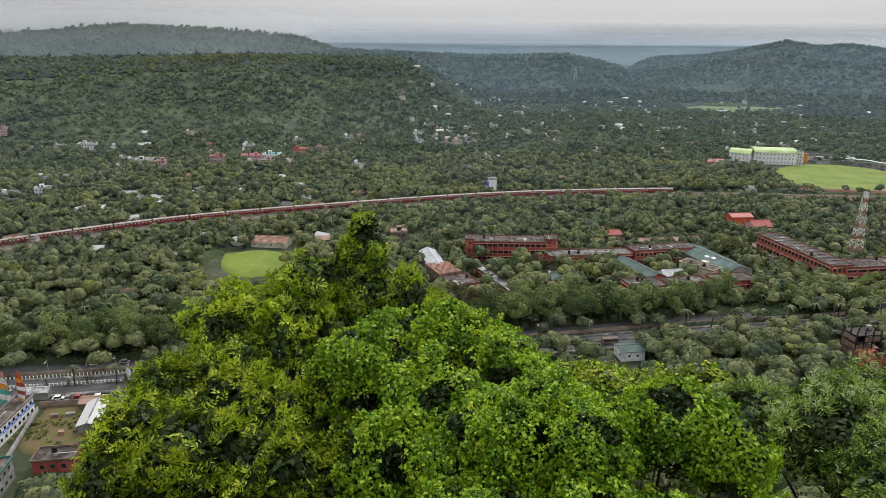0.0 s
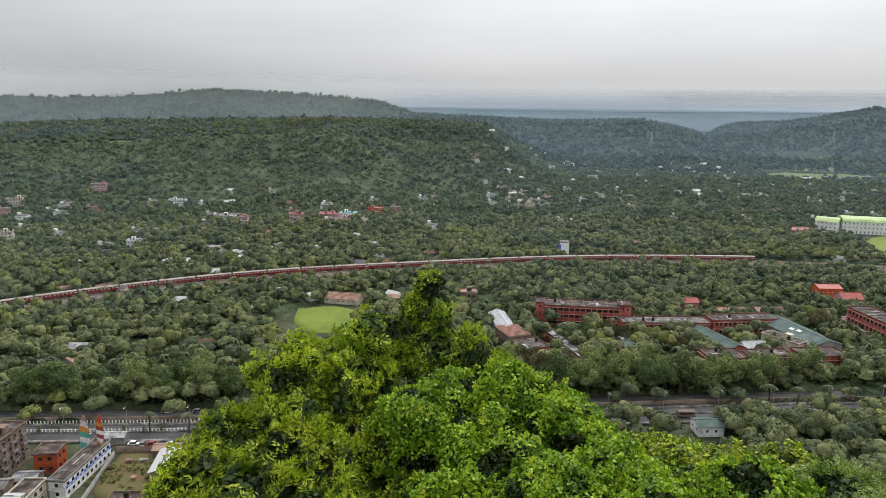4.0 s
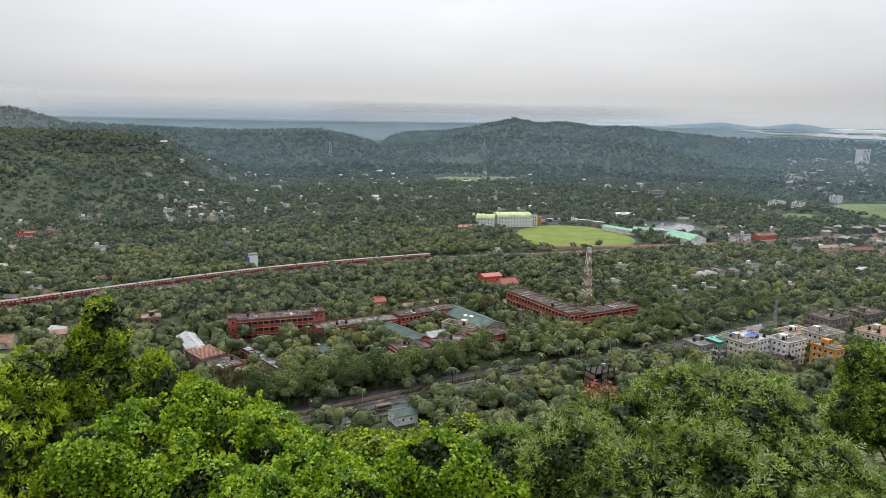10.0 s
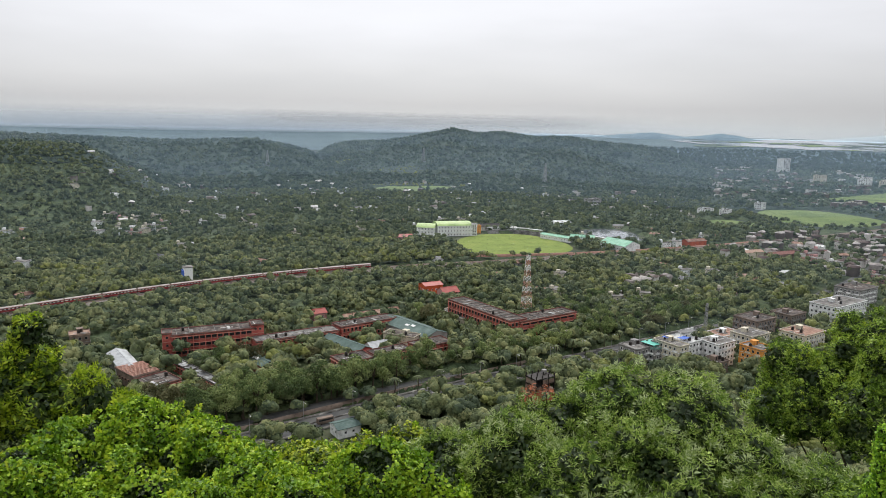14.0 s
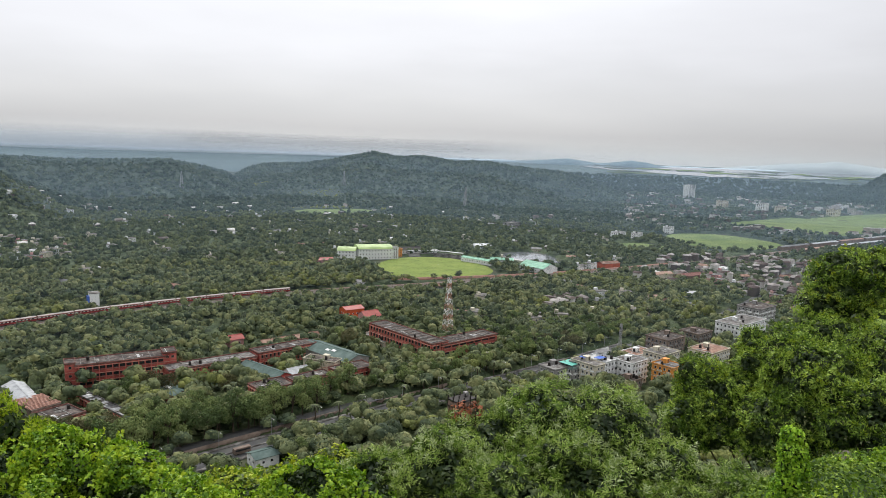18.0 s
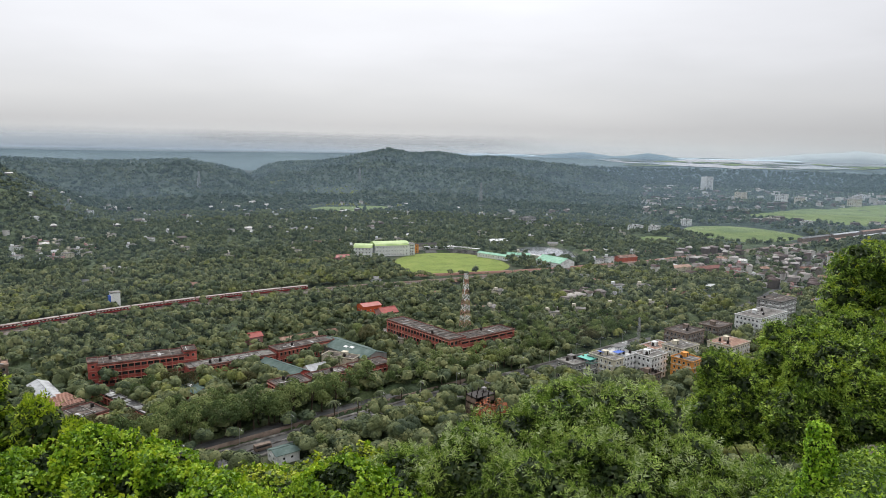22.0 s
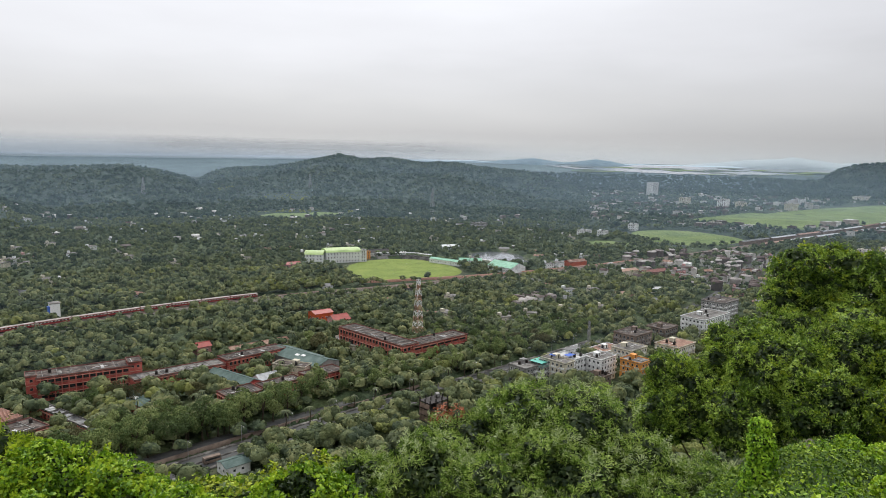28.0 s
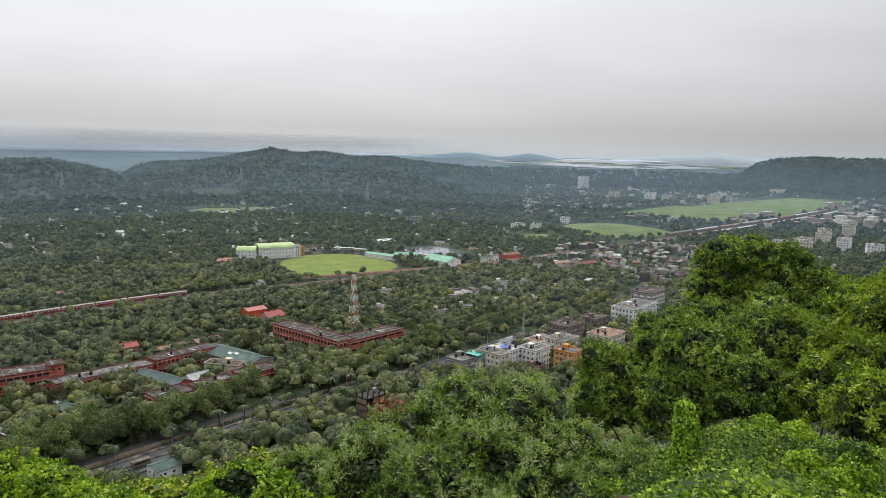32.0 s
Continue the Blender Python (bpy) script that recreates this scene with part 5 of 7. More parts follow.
for u in (-5.6, -1.9, 1.9, 5.6):
    for v in (-3.6, 0, 3.6):
        part("post", post, None, frame_t, "", pose(u, v, 0))
part("wall", boxes((-6.1, 0.5, -4.1, -3.8, 0, 3.0)), MAT["red"], frame_t, "red painted lower wall")
for s, (u0, u1) in enumerate(((-6.05, 6.05), (-6.05, 2.0), (-2.0, 5.9))):
    part("wall", boxes((u0, u1, -3.7, -3.4, s * 3.1 + 0.15, s * 3.1 + 2.1)), MAT["brick_brown"], frame_t, "bare brown brick infill wall")
    part("wall", boxes((u0, u1, 3.3, 3.6, s * 3.1 + 0.15, s * 3.1 + 2.9)), MAT["brown"], frame_t, "bare brown brick infill wall")
    part("wall", boxes((-6.0, -5.7, -3.4, 3.3, s * 3.1 + 0.15, s * 3.1 + 2.4)), MAT["brick_brown"], frame_t, "bare brown brick infill wall")
part("water_tank", boxes((2.8, 4.8, 0.8, 2.6, 9.5, 11.2)), MAT["grey"], frame_t, "grey roof tank")
keep_clear(101, 299, 10, 10, 24)


# street lamps, railings, vehicles
def street_lamp(x, y, turn):
    t = thing("street_lamp", x, y, gz(x, y) + 0.3, turn, "grey metal street lamp by the road", "street lamp", "lamps along the road")
    bm = bmesh.new()
    bmesh.ops.create_cone(bm, segments=8, radius1=0.12, radius2=0.07, depth=8, cap_ends=True, matrix=Matrix.Translation((0, 0, 4)))
    part("pole", bm, MAT["pole"], t)
    part("arm", boxes((-0.05, 0.05, -1.8, 0.0, 7.85, 7.95)), MAT["pole"], t)
    part("lamp_head", boxes((-0.15, 0.15, -2.3, -1.6, 7.7, 7.86)), MAT["white"], t)


for p in ROAD[4::4]:
    street_lamp(p[0] - 0.42 * 6.4, p[1] + 0.9 * 6.4, 25)

rail_t = thing("road_railing", 0, 0, 0, 0, "pale metal railing along the road divider", "railing", kind="structure")
picket = as_mesh("picket", boxes((-0.17, 0.17, -0.1, 0.1, 0, 1.2)), MAT["stand_white"])
for k in range(76):
    f = -238 + k * 1.25
    c = np.interp(f, ROAD[:, 0], ROAD[:, 1])
    for off in (0.0, 7.4):
        part("picket", picket, None, rail_t, "", pose(f - 0.42 * off, c + 0.9 * off, 0.75 if off < 1 else 0.55, 0, 0, 24))
    if k % 4 == 0:
        part("top_rail", boxes((-2.6, 2.6, -0.05, 0.05, 0.0, 0.12)), MAT["stand_white"], rail_t, "", pose(f + 2.5, c + 1.15, 1.6, 0, 0, 24))


def vehicle(kind, x, y, turn, color, label):
    t = thing(kind, x, y, gz(x, y) + 0.4, turn, label, kind, "vehicles on the road")
    L, Wd, hb, hc = {"car": (2.0, 0.85, 0.85, 1.45), "truck": (3.6, 1.15, 1.2, 2.7), "bus": (5.2, 1.25, 1.1, 3.0)}[kind]
    bm = bmesh.new()
    box(bm, -L, L, -Wd, Wd, 0.3, hb)
    bmesh.ops.bevel(bm, geom=bm.edges[:], offset=0.1, segments=2, affect="EDGES")
    part("body", bm, MAT[color], t)
    bm = bmesh.new()
    x0, x1 = (-0.7 * L, 0.55 * L) if kind == "car" else (-L, 0.95 * L)
    v0 = [bm.verts.new(q) for q in ((x0, -Wd, hb), (x1, -Wd, hb), (x1, Wd, hb), (x0, Wd, hb))]
    ins = 0.35 if kind == "car" else 0.05
    v1 = [bm.verts.new(q) for q in ((x0 + ins, -Wd + 0.12, hc), (x1 - ins, -Wd + 0.12, hc), (x1 - ins, Wd - 0.12, hc), (x0 + ins, Wd - 0.12, hc))]
    for k in range(4):
        bm.faces.new((v0[k], v0[(k + 1) % 4], v1[(k + 1) % 4], v1[k]))
    bm.faces.new(v1)
    part("cabin", bm, MAT["glass" if kind == "car" else color], t)
    if kind == "car":
        part("roof", boxes((x0 + 0.3, x1 - 0.3, -Wd + 0.1, Wd - 0.1, hc, hc + 0.06)), MAT[color], t)
    else:
        for s in (-1, 1):
            part("window", boxes((-L * 0.9, L * 0.85, s * (Wd - 0.04) - 0.03, s * (Wd - 0.04) + 0.03, hc * 0.55, hc * 0.82)), MAT["glass"], t)
    for sx in (-0.62, 0.62):
        for sy in (-1, 1):
            bm = bmesh.new()
            bmesh.ops.create_cone(bm, segments=12, radius1=0.33, radius2=0.33, depth=0.22, cap_ends=True, matrix=pose(sx * L, sy * (Wd - 0.08), 0.33, 90))
            part("wheel", bm, MAT["black"], t)


for k, (kind, s, lane, color, lab) in enumerate((
    ("car", 70, -2.2, "white", "white car on the road"), ("car", 82, 2.4, "white", "white car driving on the road"), ("truck", 77, -2.6, "brown", "small brown truck on the road"),
    ("car", 62, 2.4, "red_roof", "red car on the road"), ("bus", 66, -2.4, "blue", "blue and white bus on the road"), ("car", 90, -2.2, "grey", "grey car on the road"),
    ("car", 33, 2.3, "white", "white car near the junction"), ("car", 38, -2.3, "grey", "grey car near the junction"), ("truck", 29, 2.5, "tin", "pale delivery truck near the junction"))):
    p = ROAD[s]
    vehicle(kind, p[0] - 0.42 * lane, p[1] + 0.9 * lane, 24 if lane < 0 else 204, color, lab)
for k in range(8):
    p = SERVICE[14 + k * 2]
    vehicle("car", p[0], p[1] + 0.3, 24, ("white", "grey", "black", "white", "grey", "red_roof", "white", "black")[k], "parked car under the trees on the service road")


# banners and billboard
def banner(x, y, z0, h, w, turn, cols, label):
    """A feather flag: a pole bent at the top with a tapering cloth in bands."""
    t = thing("banner", x, y, z0, turn, label, "banner")
    bm = bmesh.new()
    bend = lambda f: 0.12 * w * f + 0.75 * w * max(0.0, f - 0.6) ** 2 * 4
    for k in range(8):
        limb(bm, (bend(k / 8), 0, h * k / 8 - (1.0 if k == 0 else 0.0)), (bend((k + 1) / 8), 0, h * (k + 1) / 8), 0.08, 0.06, 5)
    part("pole", bm, MAT["pole"], t)
    n = len(cols)
    for k, c in enumerate(cols):
        bm = bmesh.new()
        rows_ = []
        for q in range(4):
            f = (k + q / 3) / n
            wide = w * (0.25 + 0.75 * math.sin(math.pi * min(1.0, 0.12 + 0.8 * f)) ** 0.8) * (1.0 - max(0.0, f - 0.8) * 3)
            rows_.append([bm.verts.new((bend(f) + 0.06 + wide * u, 0.3 * math.sin(f * 9 + u * 4) * u + e, h * f - 0.35 * wide * u)) for u in (0, 0.35, 0.7, 1.0) for e in (0.0, 0.03)])
        for a, b in zip(rows_, rows_[1:]):
            for u in range(3):
                bm.faces.new((a[2 * u], a[2 * u + 2], b[2 * u + 2], b[2 * u]))
                bm.faces.new((b[2 * u + 1], b[2 * u + 3], a[2 * u + 3], a[2 * u + 1]))
        part("cloth_band", bm, MAT[c], t)


banner(-191.2, 163.2, 6.2, 11.5, 2.6, 20, ("yellow", "white", "red_roof", "white", "red_roof", "yellow", "orange", "orange"), "tall orange and white feather flag on a roof")
banner(-197.5, 161.5, 1.0, 16.0, 3.4, 25, ("pole", "pole", "teal", "white", "teal", "yellow", "white", "red_trim"), "tall green and white feather flag by the road")
banner(-176, 196.6, 0.5, 6.0, 1.6, 20, ("white", "white", "cream"), "white roadside flag on a pole")
bb = thing("billboard", 214, 364, gz(214, 364), 24, "pale blank billboard on two posts", "billboard")
part("board", boxes((-4, 4, -0.15, 0.15, 6, 10)), MAT["white"], bb)
for u in (-2.5, 2.5):
    part("post", boxes((u - 0.15, u + 0.15, -0.15, 0.15, -0.5, 6)), MAT["pole"], bb)
lattice("telecom_pole", 231, 375, 22, 0.9, 0.5, "slender grey telecom pole near the town", 8, ("pole",), 0.14)

# station platforms and blocks on the far right
for k in range(9):
    s = 1500 + k * 95
    for off in (16.0, -14.0):
        x, y, a = on_track(s, off)
        t = shed("platform_roof", x, y, 84, 7.5, a, 5.0, 1.0, ("rust", "tin", "pale_tin")[(k + (off > 0)) % 3], "brown", "long weathered station platform roof", "station roof", group="platform roofs", clear=3)
for x, y, w, d, n, wall, lab in (
    (800, 652, 40, 16, 4, "cream", "beige four-storey housing block"), (838, 640, 36, 16, 4, "cream", "pale beige four-storey housing block"), (868, 668, 44, 16, 4, "cream", "long beige four-storey housing block"),
    (905, 632, 30, 16, 5, "white", "white five-storey housing block"), (940, 690, 36, 18, 5, "cream", "weathered beige five-storey housing block"), (985, 722, 40, 18, 5, "cream", "cream five-storey housing block"),
    (900, 585, 34, 20, 4, "white", "white block with grey base"), (1060, 735, 36, 18, 6, "cream", "tall cream housing block"),
    (575, 962, 22, 14, 3, "white", "white three-storey house at the meadow"), (600, 948, 20, 12, 3, "white", "white house at the meadow edge"), (448, 1098, 26, 16, 3, "grey", "grey building with open frame among trees"),
    (720, 1040, 22, 14, 3, "white", "white building by the meadow"), (905, 1050, 30, 18, 3, "cream", "pale building by the meadow"), (955, 1020, 40, 16, 2, "white", "long low white building by the meadow"),
    (1300, 1480, 46, 24, 7, "white", "tall white town building"), (1350, 1470, 50, 24, 5, "cream", "pale cream town building"), (1450, 1400, 40, 22, 5, "cream", "cream town building in the distance"), (1640, 1560, 60, 26, 5, "white", "white town building in the distance"), (2080, 1720, 110, 30, 5, "cream", "long pale town building in the distance"), (1240, 1560, 30, 20, 7, "cream", "tall cream tower block in the distance"),
):
    flat_block("town_block", x, y, w, d, 24 + (x % 7) * 3, n, 3.4, wall, "FL", lab, "building", roof="concrete", trim="white", pitch=5.0 if x > 1100 else 3.6, size=(2.4, 1.8) if x > 1100 else (1.6, 1.6), clear=4.0)
flat_block("far_tower_block", 1440, 1982, 36, 22, 20, 14, 3.4, "white", "F", "tall pale tower block far across the plain", roof="concrete", trim="grey", pitch=6, size=(3, 2), clear=4)

# roof covers on the town blocks and low sheds near the junction
for x, y, z, w, d, turn, mat, lab in ((184, 334, 13.9, 5, 4, 24, "blue", "blue tarpaulin stretched over a roof"), (192, 331, 13.9, 6, 4, 24, "blue", "faded blue tarpaulin on a flat roof"), (176, 335, 10.6, 9, 9, 24, "teal", "bright teal sheet cover above a roof"), (197, 338, 15.4, 10, 5, 24, "tin", "pale sheet cover above a roof")):
    t = thing("roof_cover", x, y, gz(x, y) + z, turn, lab, "roof cover")
    part("sheet", boxes((-w / 2, w / 2, -d / 2, d / 2, 1.2, 1.28)), MAT[mat], t)
    for u in (-w / 2 + 0.2, w / 2 - 0.2):
        for v in (-d / 2 + 0.2, d / 2 - 0.2):
            part("post", boxes((u - 0.05, u + 0.05, v - 0.05, v + 0.05, -0.4, 1.2)), MAT["pole"], t)
for x, y, w, d, h, roofm, wall, lab in (
    (-180, 116, 10, 7, 5.0, "rust", "grey", "grey shed with rusted roof"), (-192, 118, 9, 8, 6.0, "tin", "cream", "cream house with pale tin roof"),
    (-200, 133, 7, 6, 6.0, "concrete", "brown", "brown plastered house with grey roof"), (-197, 141, 7, 6, 5.0, "tin", "brown", "low brown shed with tin roof"),
    (-172, 176, 9, 5, 3.0, "rust", "brown", "low brown shed by the yard wall"), (-160, 180, 8, 5, 3.0, "tin", "grey", "small tin-roofed roadside stall"), (-150, 186, 8, 5, 3.0, "tin", "brown", "small brown roadside stall"), (-196, 176, 7, 4, 3.0, "tin", "grey", "grey roadside stall with tin roof")):
    shed("town_shed", x, y, w, d, 24, h, 1.0, roofm, wall, lab, "shed", faces="F" if h > 4 else "", clear=0.5, group="sheds near the junction")
yw = spline(((-190, 170), (-176, 176), (-160, 182)), 2.0)
ribbon("yard_wall", yw, (0.15, 0.15, -0.15, -0.15), (0.0, 2.4, 2.4, 0.0), MAT["brown"], "brown plastered yard wall", "wall")
yw2 = spline(((-189, 168), (-182, 155), (-174, 140)), 2.0)
ribbon("yard_wall", yw2, (0.15, 0.15, -0.15, -0.15), (0.0, 2.0, 2.0, 0.0), MAT["grey"], "grey plastered yard wall", "wall")
for k in range(5):
    p = (-188 + k * 3.2, 176 + k * 1.2)
    vehicle("car", p[0], p[1], 24 + 90 * (k % 2), ("white", "grey", "red_roof", "black", "white")[k], "parked car at the yard gate by the road")
# the blue band of the long white block
band = thing("shop_sign_band", -188 + 2.7 * math.cos(radians(17.5)), 153.5 + 2.7 * math.sin(radians(17.5)), 3.4, 17.5, "long blue sign band on the white wall", "sign")
part("panel", boxes((0.16, 0.26, -13.2, 13.2, 0.0, 0.9)), MAT["blue"], band)
bar = as_mesh("letter_bar", boxes((0.26, 0.30, -0.9, 0.9, 0.3, 0.6)), MAT["white"])
for k in range(10):
    part("letter_bar", bar, None, band, "", pose(0, -11.5 + 2.5 * k, 0))

# ---- trees ----
def leaf_quads(pos, nrm, size, aspect, r, curl=0.15):
    """One kite-shaped leaf at each position, its face along nrm; size is its length."""
    n = len(pos)
    t = r.normal(size=(n, 3))
    t -= nrm * (t * nrm).sum(1, keepdims=True)
    t /= np.linalg.norm(t, axis=1, keepdims=True) + 1e-9
    b = np.cross(nrm, t)
    s = np.asarray(size).reshape(-1, 1) * np.ones((n, 1))
    v = np.stack([pos - t * s * 0.5, pos + b * s * aspect * 0.5 + nrm * s * curl, pos + t * s * 0.5 - nrm * s * curl * 0.6, pos - b * s * aspect * 0.5 + nrm * s * curl], 1).reshape(-1, 3)
    return v, np.arange(n * 4).reshape(-1, 4)


def unit(v):
    return v / (np.linalg.norm(v, axis=-1, keepdims=True) + 1e-9)


def mound_tree(r, lobes, seg, rows, clumps, size, spread, height):
    """A crown of overlapping leafy lobes with an uneven skin and loose clumps of leaves on it."""
    cen = unit(r.normal(size=(lobes, 3))) * spread * 0.55
    cen[:, 2] = np.abs(cen[:, 2]) * 0.75
    cen[0] = (0, 0, spread * 0.28)
    rad = spread * r.uniform(0.5, 0.7, lobes)
    vs, fs, off = [], [], 0
    polar = np.linspace(0.06, 1.85, rows + 1)
    for c, q in zip(cen, rad):
        turn = r.uniform(0, 6.28) + np.arange(seg) * 2 * math.pi / seg
        th, ph = np.meshgrid(polar, turn, indexing="ij")
        k = q * r.uniform(0.74, 1.18, th.shape)
        k[0] = q
        v = np.stack([np.sin(th) * np.cos(ph) * k, np.sin(th) * np.sin(ph) * k, np.cos(th) * k * 0.85], -1).reshape(-1, 3) + c
        i, j = np.meshgrid(np.arange(rows), np.arange(seg), indexing="ij")
        f = np.stack([i * seg + j, (i + 1) * seg + j, (i + 1) * seg + (j + 1) % seg, i * seg + (j + 1) % seg], -1).reshape(-1, 4)
        vs.append(v), fs.append(f + off)
        off += len(v)
    if clumps:
        k = r.integers(0, lobes, clumps)
        d = unit(r.normal(size=(clumps, 3)) + np.array((0, 0, 0.45)))
        pos = cen[k] + d * rad[k][:, None] * r.uniform(0.94, 1.14, (clumps, 1)) * np.array((1, 1, 0.85))
        v, f = leaf_quads(pos, unit(d + r.normal(size=d.shape) * 0.5), r.uniform(0.6, 1.3, clumps) * size, 0.9, r, 0.1)
        vs.append(v), fs.append(f + off)
    v = np.concatenate(vs)
    v[:, 2] += height
    return v, np.concatenate(fs)


def palm_template(r, fronds=9, seg_n=2, height=8.0, length=3.2, wide=0.5):
    vs, fs = [], []
    for k in range(fronds):
        a = 2 * math.pi * k / fronds + r.uniform(-0.3, 0.3)
        up = r.uniform(0.1, 0.7)
        prev = None
        for s in range(seg_n + 1):
            u = s / seg_n
            rad = length * u
            z = height + up * 1.6 * u - 2.2 * u * u
            c = np.array((math.cos(a) * rad, math.sin(a) * rad, z))
            side = np.array((-math.sin(a), math.cos(a), 0)) * wide * (1.0 - 0.6 * u)
            vs += [c - side, c + side]
            i = len(vs)
            if s:
                fs.append((i - 4, i - 3, i - 1, i - 2))
    i = len(vs)
    for q in ((-0.14, 0, 0), (0.14, 0, 0), (0.14, 0, height), (-0.14, 0, height), (0, -0.14, 0), (0, 0.14, 0), (0, 0.14, height), (0, -0.14, height)):
        vs.append(np.array(q))
    fs += [(i, i + 1, i + 2, i + 3), (i + 4, i + 5, i + 6, i + 7)]
    return np.array(vs), np.array(fs)


def forest(name, xs, ys, templates, scales, mat, label, seed):
    r = np.random.default_rng(seed)
    zs = ground_z(xs, ys)
    pick = r.integers(0, len(templates), len(xs))
    vs, fs, off = [], [], 0
    for k, (tv, tf) in enumerate(templates):
        sel = np.nonzero(pick == k)[0]
        if not len(sel):
            continue
        a = r.uniform(0, 2 * math.pi, len(sel))
        s = scales[sel]
        ca, sa = np.cos(a)[:, None], np.sin(a)[:, None]
        x = (tv[None, :, 0] * ca - tv[None, :, 1] * sa) * s[:, None] + xs[sel][:, None]
        y = (tv[None, :, 0] * sa + tv[None, :, 1] * ca) * s[:, None] + ys[sel][:, None]
        z = tv[None, :, 2] * (s * r.uniform(0.8, 1.2, len(sel)))[:, None] + zs[sel][:, None]
        vs.append(np.stack([x, y, z], -1).reshape(-1, 3))
        fs.append((tf[None] + (np.arange(len(sel)) * len(tv))[:, None, None] + off).reshape(-1, 4))
        off += len(sel) * len(tv)
    me = raw_mesh(name, np.concatenate(vs), np.concatenate(fs), mat, True)
    return tagged(new(name, me), label, "trees", kind="stuff")


def scatter(a0, a1, r0, r1, spacing, r):
    """Random points of about that spacing in a sector, off the cleared areas."""
    area = radians(a1 - a0) / 2 * (r1 * r1 - r0 * r0)
    n = int(area / spacing ** 2)
    a = np.radians(r.uniform(a0, a1, n))
    d = np.sqrt(r.uniform(r0 * r0, r1 * r1, n))
    x, y = np.sin(a) * d, np.cos(a) * d
    keep = ~is_clear(x, y)
    return x[keep], y[keep]


f_rng = np.random.default_rng(21)
close_t = [mound_tree(f_rng, 6, 6, 3, 70, 1.2, 3.5, 4.6) for _ in range(8)]
hero_t = [mound_tree(f_rng, 7, 6, 3, 170, 0.8, 3.6, 4.8) for _ in range(6)]
near_t = [mound_tree(f_rng, 4, 5, 2, 26, 1.55, 3.5, 4.4) for _ in range(8)]
mid_t = [mound_tree(f_rng, 2, 5, 2, 8, 2.2, 3.9, 4.2) for _ in range(8)]
far_t = [mound_tree(f_rng, 1, 6, 2, 2, 3.4, 6.2, 3.0) for _ in range(8)]
palm_t = [palm_template(f_rng, 10, 2, 8.2, 3.0, 0.3) for _ in range(5)]


def in_sight(x, y, top):
    """True where a tree of that height shows above the nearer ground."""
    aa, rr = np.radians(np.arange(-66, 67, 0.5)), np.arange(160, 4300, 20.0)
    ga, gr = np.meshgrid(aa, rr, indexing="ij")
    el = (ground_z((np.sin(ga) * gr).ravel(), (np.cos(ga) * gr).ravel()).reshape(ga.shape) + 3 - EYE_Z) / gr
    el = np.maximum.accumulate(el, 1)
    i = np.clip(((np.arctan2(x, y) - aa[0]) / radians(0.5) + 0.5).astype(int), 0, len(aa) - 1)
    r = np.hypot(x, y)
    j = np.clip(((r - 160) / 20).astype(int) - 1, 0, len(rr) - 1)
    return (ground_z(x, y) + top - EYE_Z) / r > el[i, j] - 0.002


def drop_town(x, y, share):
    """Thins the trees where the town stands."""
    a, d = np.degrees(np.arctan2(x, y)), np.hypot(x, y)
    town = (a > 29) & (((d > 1250) & (d < 2700)) | ((a > 36.5) & (a < 52) & (d > 600) & (d < 1050)))
    return ~town | (f_rng.uniform(size=len(x)) < share)


def mixed_forest(name, x, y, templates, scales, kinds, label, seed):
    """Several kinds of foliage in drifts, each kind one body."""
    pick = np.clip((fbm(x, y, 45, seed, 2) * 0.45 + 0.5) * 0.5 + f_rng.uniform(0, 1, len(x)) * 0.5, 0, 0.999)
    edge = 0.0
    for share, mat in kinds:
        k = (pick >= edge) & (pick < edge + share)
        edge += share
        forest(name, x[k], y[k], templates, scales[k], MAT[mat], label, seed)


x, y = scatter(-60, 62, 175, 740, 6.0, f_rng)
k = drop_town(x, y, 0.6)
x, y = x[k], y[k]
s = f_rng.uniform(0.62, 1.3, len(x)) * np.interp(np.hypot(x, y), (200, 480, 700), (1.15, 1.05, 1.0))
a, d = np.degrees(np.arctan2(x, y)), np.hypot(x, y)
k = (d < 290) & ((a < -32) | ((a > -8) & (a < 26)))
HERO = ((0.5, "wood_deep"), (0.5, "wood_mid"))
mixed_forest("slope_foot_trees", x[k], y[k], hero_t, s[k], HERO, "leafy trees at the foot of the slope", 19)
x, y, s = x[~k], y[~k], s[~k]
k = np.hypot(x, y) < 400
VALLEY = ((0.4, "wood_deep"), (0.36, "wood_mid"), (0.24, "wood_pale"))
mixed_forest("valley_trees", x[k], y[k], close_t, s[k], VALLEY, "mixed green trees filling the valley", 1)
mixed_forest("valley_trees", x[~k], y[~k], near_t, s[~k], VALLEY, "mixed green trees filling the valley", 6)
x, y = scatter(-60, 62, 300, 900, 17, f_rng)
forest("valley_palms", x, y, palm_t, f_rng.uniform(0.8, 1.3, len(x)), MAT["palm"], "slender palms among the trees", 2)
x, y = scatter(-60, 62, 740, 1300, 7.8, f_rng)
k = drop_town(x, y, 0.4) & in_sight(x, y, 12)
x, y = x[k], y[k]
a, d = np.degrees(np.arctan2(x, y)), np.hypot(x, y)
scrub = (a < -12) & (d > 860) & (fbm(x, y, 240, 17, 3) + 0.5 * np.exp(-((a + 25) / 6) ** 2) > 0.42)
s = f_rng.uniform(0.75, 1.3, len(x))
forest("hill_scrub", x[scrub], y[scrub], mid_t, s[scrub] * 0.85, MAT["wood_outer_pale"], "bright green scrub on the open hillside", 13)
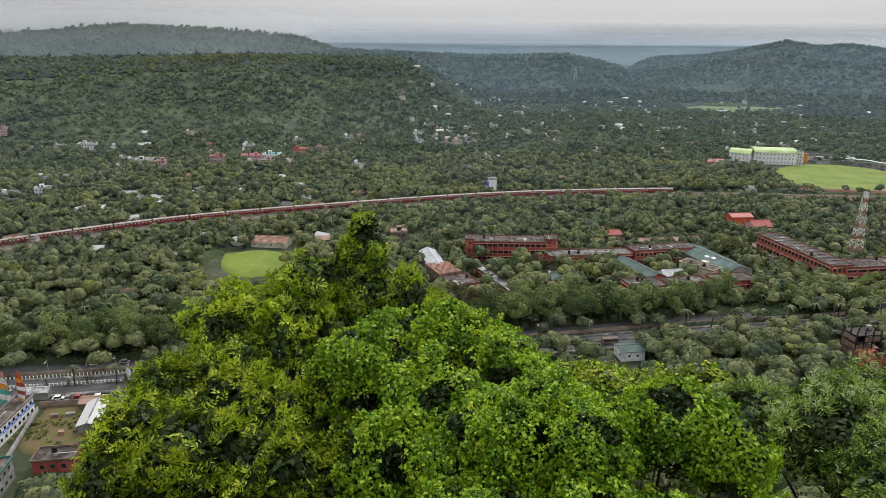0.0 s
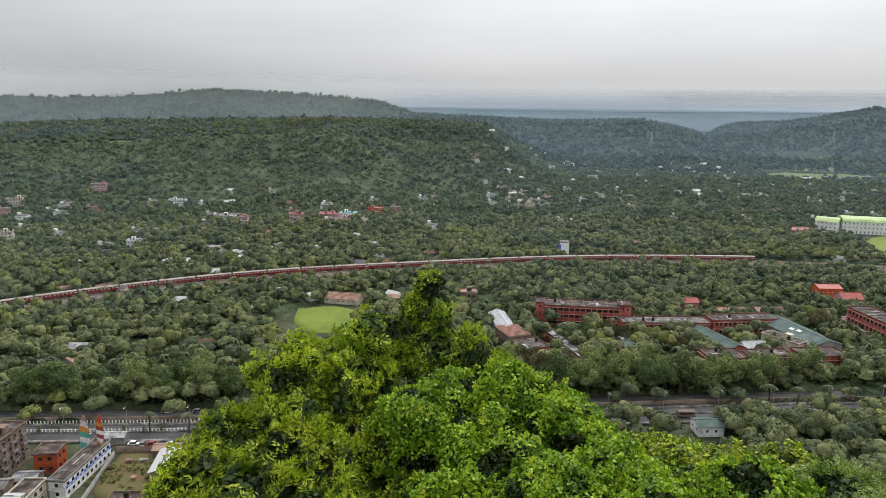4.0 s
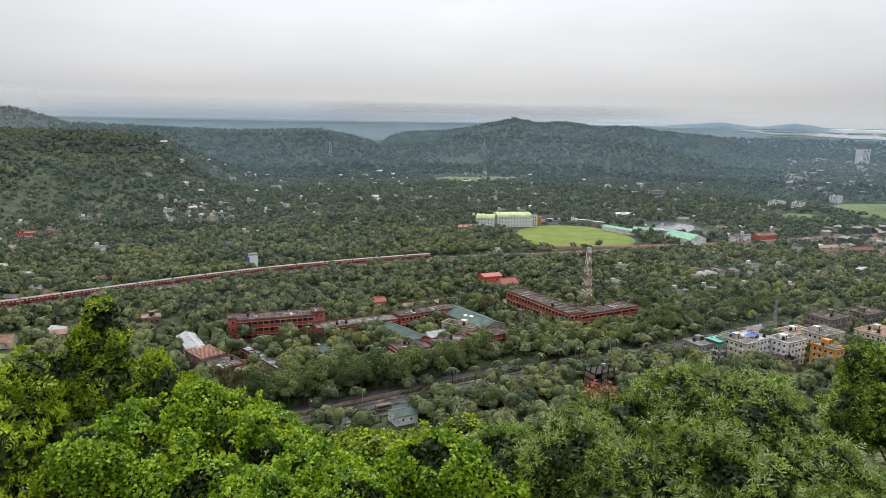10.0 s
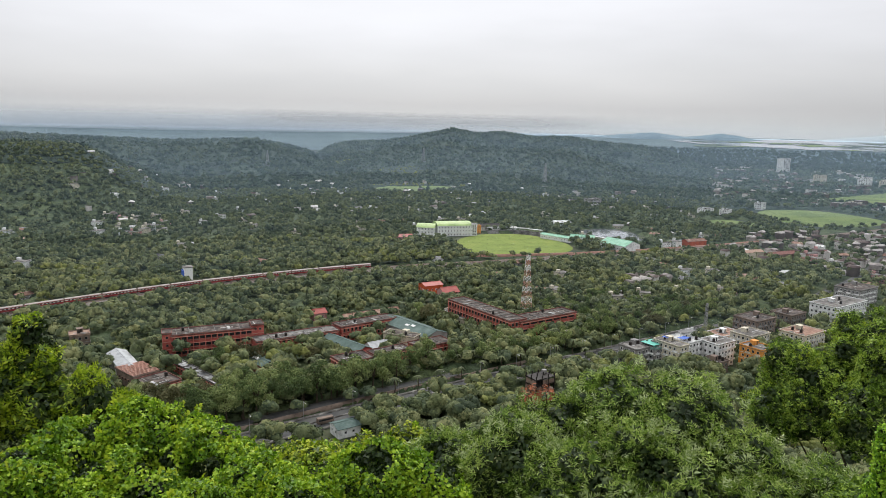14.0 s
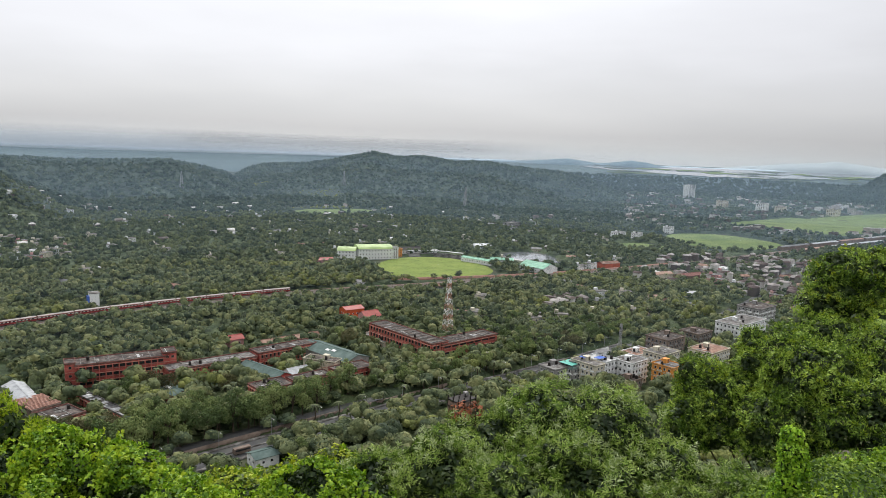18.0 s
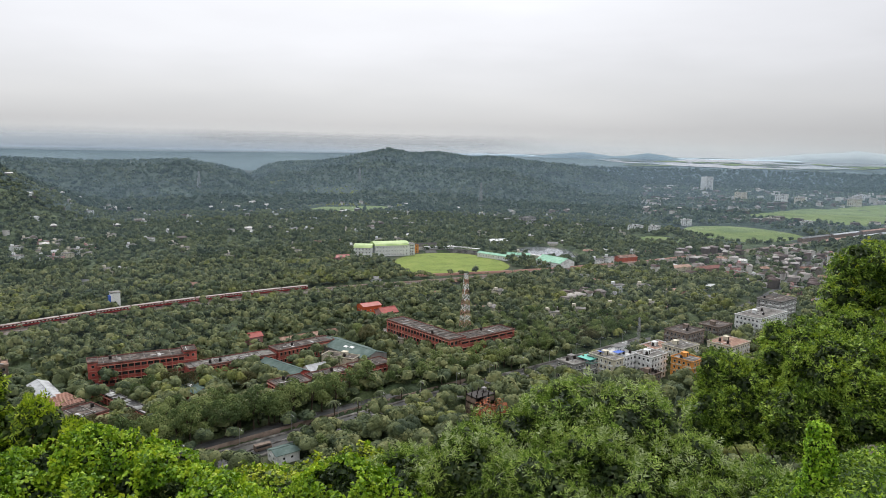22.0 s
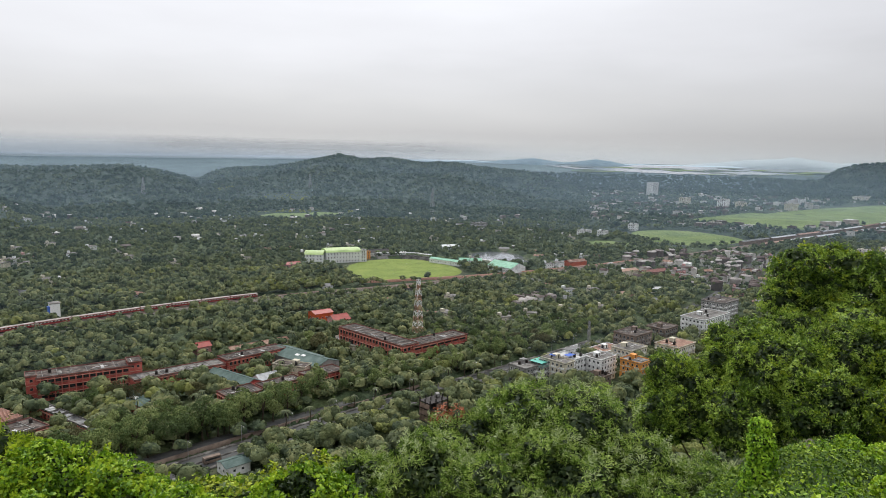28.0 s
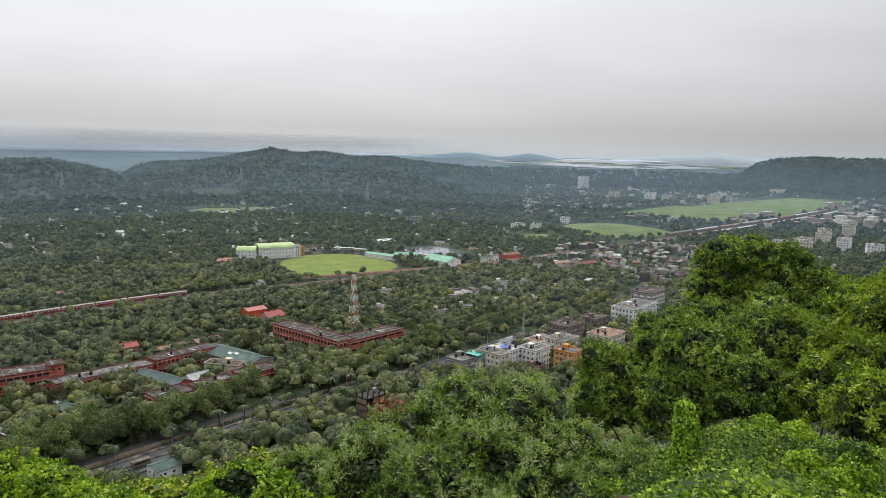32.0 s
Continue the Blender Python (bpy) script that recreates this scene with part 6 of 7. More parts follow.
mixed_forest("outer_trees", x[~scrub], y[~scrub], mid_t, s[~scrub], ((0.62, "wood_outer"), (0.38, "wood_outer_pale")), "mixed green trees of the outer valley", 3)
x, y = scatter(-60, 62, 1300, 2650, 11.5, f_rng)
k = drop_town(x, y, 0.8) & in_sight(x, y, 14)
k &= ~((np.degrees(np.arctan2(x, y)) > 43) & (np.hypot(x, y) > 1450) & (np.hypot(x, y) < 2300) & (f_rng.uniform(size=len(x)) < 0.6))
x, y = x[k], y[k]
a, d = np.degrees(np.arctan2(x, y)), np.hypot(x, y)
s = f_rng.uniform(0.6, 1.4, len(x))
scrub = (a > 1) & (a < 12) & (d > 1430) & (d < 1900) & (fbm(x, y, 190, 23, 2) + 0.5 * np.exp(-((a - 6) / 3) ** 2) > 0.5)
forest("hill_scrub", x[scrub], y[scrub], far_t, s[scrub] * 0.6, MAT["wood_pale"], "pale green scrub on the hill slope", 14)
x, y, s = x[~scrub], y[~scrub], s[~scrub]
# Hill and far woods take the foliage colours tinted for haze.
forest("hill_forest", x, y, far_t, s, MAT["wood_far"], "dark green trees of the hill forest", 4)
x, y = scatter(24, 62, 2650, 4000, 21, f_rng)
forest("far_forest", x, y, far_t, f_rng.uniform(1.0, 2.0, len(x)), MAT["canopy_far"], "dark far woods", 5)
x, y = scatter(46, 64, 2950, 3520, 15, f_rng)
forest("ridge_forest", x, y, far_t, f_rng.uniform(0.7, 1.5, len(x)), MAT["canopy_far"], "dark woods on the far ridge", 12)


def domes(x, y, cell, seed):
    """Rounded tree tops on a jittered grid: 0 between them, up to 1 on top."""
    u, v = x / cell, y / cell
    iu, iv = np.floor(u), np.floor(v)
    best = np.zeros(len(x))
    for du in (-1, 0, 1):
        for dv in (-1, 0, 1):
            a, b = iu + du, iv + dv
            cx, cy = a + 0.15 + 0.7 * hash01(a, b, seed), b + 0.15 + 0.7 * hash01(a, b, seed + 1)
            d2 = ((u - cx) ** 2 + (v - cy) ** 2) / (0.55 + 0.35 * hash01(a, b, seed + 2)) ** 2
            best = np.maximum(best, (0.45 + 0.55 * hash01(a, b, seed + 3)) * np.sqrt(np.maximum(0, 1 - d2)))
    return best


def canopy_sheet(name, r0, r1, step, turn, mat, label):
    """The closed canopy between the single trees: one lumpy sheet, coloured dark for gap shade."""
    rr = np.exp(np.arange(math.log(r0), math.log(r1), step))
    aa = np.radians(np.arange(-62, 64, turn))
    a, r = np.meshgrid(aa, rr)
    jit = np.random.default_rng(77).uniform(-0.3, 0.3, (2,) + a.shape)
    a, r = (a + jit[0] * radians(turn)).ravel(), (r * (1 + jit[1] * step)).ravel()
    x, y = np.sin(a) * r, np.cos(a) * r
    f1, f2 = smooth((r - 620) / 250), smooth((r - 1300) / 500)
    top = (1 - f1) * (0.2 + 2.2 * domes(x, y, 6.5, 1)) + f1 * (1 - f2) * (0.5 + 3.5 * domes(x, y, 9.5, 2)) + f2 * (0.5 + 5.0 * domes(x, y, 17.0, 3))
    top += 1.2 * fbm(x, y, 60, 31, 2)
    ad = np.degrees(a)
    town = (ad > 29) & (((r > 2650) & (r < 2700)) | ((ad > 36.5) & (ad < 52) & (r > 600) & (r < 1050)))
    top = np.where(town, top * 0.35 - 0.6, top)
    z = ground_z(x, y) + np.where(is_clear(x, y), -1.5, np.maximum(top, 0.2))
    nh_, nr_ = len(aa), len(rr)
    i, j = np.meshgrid(np.arange(nr_ - 1), np.arange(nh_ - 1), indexing="ij")
    fs = np.stack([i * nh_ + j, (i + 1) * nh_ + j, (i + 1) * nh_ + j + 1, i * nh_ + j + 1], -1).reshape(-1, 4)
    return tagged(new(name, raw_mesh(name, np.stack([x, y, z], 1), fs[:, ::-1], mat)), label, "trees", kind="stuff")


canopy_sheet("valley_canopy", 150, 1150, 0.0070, 0.38, MAT["canopy"], "closed green canopy of the valley")
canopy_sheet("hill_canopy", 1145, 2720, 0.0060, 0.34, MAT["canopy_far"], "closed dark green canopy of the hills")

# far town and its roofs, each one body of small blocks
def town(name, xs, ys, lo, hi, heights, mat, label, seed, gabled=0.0, roof=None):
    r = np.random.default_rng(seed)
    tv, tf = [], []
    for px, py in zip(xs, ys):
        w, d, h = r.uniform(lo, hi), r.uniform(lo, hi) * 0.8, r.choice(heights)
        a = r.choice((0.4, 0.4 + math.pi / 2)) + r.uniform(-0.25, 0.25)
        z = gz(px, py)
        i = len(tv)
        over = 0.0 if r.uniform() > gabled else 0.5
        for k, zz in enumerate((z - 1, z + h, z + h, z + h + (1.6 if over else 0.3))):
            o = over if k == 2 else (-0.6 * d if over and k == 3 else (0.3 if k > 1 else 0.0))
            ox = over if k == 2 or (k == 3 and over) else o
            for u, v in ((-w - ox, -d - o), (w + ox, -d - o), (w + ox, d + o), (-w - ox, d + o)):
                tv.append((px + u * math.cos(a) - v * math.sin(a), py + u * math.sin(a) + v * math.cos(a), zz))
        for b in (0, 8):
            for k in range(4):
                j = (k + 1) % 4
                tf.append((i + b + k, i + b + j, i + b + 4 + j, i + b + 4 + k))
        tf.append((i + 12, i + 13, i + 14, i + 15))
    me = raw_mesh(name, tv, tf, mat)
    if roof:
        me.materials.append(roof)
        me.polygons.foreach_set("material_index", np.tile(np.array((0, 0, 0, 0, 1, 1, 1, 1, 1), np.int32), len(xs)))
    return tagged(new(name, me), label, "town", kind="stuff")


MAT["town"] = material("mixed_town_walls", ((0.11, 0.09, 0.08), (0.24, 0.21, 0.19), (0.6, 0.57, 0.54)), 60, 0.8, island=1.1)
MAT["roofs"] = material("mixed_town_roofs", ((0.07, 0.045, 0.04), (0.13, 0.1, 0.088), (0.36, 0.33, 0.31)), 40, 0.75, island=1.0)
MAT["pale_town"] = material("pale_town_walls", ((0.34, 0.3, 0.27), (0.55, 0.52, 0.48), (0.74, 0.72, 0.69)), 60, 0.8, island=1.1)
t_rng = np.random.default_rng(33)
tx, ty = scatter(31, 60, 1350, 2600, 48, t_rng)
town("far_town_blocks", tx, ty, 4, 9, (5, 6, 8, 11), MAT["town"], "mixed pale and brown far town blocks", 8, 0.2, MAT["roofs"])
tx, ty = scatter(30, 52, 520, 1000, 12.5, t_rng)
ta, td = np.degrees(np.arctan2(tx, ty)), np.hypot(tx, ty)
along = np.interp(tx, TRACK[:, 0], TRACK[:, 1]) - ty  # how far this side of the railway
share = np.where((ta > 39.5) & (td > 690), 0.85, np.where((ta > 34) & (along < 95) & (along > -25), 0.7, np.where((along < 60) & (along > -10), 0.28, 0.0)))
k = t_rng.uniform(size=len(tx)) < share
town("town_roofs", tx[k], ty[k], 2.4, 5.2, (3.2, 3.6, 4.0, 6.2, 8.5), MAT["town"], "crowded town houses with brown and grey roofs", 9, 0.75, MAT["roofs"])
tx, ty = np.array((238, 246, 254, 262, 270, 278, 247, 258, 268)) + 2.0, np.array((500, 504, 508, 511, 514, 517, 518, 523, 527)) + 0.0
town("old_flats", tx, ty, 3.2, 4.6, (7.5, 8.5), MAT["pale_town"], "stained cream flats with brown roofs among trees", 14, 0.6, MAT["roofs"])
tx, ty = scatter(45, 58, 1480, 2250, 52, t_rng)
town("pale_town_blocks", tx, ty, 6, 13, (9, 11, 13, 17), MAT["pale_town"], "white and cream town blocks beyond the meadow", 11)
tx, ty = scatter(-20, 28, 900, 1500, 75, t_rng)
town("hamlet_roofs", tx, ty, 3, 5.5, (4, 5.5, 8), MAT["town"], "scattered pale roofs among far trees", 10, 0.5)


# ---- compound trees, each its own ----
def crown_mesh(name, lobes, per_m2, size, aspect, mat, r, up=0.3, shell=(0.72, 1.06), low=-0.5, curl=0.15, wild=0.55, tuft=0, holes=-9.0):
    """Leaves over the lobes (x, y, z, radius) of one crown; those deep inside a neighbour are left out."""
    L = np.array(lobes, float)
    vs, fs, off = [], [], 0
    for i, (x, y, z, rad) in enumerate(L):
        n = int(4 * math.pi * rad * rad * per_m2 / max(tuft, 1))
        d = unit(r.normal(size=(n, 3)))
        d = d[d[:, 2] > low]
        n = len(d)
        bump = 1 + 0.16 * np.sin(d[:, 0] * 5 + i) * np.sin(d[:, 1] * 6 + 2 * i) + 0.10 * np.sin(d[:, 2] * 11 + i) * np.sin(d[:, 0] * 13)
        q = r.uniform(0, 1, n) ** 0.55
        rr = rad * bump * (shell[0] + (shell[1] - shell[0]) * q)
        pos = np.array((x, y, z)) + d * rr[:, None]
        keep = np.ones(n, bool)
        for j, (a, b, c, s) in enumerate(L):
            if j != i:
                keep &= np.linalg.norm(pos - np.array((a, b, c)), axis=1) > s * 0.72
        gap = np.sin(pos[:, 0] * 6.1 + 1.3 * np.sin(pos[:, 2] * 4)) + np.sin(pos[:, 1] * 5.3 + pos[:, 2] * 2.2) + np.sin(pos[:, 2] * 7.2 + pos[:, 0] * 1.7)
        keep &= gap > holes
        pos, d = pos[keep], d[keep]
        if tuft:
            n = len(pos)
            axis = unit(d * 0.7 + np.array((0, 0, up)) + r.normal(size=d.shape) * 0.6)
            side = unit(np.cross(axis, d + r.normal(size=d.shape) * 0.5))
            lift = np.cross(side, axis)
            reach = size * r.uniform(1.6, 2.6, (n, 1))
            for q in range(tuft):
                u = (q // 2 + 0.7) / (tuft / 2 + 0.7)
                s = size * r.uniform(0.7, 1.2, (n, 1)) * (1.15 - 0.55 * u)
                flip = 1.0 if q % 2 else -1.0
                foot_ = pos + axis * reach * (u - 0.6) - np.array((0, 0, 1.0)) * reach * 0.3 * u * u
                way = unit(axis * (0.45 + 0.7 * u) + side * flip * (1.15 - u) - np.array((0, 0, 0.28)) + r.normal(size=d.shape) * 0.18)
                across = unit(np.cross(lift, way))
                v = np.stack([foot_, foot_ + way * s * 0.42 + across * s * aspect * 0.5 + lift * s * curl * 0.4, foot_ + way * s - lift * s * curl * 0.5, foot_ + way * s * 0.42 - across * s * aspect * 0.5 + lift * s * curl * 0.4], 1).reshape(-1, 3)
                vs.append(v)
                fs.append(np.arange(len(v)).reshape(-1, 4) + off)
                off += len(v)
            continue
        nrm = unit(d + np.array((0, 0, up)) + r.normal(size=d.shape) * wild)
        v, f = leaf_quads(pos, nrm, r.uniform(0.65, 1.25, len(pos)) * size, aspect, r, curl)
        vs.append(v)
        fs.append(f + off)
        off += len(v)
    return raw_mesh(name, np.concatenate(vs), np.concatenate(fs), mat)


c_rng = np.random.default_rng(5)


def make_tree(h, spread, kind, label):
    """A broad tree: tapered trunk, limbs and a crown of leaf clumps."""
    n = 10
    lobes = []
    for k in range(n):
        a = 2 * math.pi * k / n + c_rng.uniform(-0.4, 0.4)
        rr = spread * (c_rng.uniform(0.35, 0.65) if k else 0.05)
        lobes.append((math.cos(a) * rr, math.sin(a) * rr, h * c_rng.uniform(0.42, 0.85), spread * c_rng.uniform(0.27, 0.42)))
    t = thing("tree", 0, 0, -60, 0, label, "tree", "trees of the office compound")
    bm = bmesh.new()
    limb(bm, (0, 0, -0.6), (0, 0, h * 0.45), 0.35, 0.25)
    for x, y, z, rad in lobes:
        limb(bm, (0, 0, h * 0.42), (x * 0.8, y * 0.8, z), 0.18, 0.05, 5)
    part("trunk", bm, MAT["wood"], t)
    part("crown", crown_mesh("crown", lobes, 8.0, 0.56, 0.7, MAT[kind], c_rng, low=-0.35), None, t)
    return t


TREES = [make_tree(11, 5.2, "crown", "broad green tree with dense crown"), make_tree(13, 5.6, "crown", "tall green tree with layered crown"), make_tree(9, 4.2, "crown", "rounded dark green tree"), make_tree(12, 6.5, "crown_brown", "wide tree with brownish green crown"), make_tree(14, 4.4, "crown", "tall narrow green tree")]
tree_used = set()


def put_tree(k, x, y, s=1.0):
    m = pose(x, y, gz(x, y), 0, 0, c_rng.uniform(0, 360)) @ Matrix.Scale(s, 4)
    if k not in tree_used:
        tree_used.add(k)
        TREES[k].matrix_basis = m
        return TREES[k]
    o = copy_thing(TREES[k], pose(x, y, gz(x, y), 0, 0, c_rng.uniform(0, 360)))
    o.scale = (s, s, s)
    return o


# belt of trees between the road and the offices, rows along the road
AXV, AYV = math.cos(radians(25)), math.sin(radians(25))
count = 0
for row, (off, n, lo, hi) in enumerate(((20, 58, -245, 330), (27, 56, -245, 330), (35, 52, -220, 330), (45, 40, -110, 320), (53, 36, -75, 330), (62, 34, -60, 330), (71, 22, 60, 330), (80, 18, 130, 340), (92, 16, 140, 340))):
    for k in range(n):
        u = lo + (hi - lo) * (k + c_rng.uniform(-0.35, 0.35)) / n
        o = off + c_rng.uniform(-3.5, 3.5)
        x, y = -20 + AXV * u - AYV * o, 268 + AYV * u + AXV * o
        if is_clear(np.array([x]), np.array([y]))[0] or (25 < u < 112 and off > 37) or (115 < u < 215 and off > 48):
            continue
        low_row = 0.62 if (25 < u < 112 and off > 30) or (115 < u < 215 and off > 40) else 1.0
        put_tree(int(c_rng.choice((0, 0, 0, 1, 1, 1, 2, 3 if u > -60 else 2, 4, 4))), x, y, c_rng.uniform(0.95, 1.4) * low_row * (0.6 if off > 58 else 0.75 if off > 50 or u > 95 else 1.05))
        count += 1
for k in range(46):
    u, o = -245 + 7.0 * k + c_rng.uniform(-2, 2), 22.3 + c_rng.uniform(-0.6, 0.6)
    put_tree(int(c_rng.choice((0, 1, 1, 2, 4))), -20 + AXV * u - AYV * o, 268 + AYV * u + AXV * o, c_rng.uniform(1.15, 1.5))
for x, y, k, s in ((33, 274, 2, 1.0), (24, 268, 0, 0.8), (74, 306, 2, 0.6), (92, 300, 2, 0.5), (-52, 352, 0, 1.0), (-44, 358, 3, 1.05), (-46, 345, 2, 1.1), (-36, 352, 3, 1.0), (-58, 346, 0, 0.9), (66, 418, 3, 1.2), (74, 410, 3, 1.0), (62, 428, 0, 1.1), (-20, 362, 0, 0.9), (-30, 366, 2, 0.9), (-8, 352, 3, 0.9), (112, 372, 0, 0.8), (88, 402, 0, 0.8), (132, 384, 2, 0.7), (36, 386, 0, 0.6), (58, 376, 0, 0.7)):
    put_tree(k, x, y, s)

# slim clipped shrubs on the divider near the junction
shrub_me = crown_mesh("leaves", [(0, 0, 0.5 + 0.5 * k, 0.62 - 0.09 * k) for k in range(6)], 40, 0.25, 0.6, MAT["leaf_dark"], c_rng, low=-0.9)
for k, f in enumerate((-228, -221, -214, -199, -192, -186, -174, -168, -150, -143)):
    sh = thing("divider_shrub", f, float(np.interp(f, ROAD[:, 0], ROAD[:, 1])) + 0.1, 0.8, 40 * k, "slim dark green clipped shrub on the divider", "shrub", "shrubs on the divider")
    part("leaves", shrub_me, None, sh)
    sh.scale = (1, 1, 0.9 + 0.05 * (k % 4))

# weeds, heaps and crates in the yard by the junction
u = c_rng.uniform(0, 1, (2, 150))
x, y = -186 + 22 * u[0], 150 + 20 * u[1]
k = fbm(x, y, 6, 51, 2) > -0.1
forest("yard_weeds", x[k], y[k], close_t, c_rng.uniform(0.06, 0.2, k.sum()), MAT["wood_pale"], "rough weeds in the bare yard", 16)
for x, y, w, d, h, mat, lab in ((-180, 166, 2.4, 1.6, 1.1, "brick_brown", "heap of old brown bricks in the yard"), (-176, 168.5, 3.0, 1.4, 0.9, "grey", "stack of grey concrete slabs in the yard"), (-170, 158, 1.8, 1.8, 1.2, "rust", "rusty metal tank in the yard"), (-183, 160, 1.6, 1.2, 0.8, "wood", "pile of dark timber in the yard")):
    heap = thing("yard_heap", x, y, gz(x, y) + 0.3, 24 + x, lab, "heap")
    for q in range(4):
        part("layer", boxes((-w / 2 + 0.1 * (q % 2), w / 2 - 0.2 * (q % 3), -d / 2, d / 2 - 0.15 * (q % 2), h * q / 4, h * (q + 1) / 4)), MAT[mat], heap)

# undergrowth below the belt of trees
u, o = c_rng.uniform(-255, 330, 900), c_rng.uniform(21, 60, 900)
x, y = -20 + AXV * u - AYV * o, 268 + AYV * u + AXV * o
k = ~is_clear(x, y) & ((o < 40) | (u < 20))
forest("belt_undergrowth", x[k], y[k], near_t, c_rng.uniform(0.35, 0.62, k.sum()), MAT["crown"], "dense green undergrowth below the belt of trees", 7)

# roadside palms, each its own
pv, pf = palm_template(c_rng, 13, 4, 7.0, 3.0, 0.35)
palm_me = raw_mesh("fronds", pv[:-8], pf[:-2], MAT["palm"])


def put_palm(x, y, s):
    t = thing("palm_tree", x, y, gz(x, y), c_rng.uniform(0, 360), "palm with drooping green fronds by the road", "palm", "roadside palms")
    part("crown", palm_me, None, t)
    bm = bmesh.new()
    limb(bm, (0, 0, -0.5), (0.15, 0.1, 7.0), 0.26, 0.16)
    part("trunk", bm, MAT["wood"], t)
    t.scale = (s, s, s)


for k in range(15):
    u = 62 + 13.0 * k
    put_palm(-20 + AXV * u - AYV * 10.5, 268 + AYV * u + AXV * 10.5 + c_rng.uniform(-1, 1), c_rng.uniform(1.0, 1.4))
for x, y in ((46, 282), (50, 285), (44, 279), (-176, 191), (-190, 186), (-168, 196)):
    put_palm(x, y, 1.2)


# ---- foreground growth on the viewpoint's slope ----
def bush(name, lobes, per_m2, size, aspect, kind, label, category="bush", curl=0.15, low=-0.6, wild=0.55, up=0.35, deep=True, foot=None, tuft=0, sub=4, tips=None):
    x = sum(l[0] for l in lobes) / len(lobes) if foot is None else foot[0]
    y = sum(l[1] for l in lobes) / len(lobes) if foot is None else foot[1]
    z = gz(x, y)
    t = thing(name, x, y, z, 0, label, category)
    loc = [(l[0] - x, l[1] - y, l[2] - z, l[3]) for l in lobes]
    for a, b, c, s in loc[:]:
        for k in range(sub):
            dv = unit(c_rng.normal(size=3) + np.array((0, 0, 0.5)))
            q = s * c_rng.uniform(0.22, 0.42)
            loc.append((a + dv[0] * s * 0.85, b + dv[1] * s * 0.85, c + dv[2] * s * 0.72, q))
    part("leaves", crown_mesh("leaves", loc, per_m2, size, aspect, MAT[kind], c_rng, up, (0.78, 1.08), low, curl, wild, tuft, -1.0), None, t)
    # inner shell of leaves in the shade-dark colour, seen through the holes
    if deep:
        part("inner_leaves", crown_mesh("inner_leaves", loc, per_m2 * 0.28, size * 1.35, 0.6, MAT["leaf_inner"], c_rng, up, (0.6, 0.85), -0.9, curl, wild), None, t, "inner leaves coloured dark for shade")
    if tips:
        part("new_growth", crown_mesh("new_growth", loc, per_m2 * tips[1], size * tips[2], aspect * 0.9, MAT[tips[0]], c_rng, 0.9, (0.98, 1.14), 0.1, curl, wild, 8, tips[3] if len(tips) > 3 else 0.4), None, t, "paler young shoots at the tips")
    for a, b, c, s in loc[:len(lobes)]:
        bm = bmesh.new()
        limb(bm, (a * 0.3, b * 0.3, gz(x + a * 0.3, y + b * 0.3) - z - 0.3), (a, b, c), 0.06 if s > 0.5 else 0.02, 0.015, 5)
        part("stem", bm, MAT["wood"], t)
    return t


bush("creeper_tree", ((-5.8, 14.0, 120.89, 0.31), (-5.8, 14.0, 120.3, 0.5), (-5.9, 13.9, 119.4, 0.85), (-6.7, 13.0, 119.68, 0.71), (-7.3, 12.7, 119.1, 0.65), (-7.9, 11.8, 119.08, 0.9), (-6.6, 12.0, 118.75, 0.94), (-4.8, 13.9, 119.38, 0.65), (-4.3, 14.0, 118.98, 0.55), (-7.3, 10.9, 118.45, 0.92)), 560, 0.115, 0.42, "leaf_tree", "tall slender tree wrapped in green creepers", "tree", tuft=8, sub=6, tips=("leaf_young", 1.2, 1.0, 0.2))
bush("creeper_mound", ((-4.4, 11.9, 118.88, 0.9), (-3.4, 12.2, 119.08, 0.84), (-2.3, 11.9, 118.81, 0.86), (-1.7, 11.5, 118.64, 0.75), (-4.7, 10.7, 118.95, 0.84), (-3.2, 10.7, 118.48, 1.09), (-1.9, 9.9, 118.54, 0.93), (-3.6, 9.5, 118.08, 0.95), (-0.9, 9.6, 118.52, 0.73), (-2.2, 8.9, 118.38, 0.87)), 900, 0.08, 0.75, "leaf_lime", "bright green creeper covering shrubs on the slope", sub=7, curl=0.22, wild=0.8, tips=("leaf_young", 0.35, 0.9))
bush("leafy_shrub", ((-8.4, 10.2, 118.2, 0.84), (-6.8, 10.1, 118.1, 1.0), (-5.7, 10.2, 118.1, 0.87), (-8.1, 9.1, 118.0, 0.91), (-6.9, 8.8, 117.9, 1.04), (-5.5, 9.1, 117.8, 1.01), (-8.3, 8.3, 117.7, 0.59), (-4.5, 9.7, 117.8, 0.83)), 560, 0.115, 0.38, "leaf_yellow", "yellow-green leafy shrub on the slope", tuft=8, sub=6, tips=("leaf_young", 0.8, 1.0))
bush("dense_shrub", ((-1.4, 22.1, 112.99, 1.09), (0.2, 21.1, 113.35, 1.22), (1.5, 20.0, 113.99, 1.16), (-0.6, 19.1, 114.5, 1.12), (0.9, 18.1, 114.78, 1.22), (2.5, 18.9, 114.91, 1.1)), 260, 0.15, 0.7, "leaf_yellow", "dense yellowish green tree tops below", tips=("leaf_lime", 0.15, 1.0))
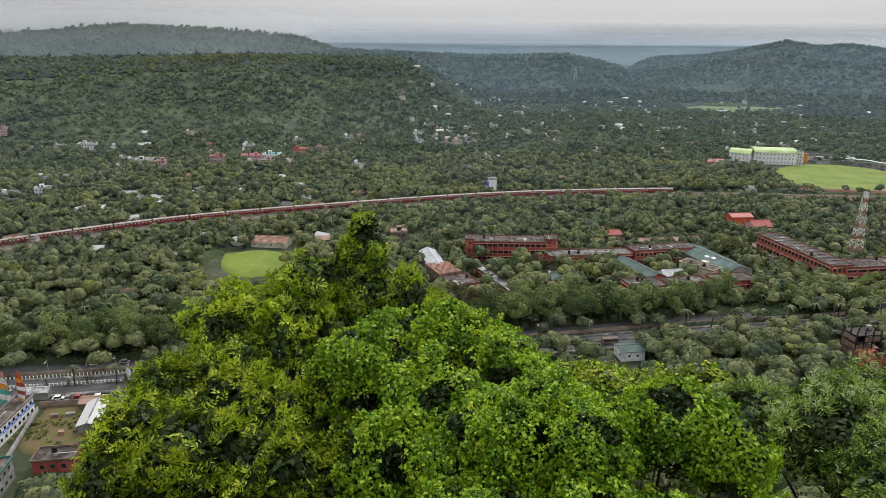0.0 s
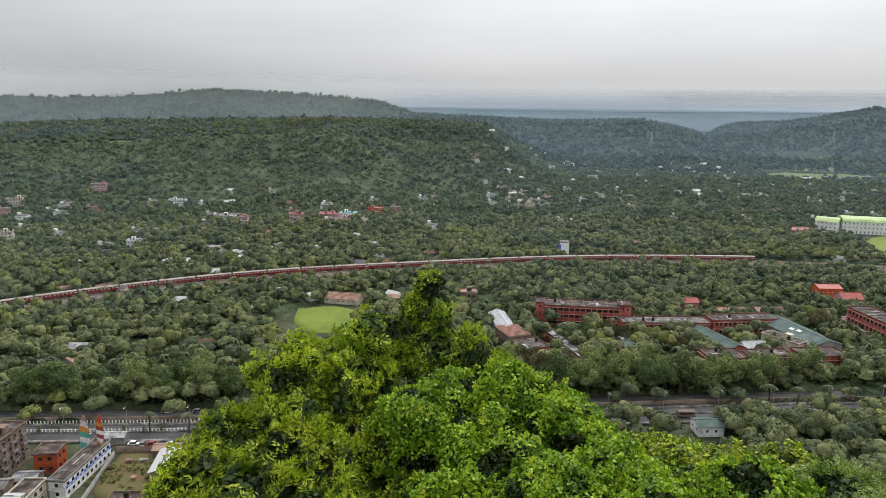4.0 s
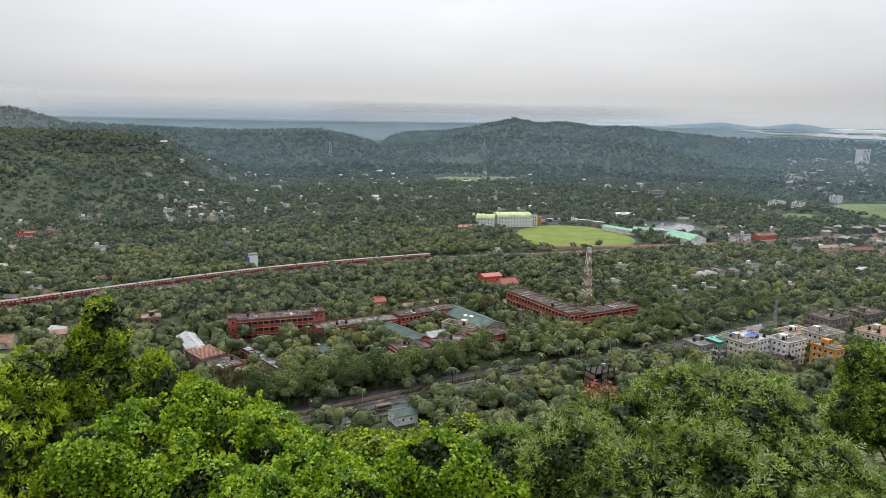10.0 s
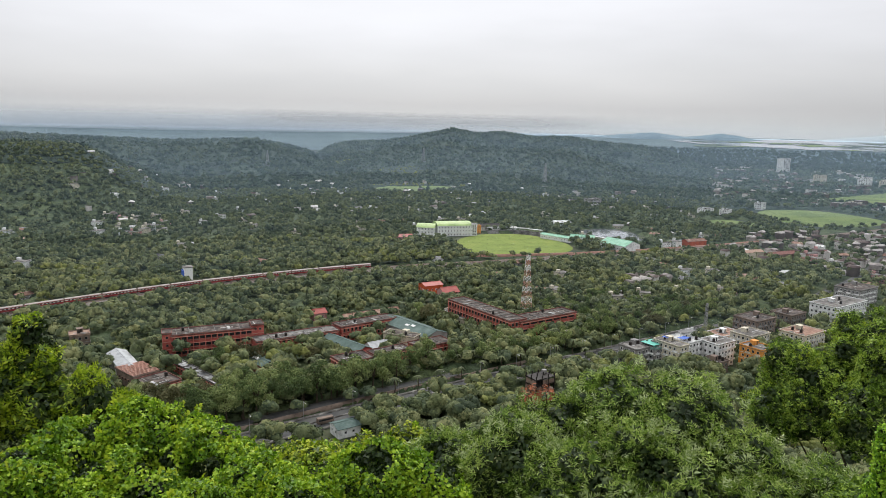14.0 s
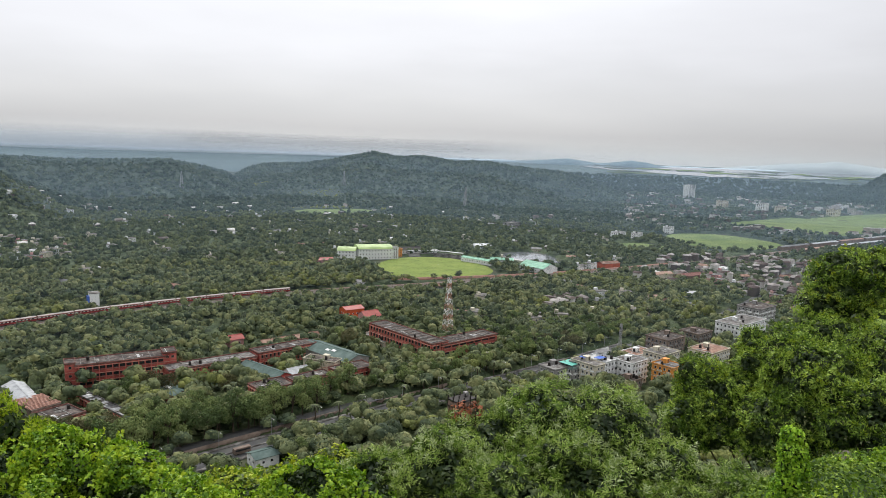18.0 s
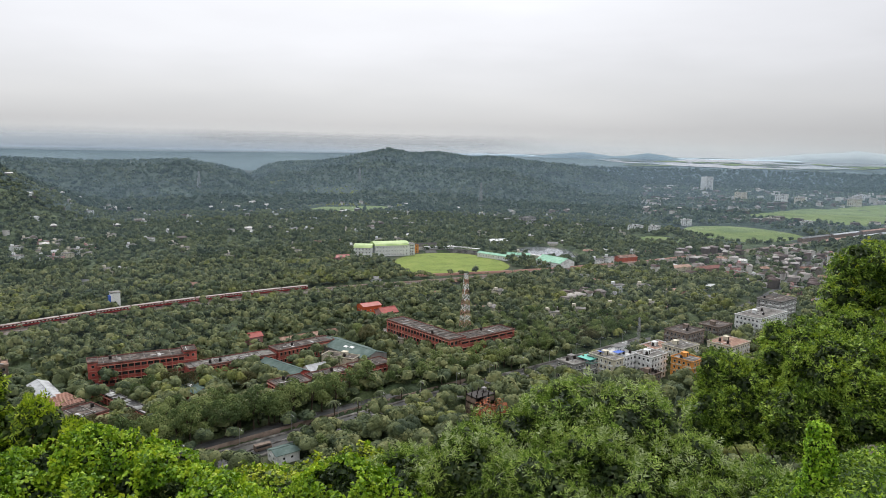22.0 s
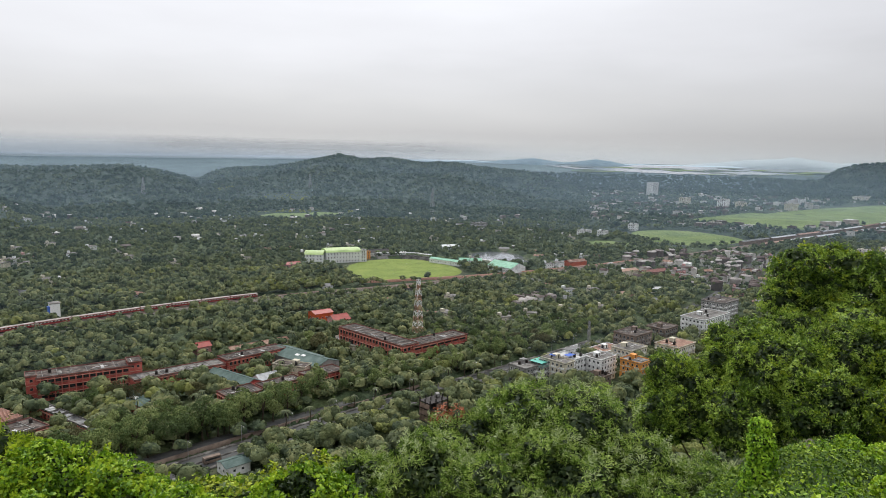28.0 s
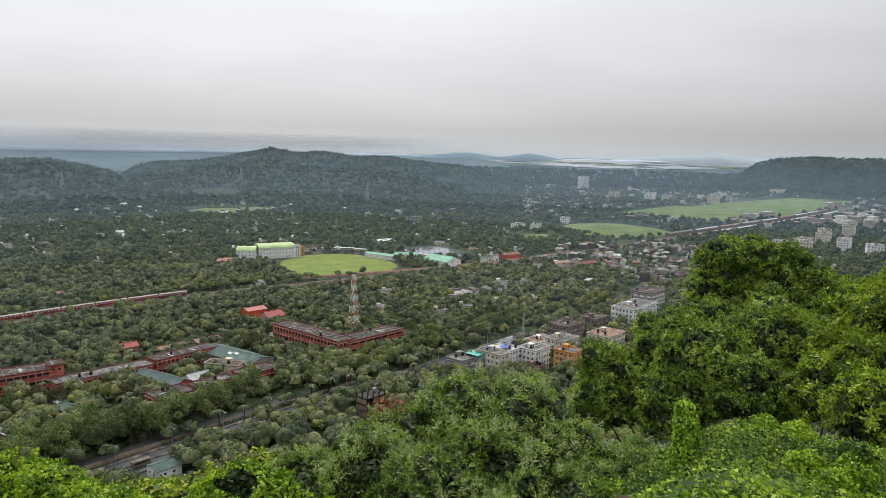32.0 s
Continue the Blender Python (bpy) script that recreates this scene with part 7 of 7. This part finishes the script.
bush("creeper_bank", ((-0.3, 7.9, 118.5, 0.85), (0.9, 8.2, 118.3, 0.85), (-1.6, 7.6, 118.6, 0.85), (2.0, 8.8, 118.1, 0.85), (-1.1, 9.9, 119.12, 0.75), (-0.2, 11.0, 118.38, 0.82), (0.7, 10.0, 119.18, 0.75), (-0.5, 9.0, 119.22, 0.69), (1.6, 9.9, 119.08, 0.66), (-1.7, 8.8, 119.34, 0.69)), 900, 0.075, 0.75, "leaf_lime", "bright green creeper bank on the slope", sub=7, curl=0.22, wild=0.8, tips=("leaf_young", 0.25, 0.9))
bush("silver_leaf_bush", ((5.9, 12.2, 119.1, 1.08), (7.0, 11.6, 119.1, 1.13), (4.8, 12.7, 118.5, 1.03), (7.6, 10.6, 118.6, 0.99), (5.9, 11.1, 118.5, 1.19), (3.6, 12.0, 118.4, 0.98), (4.5, 10.6, 118.4, 1.12), (6.1, 9.8, 118.3, 1.11), (2.6, 12.8, 118.0, 0.79), (7.4, 9.5, 118.4, 0.73), (1.7, 12.5, 118.0, 0.66), (8.6, 9.6, 118.4, 0.78), (9.3, 10.4, 118.2, 0.74), (6.6, 8.6, 118.5, 0.74), (5.2, 8.9, 118.4, 0.78)), 820, 0.1, 0.26, "leaf_silver", "broad bush with silvery narrow leaves", tuft=8, up=0.6, tips=("leaf_tips", 0.32, 1.15, 0.3))
bush("tall_tree", ((18.6, 17.1, 121.3, 0.95), (19.1, 16.4, 121.6, 0.9), (19.8, 15.6, 121.3, 1.0), (20.4, 14.8, 120.7, 1.0), (18.0, 16.9, 120.6, 0.9), (19.3, 15.4, 120.3, 1.1), (21.0, 13.8, 120.2, 1.1)), 480, 0.125, 0.42, "leaf_olive", "tall airy tree with olive green crown", "tree", tuft=6, sub=6, tips=("leaf_yellow", 0.3, 0.9), foot=(19.3, 15.6))
bush("broad_tree", ((16.9, 15.9, 119.5, 1.0), (15.3, 16.1, 119.1, 1.08), (13.6, 16.9, 118.1, 0.95), (13.9, 16.0, 117.5, 1.2), (15.4, 14.5, 118.6, 1.5), (17.4, 13.8, 119.3, 1.5), (15.6, 12.9, 118.3, 1.3), (18.2, 12.7, 119.4, 1.25), (14.2, 14.3, 117.6, 1.2), (13.1, 16.6, 117.1, 1.0)), 560, 0.105, 0.42, "leaf_olive", "broad dark green tree on the slope", "tree", tuft=6, sub=6, tips=("leaf_tree", 0.3, 0.95, 0.5), foot=(15.4, 14.6))
bush("slope_tree", ((19.7, 12.3, 120.0, 1.42), (18.6, 12.2, 119.3, 1.37), (17.4, 10.3, 119.3, 1.42), (16.0, 10.7, 119.1, 1.06), (18.7, 10.2, 120.5, 1.79), (17.2, 8.7, 119.6, 1.80), (14.0, 8.2, 119.7, 0.90)), 380, 0.15, 0.4, "leaf_tree", "green tree at the edge of the slope", "tree", tuft=6, tips=("leaf_lime", 0.3, 0.9))
bush("ivy_stump", ((7.0, 6.75, 121.33, 0.13), (7.0, 6.72, 121.12, 0.18), (7.02, 6.7, 120.88, 0.2), (6.98, 6.68, 120.62, 0.22), (6.98, 6.66, 120.4, 0.26)), 2600, 0.045, 0.8, "leaf_ivy", "short stump wrapped in bright ivy", "stump", sub=0)

# ---- low growth over the right-hand slope ----
def herb_sheet(name, n, a0, a1, r0, r1, size, kind, label, seed, tall):
    r = np.random.default_rng(seed)
    a = np.radians(r.uniform(a0, a1, n))
    d = r0 + (r1 - r0) * r.uniform(0, 1, n) ** 0.8
    x, y = np.sin(a) * d, np.cos(a) * d
    clump = np.clip(fbm(x, y, 1.5, seed, 3) * 0.7 + 0.45, 0.02, 1.0)
    bare = (np.hypot((x - 5.6) / 1.1, (y - 4.6) / 0.7) < 1) & (r.uniform(size=n) < 0.8)
    z = ground_z(x, y) + tall * clump * r.uniform(0.3, 1.0, n)
    k = ~bare
    pos = np.stack([x, y, z], 1)[k]
    nrm = unit(np.array((0, 0, 1.0)) + r.normal(size=pos.shape) * 0.85)
    v, f = leaf_quads(pos, nrm, r.uniform(0.6, 1.3, len(pos)) * size, 0.7, r)
    return tagged(new(name, raw_mesh(name, v, f, MAT[kind])), label, "ground cover", kind="stuff")


herb_sheet("slope_creepers", 9000, 26, 68, 4.2, 15.5, 0.06, "leaf_lime", "bright green creepers and herbs on the slope", 61, 0.36)
herb_sheet("slope_weeds", 60000, 26, 68, 4.2, 17.0, 0.06, "leaf_weed", "green weeds on the slope", 62, 0.32)
herb_sheet("steep_undergrowth", 26000, -60, 30, 7.5, 26.0, 0.2, "leaf_tree", "dense undergrowth on the steep slope", 63, 1.5)

# leafy mounds in the creepers
m_rng = np.random.default_rng(71)
for k in range(17):
    a, d = radians(m_rng.uniform(33, 62)), m_rng.uniform(8.5, 14.0)
    x, y, q = math.sin(a) * d, math.cos(a) * d, m_rng.uniform(0.16, 0.3)
    if math.hypot(x - 5.6, y - 4.6) < 1.2 or math.hypot(x - 7, y - 6.7) < 1.4 or abs(math.degrees(a) - 46) < 5:
        continue
    z = gz(x, y)
    bush("creeper_clump", [(x + m_rng.uniform(-0.5, 0.5), y + m_rng.uniform(-0.5, 0.5), z + q * m_rng.uniform(0.2, 0.7), q * m_rng.uniform(0.7, 1.2)) for _ in range(4)], 1100, 0.06, 0.75, ("leaf_lime", "leaf_ivy", "leaf_weed")[k % 3], ("bright green creeper mound on the slope", "fresh green herb mound on the slope", "dark green weed mound on the slope")[k % 3], "ground cover", curl=0.22, wild=0.8, deep=False, sub=3)

# rocks and a cut stump in the grass
def rock(name, x, y, z, size, turn, label, mat="stone", category="rock"):
    bm = bmesh.new()
    bmesh.ops.create_icosphere(bm, subdivisions=2, radius=1.0)
    for v in bm.verts:
        k = 1 + 0.25 * noise.noise(v.co * 1.7 + Vector((x, y, 0)))
        v.co = Vector((v.co.x * size[0] * k, v.co.y * size[1] * k, max(v.co.z, -0.6) * size[2] * k))
    ob = new(name, as_mesh(name, bm, MAT[mat]))
    ob.matrix_basis = pose(x, y, z, 8, -6, turn)
    return tagged(ob, label, category)


rock("boulder", 10.4, 8.9, gz(10.4, 8.9) + 0.02, (0.4, 0.18, 0.15), 35, "weathered grey-brown boulder under the tree")
rock("rock", 5.6, 2.95, gz(5.6, 2.95) + 0.06, (0.28, 0.16, 0.14), 20, "pale brown flat rock in the grass")
bm = bmesh.new()
limb(bm, (0, 0, -0.25), (0.02, 0.0, 0.35), 0.1, 0.085, 9)
stump_cut = tagged(new("cut_stump", as_mesh("cut_stump", bm, MAT["wood"])), "short brown cut stump in the weeds", "stump")
stump_cut.matrix_basis = pose(4.45, 5.05, gz(4.45, 5.05))

# rust-red dry sprays in the silvery bush
bush("dry_spray", ((4.25, 12.9, 119.5, 0.2), (4.55, 12.8, 119.58, 0.16)), 220, 0.11, 0.3, "leaf_rust", "rust-red dry leaf spray above the bush", "twig", sub=0, deep=False, foot=(4.4, 12.8))

# ---- see-through tinted sheets in place of haze and low cloud ----
def haze_sheet_material(name, amount, low, high, west, tint, billow=0.36):
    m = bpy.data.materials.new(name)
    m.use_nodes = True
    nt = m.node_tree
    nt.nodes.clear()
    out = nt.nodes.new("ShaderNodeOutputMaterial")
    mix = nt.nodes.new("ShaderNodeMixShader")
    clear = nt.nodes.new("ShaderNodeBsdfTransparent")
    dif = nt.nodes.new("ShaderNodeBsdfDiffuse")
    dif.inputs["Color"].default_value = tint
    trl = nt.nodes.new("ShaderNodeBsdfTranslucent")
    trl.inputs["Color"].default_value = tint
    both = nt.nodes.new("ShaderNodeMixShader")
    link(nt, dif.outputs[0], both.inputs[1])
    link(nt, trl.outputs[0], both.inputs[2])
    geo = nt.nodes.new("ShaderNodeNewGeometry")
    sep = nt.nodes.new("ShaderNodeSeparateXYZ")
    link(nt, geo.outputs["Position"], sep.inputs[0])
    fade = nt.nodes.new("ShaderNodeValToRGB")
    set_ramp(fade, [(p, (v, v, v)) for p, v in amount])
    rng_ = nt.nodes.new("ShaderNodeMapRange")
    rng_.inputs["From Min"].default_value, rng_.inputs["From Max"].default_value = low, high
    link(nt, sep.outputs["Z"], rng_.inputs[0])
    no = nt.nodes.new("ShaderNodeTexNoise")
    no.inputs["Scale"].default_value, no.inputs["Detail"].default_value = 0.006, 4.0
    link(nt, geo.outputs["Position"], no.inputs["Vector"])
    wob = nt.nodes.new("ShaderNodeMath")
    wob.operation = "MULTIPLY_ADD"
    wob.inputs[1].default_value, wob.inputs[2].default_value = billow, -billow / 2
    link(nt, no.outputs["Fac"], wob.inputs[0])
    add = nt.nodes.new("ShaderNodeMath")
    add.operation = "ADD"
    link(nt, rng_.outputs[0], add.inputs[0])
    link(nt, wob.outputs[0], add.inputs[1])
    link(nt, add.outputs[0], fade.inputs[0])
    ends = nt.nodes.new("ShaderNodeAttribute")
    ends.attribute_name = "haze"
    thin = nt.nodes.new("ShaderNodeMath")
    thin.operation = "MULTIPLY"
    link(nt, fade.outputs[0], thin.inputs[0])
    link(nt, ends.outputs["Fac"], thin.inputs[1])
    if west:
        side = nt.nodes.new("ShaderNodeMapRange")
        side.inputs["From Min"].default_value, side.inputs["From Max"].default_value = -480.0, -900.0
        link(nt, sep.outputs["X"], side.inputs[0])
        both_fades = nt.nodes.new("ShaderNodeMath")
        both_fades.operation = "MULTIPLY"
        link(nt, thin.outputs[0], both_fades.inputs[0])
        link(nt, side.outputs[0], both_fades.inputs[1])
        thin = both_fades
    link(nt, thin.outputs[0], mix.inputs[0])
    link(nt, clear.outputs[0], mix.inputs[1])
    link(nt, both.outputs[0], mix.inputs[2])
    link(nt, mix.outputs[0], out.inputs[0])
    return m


def haze_sheet(name, a0, a1, dist, low, high, amount, label, west=False, tint=(0.54, 0.75, 0.95, 1), billow=0.36):
    a = np.radians(np.linspace(a0, a1, 90))
    d = dist + 60 * np.sin(a * 9)
    vs = [np.column_stack([np.sin(a) * d, np.cos(a) * d, np.full(90, z)]) for z in (low, (low + high) / 2, high)]
    i = np.arange(89)
    fs = np.concatenate([np.stack([i + k * 90, i + 1 + k * 90, i + 1 + (k + 1) * 90, i + (k + 1) * 90], 1) for k in range(2)])
    ob = new(name, raw_mesh(name, np.concatenate(vs), fs, haze_sheet_material(name, amount, low, high, west, tint, billow), True))
    u = np.linspace(0, 1, 90)
    density = smooth(u / 0.2) * smooth((1 - u) / 0.3)
    ob.data.attributes.new("haze", "FLOAT", "POINT").data.foreach_set("value", np.tile(density, 3).astype(np.float32))
    return tagged(ob, label, "mist", kind="stuff")


# Curved sheets one behind another imitate haze by their blue tint.
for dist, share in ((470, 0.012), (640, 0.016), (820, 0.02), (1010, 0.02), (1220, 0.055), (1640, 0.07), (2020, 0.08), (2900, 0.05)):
    haze_sheet("haze_sheet", -125, 140, dist, -10, 60 + dist * 0.06, ((0.0, share), (0.55, share), (0.98, 0.0)), "thin blue-grey tinted sheet as valley haze", False, (0.56, 0.77, 1.0, 1))
haze_sheet("haze_sheet", -100, -8, 1730, -10, 230, ((0.0, 0.22), (0.6, 0.22), (0.97, 0.0)), "pale tinted sheet as mist before the back ridge", True, (0.8, 0.86, 0.86, 1))
# Cloud on the crests as sheets, tinted to blend with the low sky.
haze_sheet("low_cloud", -95, -16, 1985, 96, 200, ((0.08, 0.0), (0.36, 0.95), (0.75, 0.95), (1.0, 0.0)), "low grey cloud resting on the ridge", True, (0.85, 0.85, 0.86, 1))
haze_sheet("low_cloud", -8, 26, 2290, 112, 170, ((0.1, 0.0), (0.45, 0.5), (0.7, 0.4), (1.0, 0.0)), "thin cloud touching the hill top", False, (0.47, 0.48, 0.5, 1), 0.08)
# Grey sheet added to soften the hard upper edge of the plain.
haze_sheet("cloud_base", -110, 40, 4700, 40, 215, ((0.1, 0.0), (0.3, 0.92), (0.55, 0.7), (1.0, 0.0)), "soft grey cloud base over the far plain", False, (0.41, 0.445, 0.495, 1), 0.0)
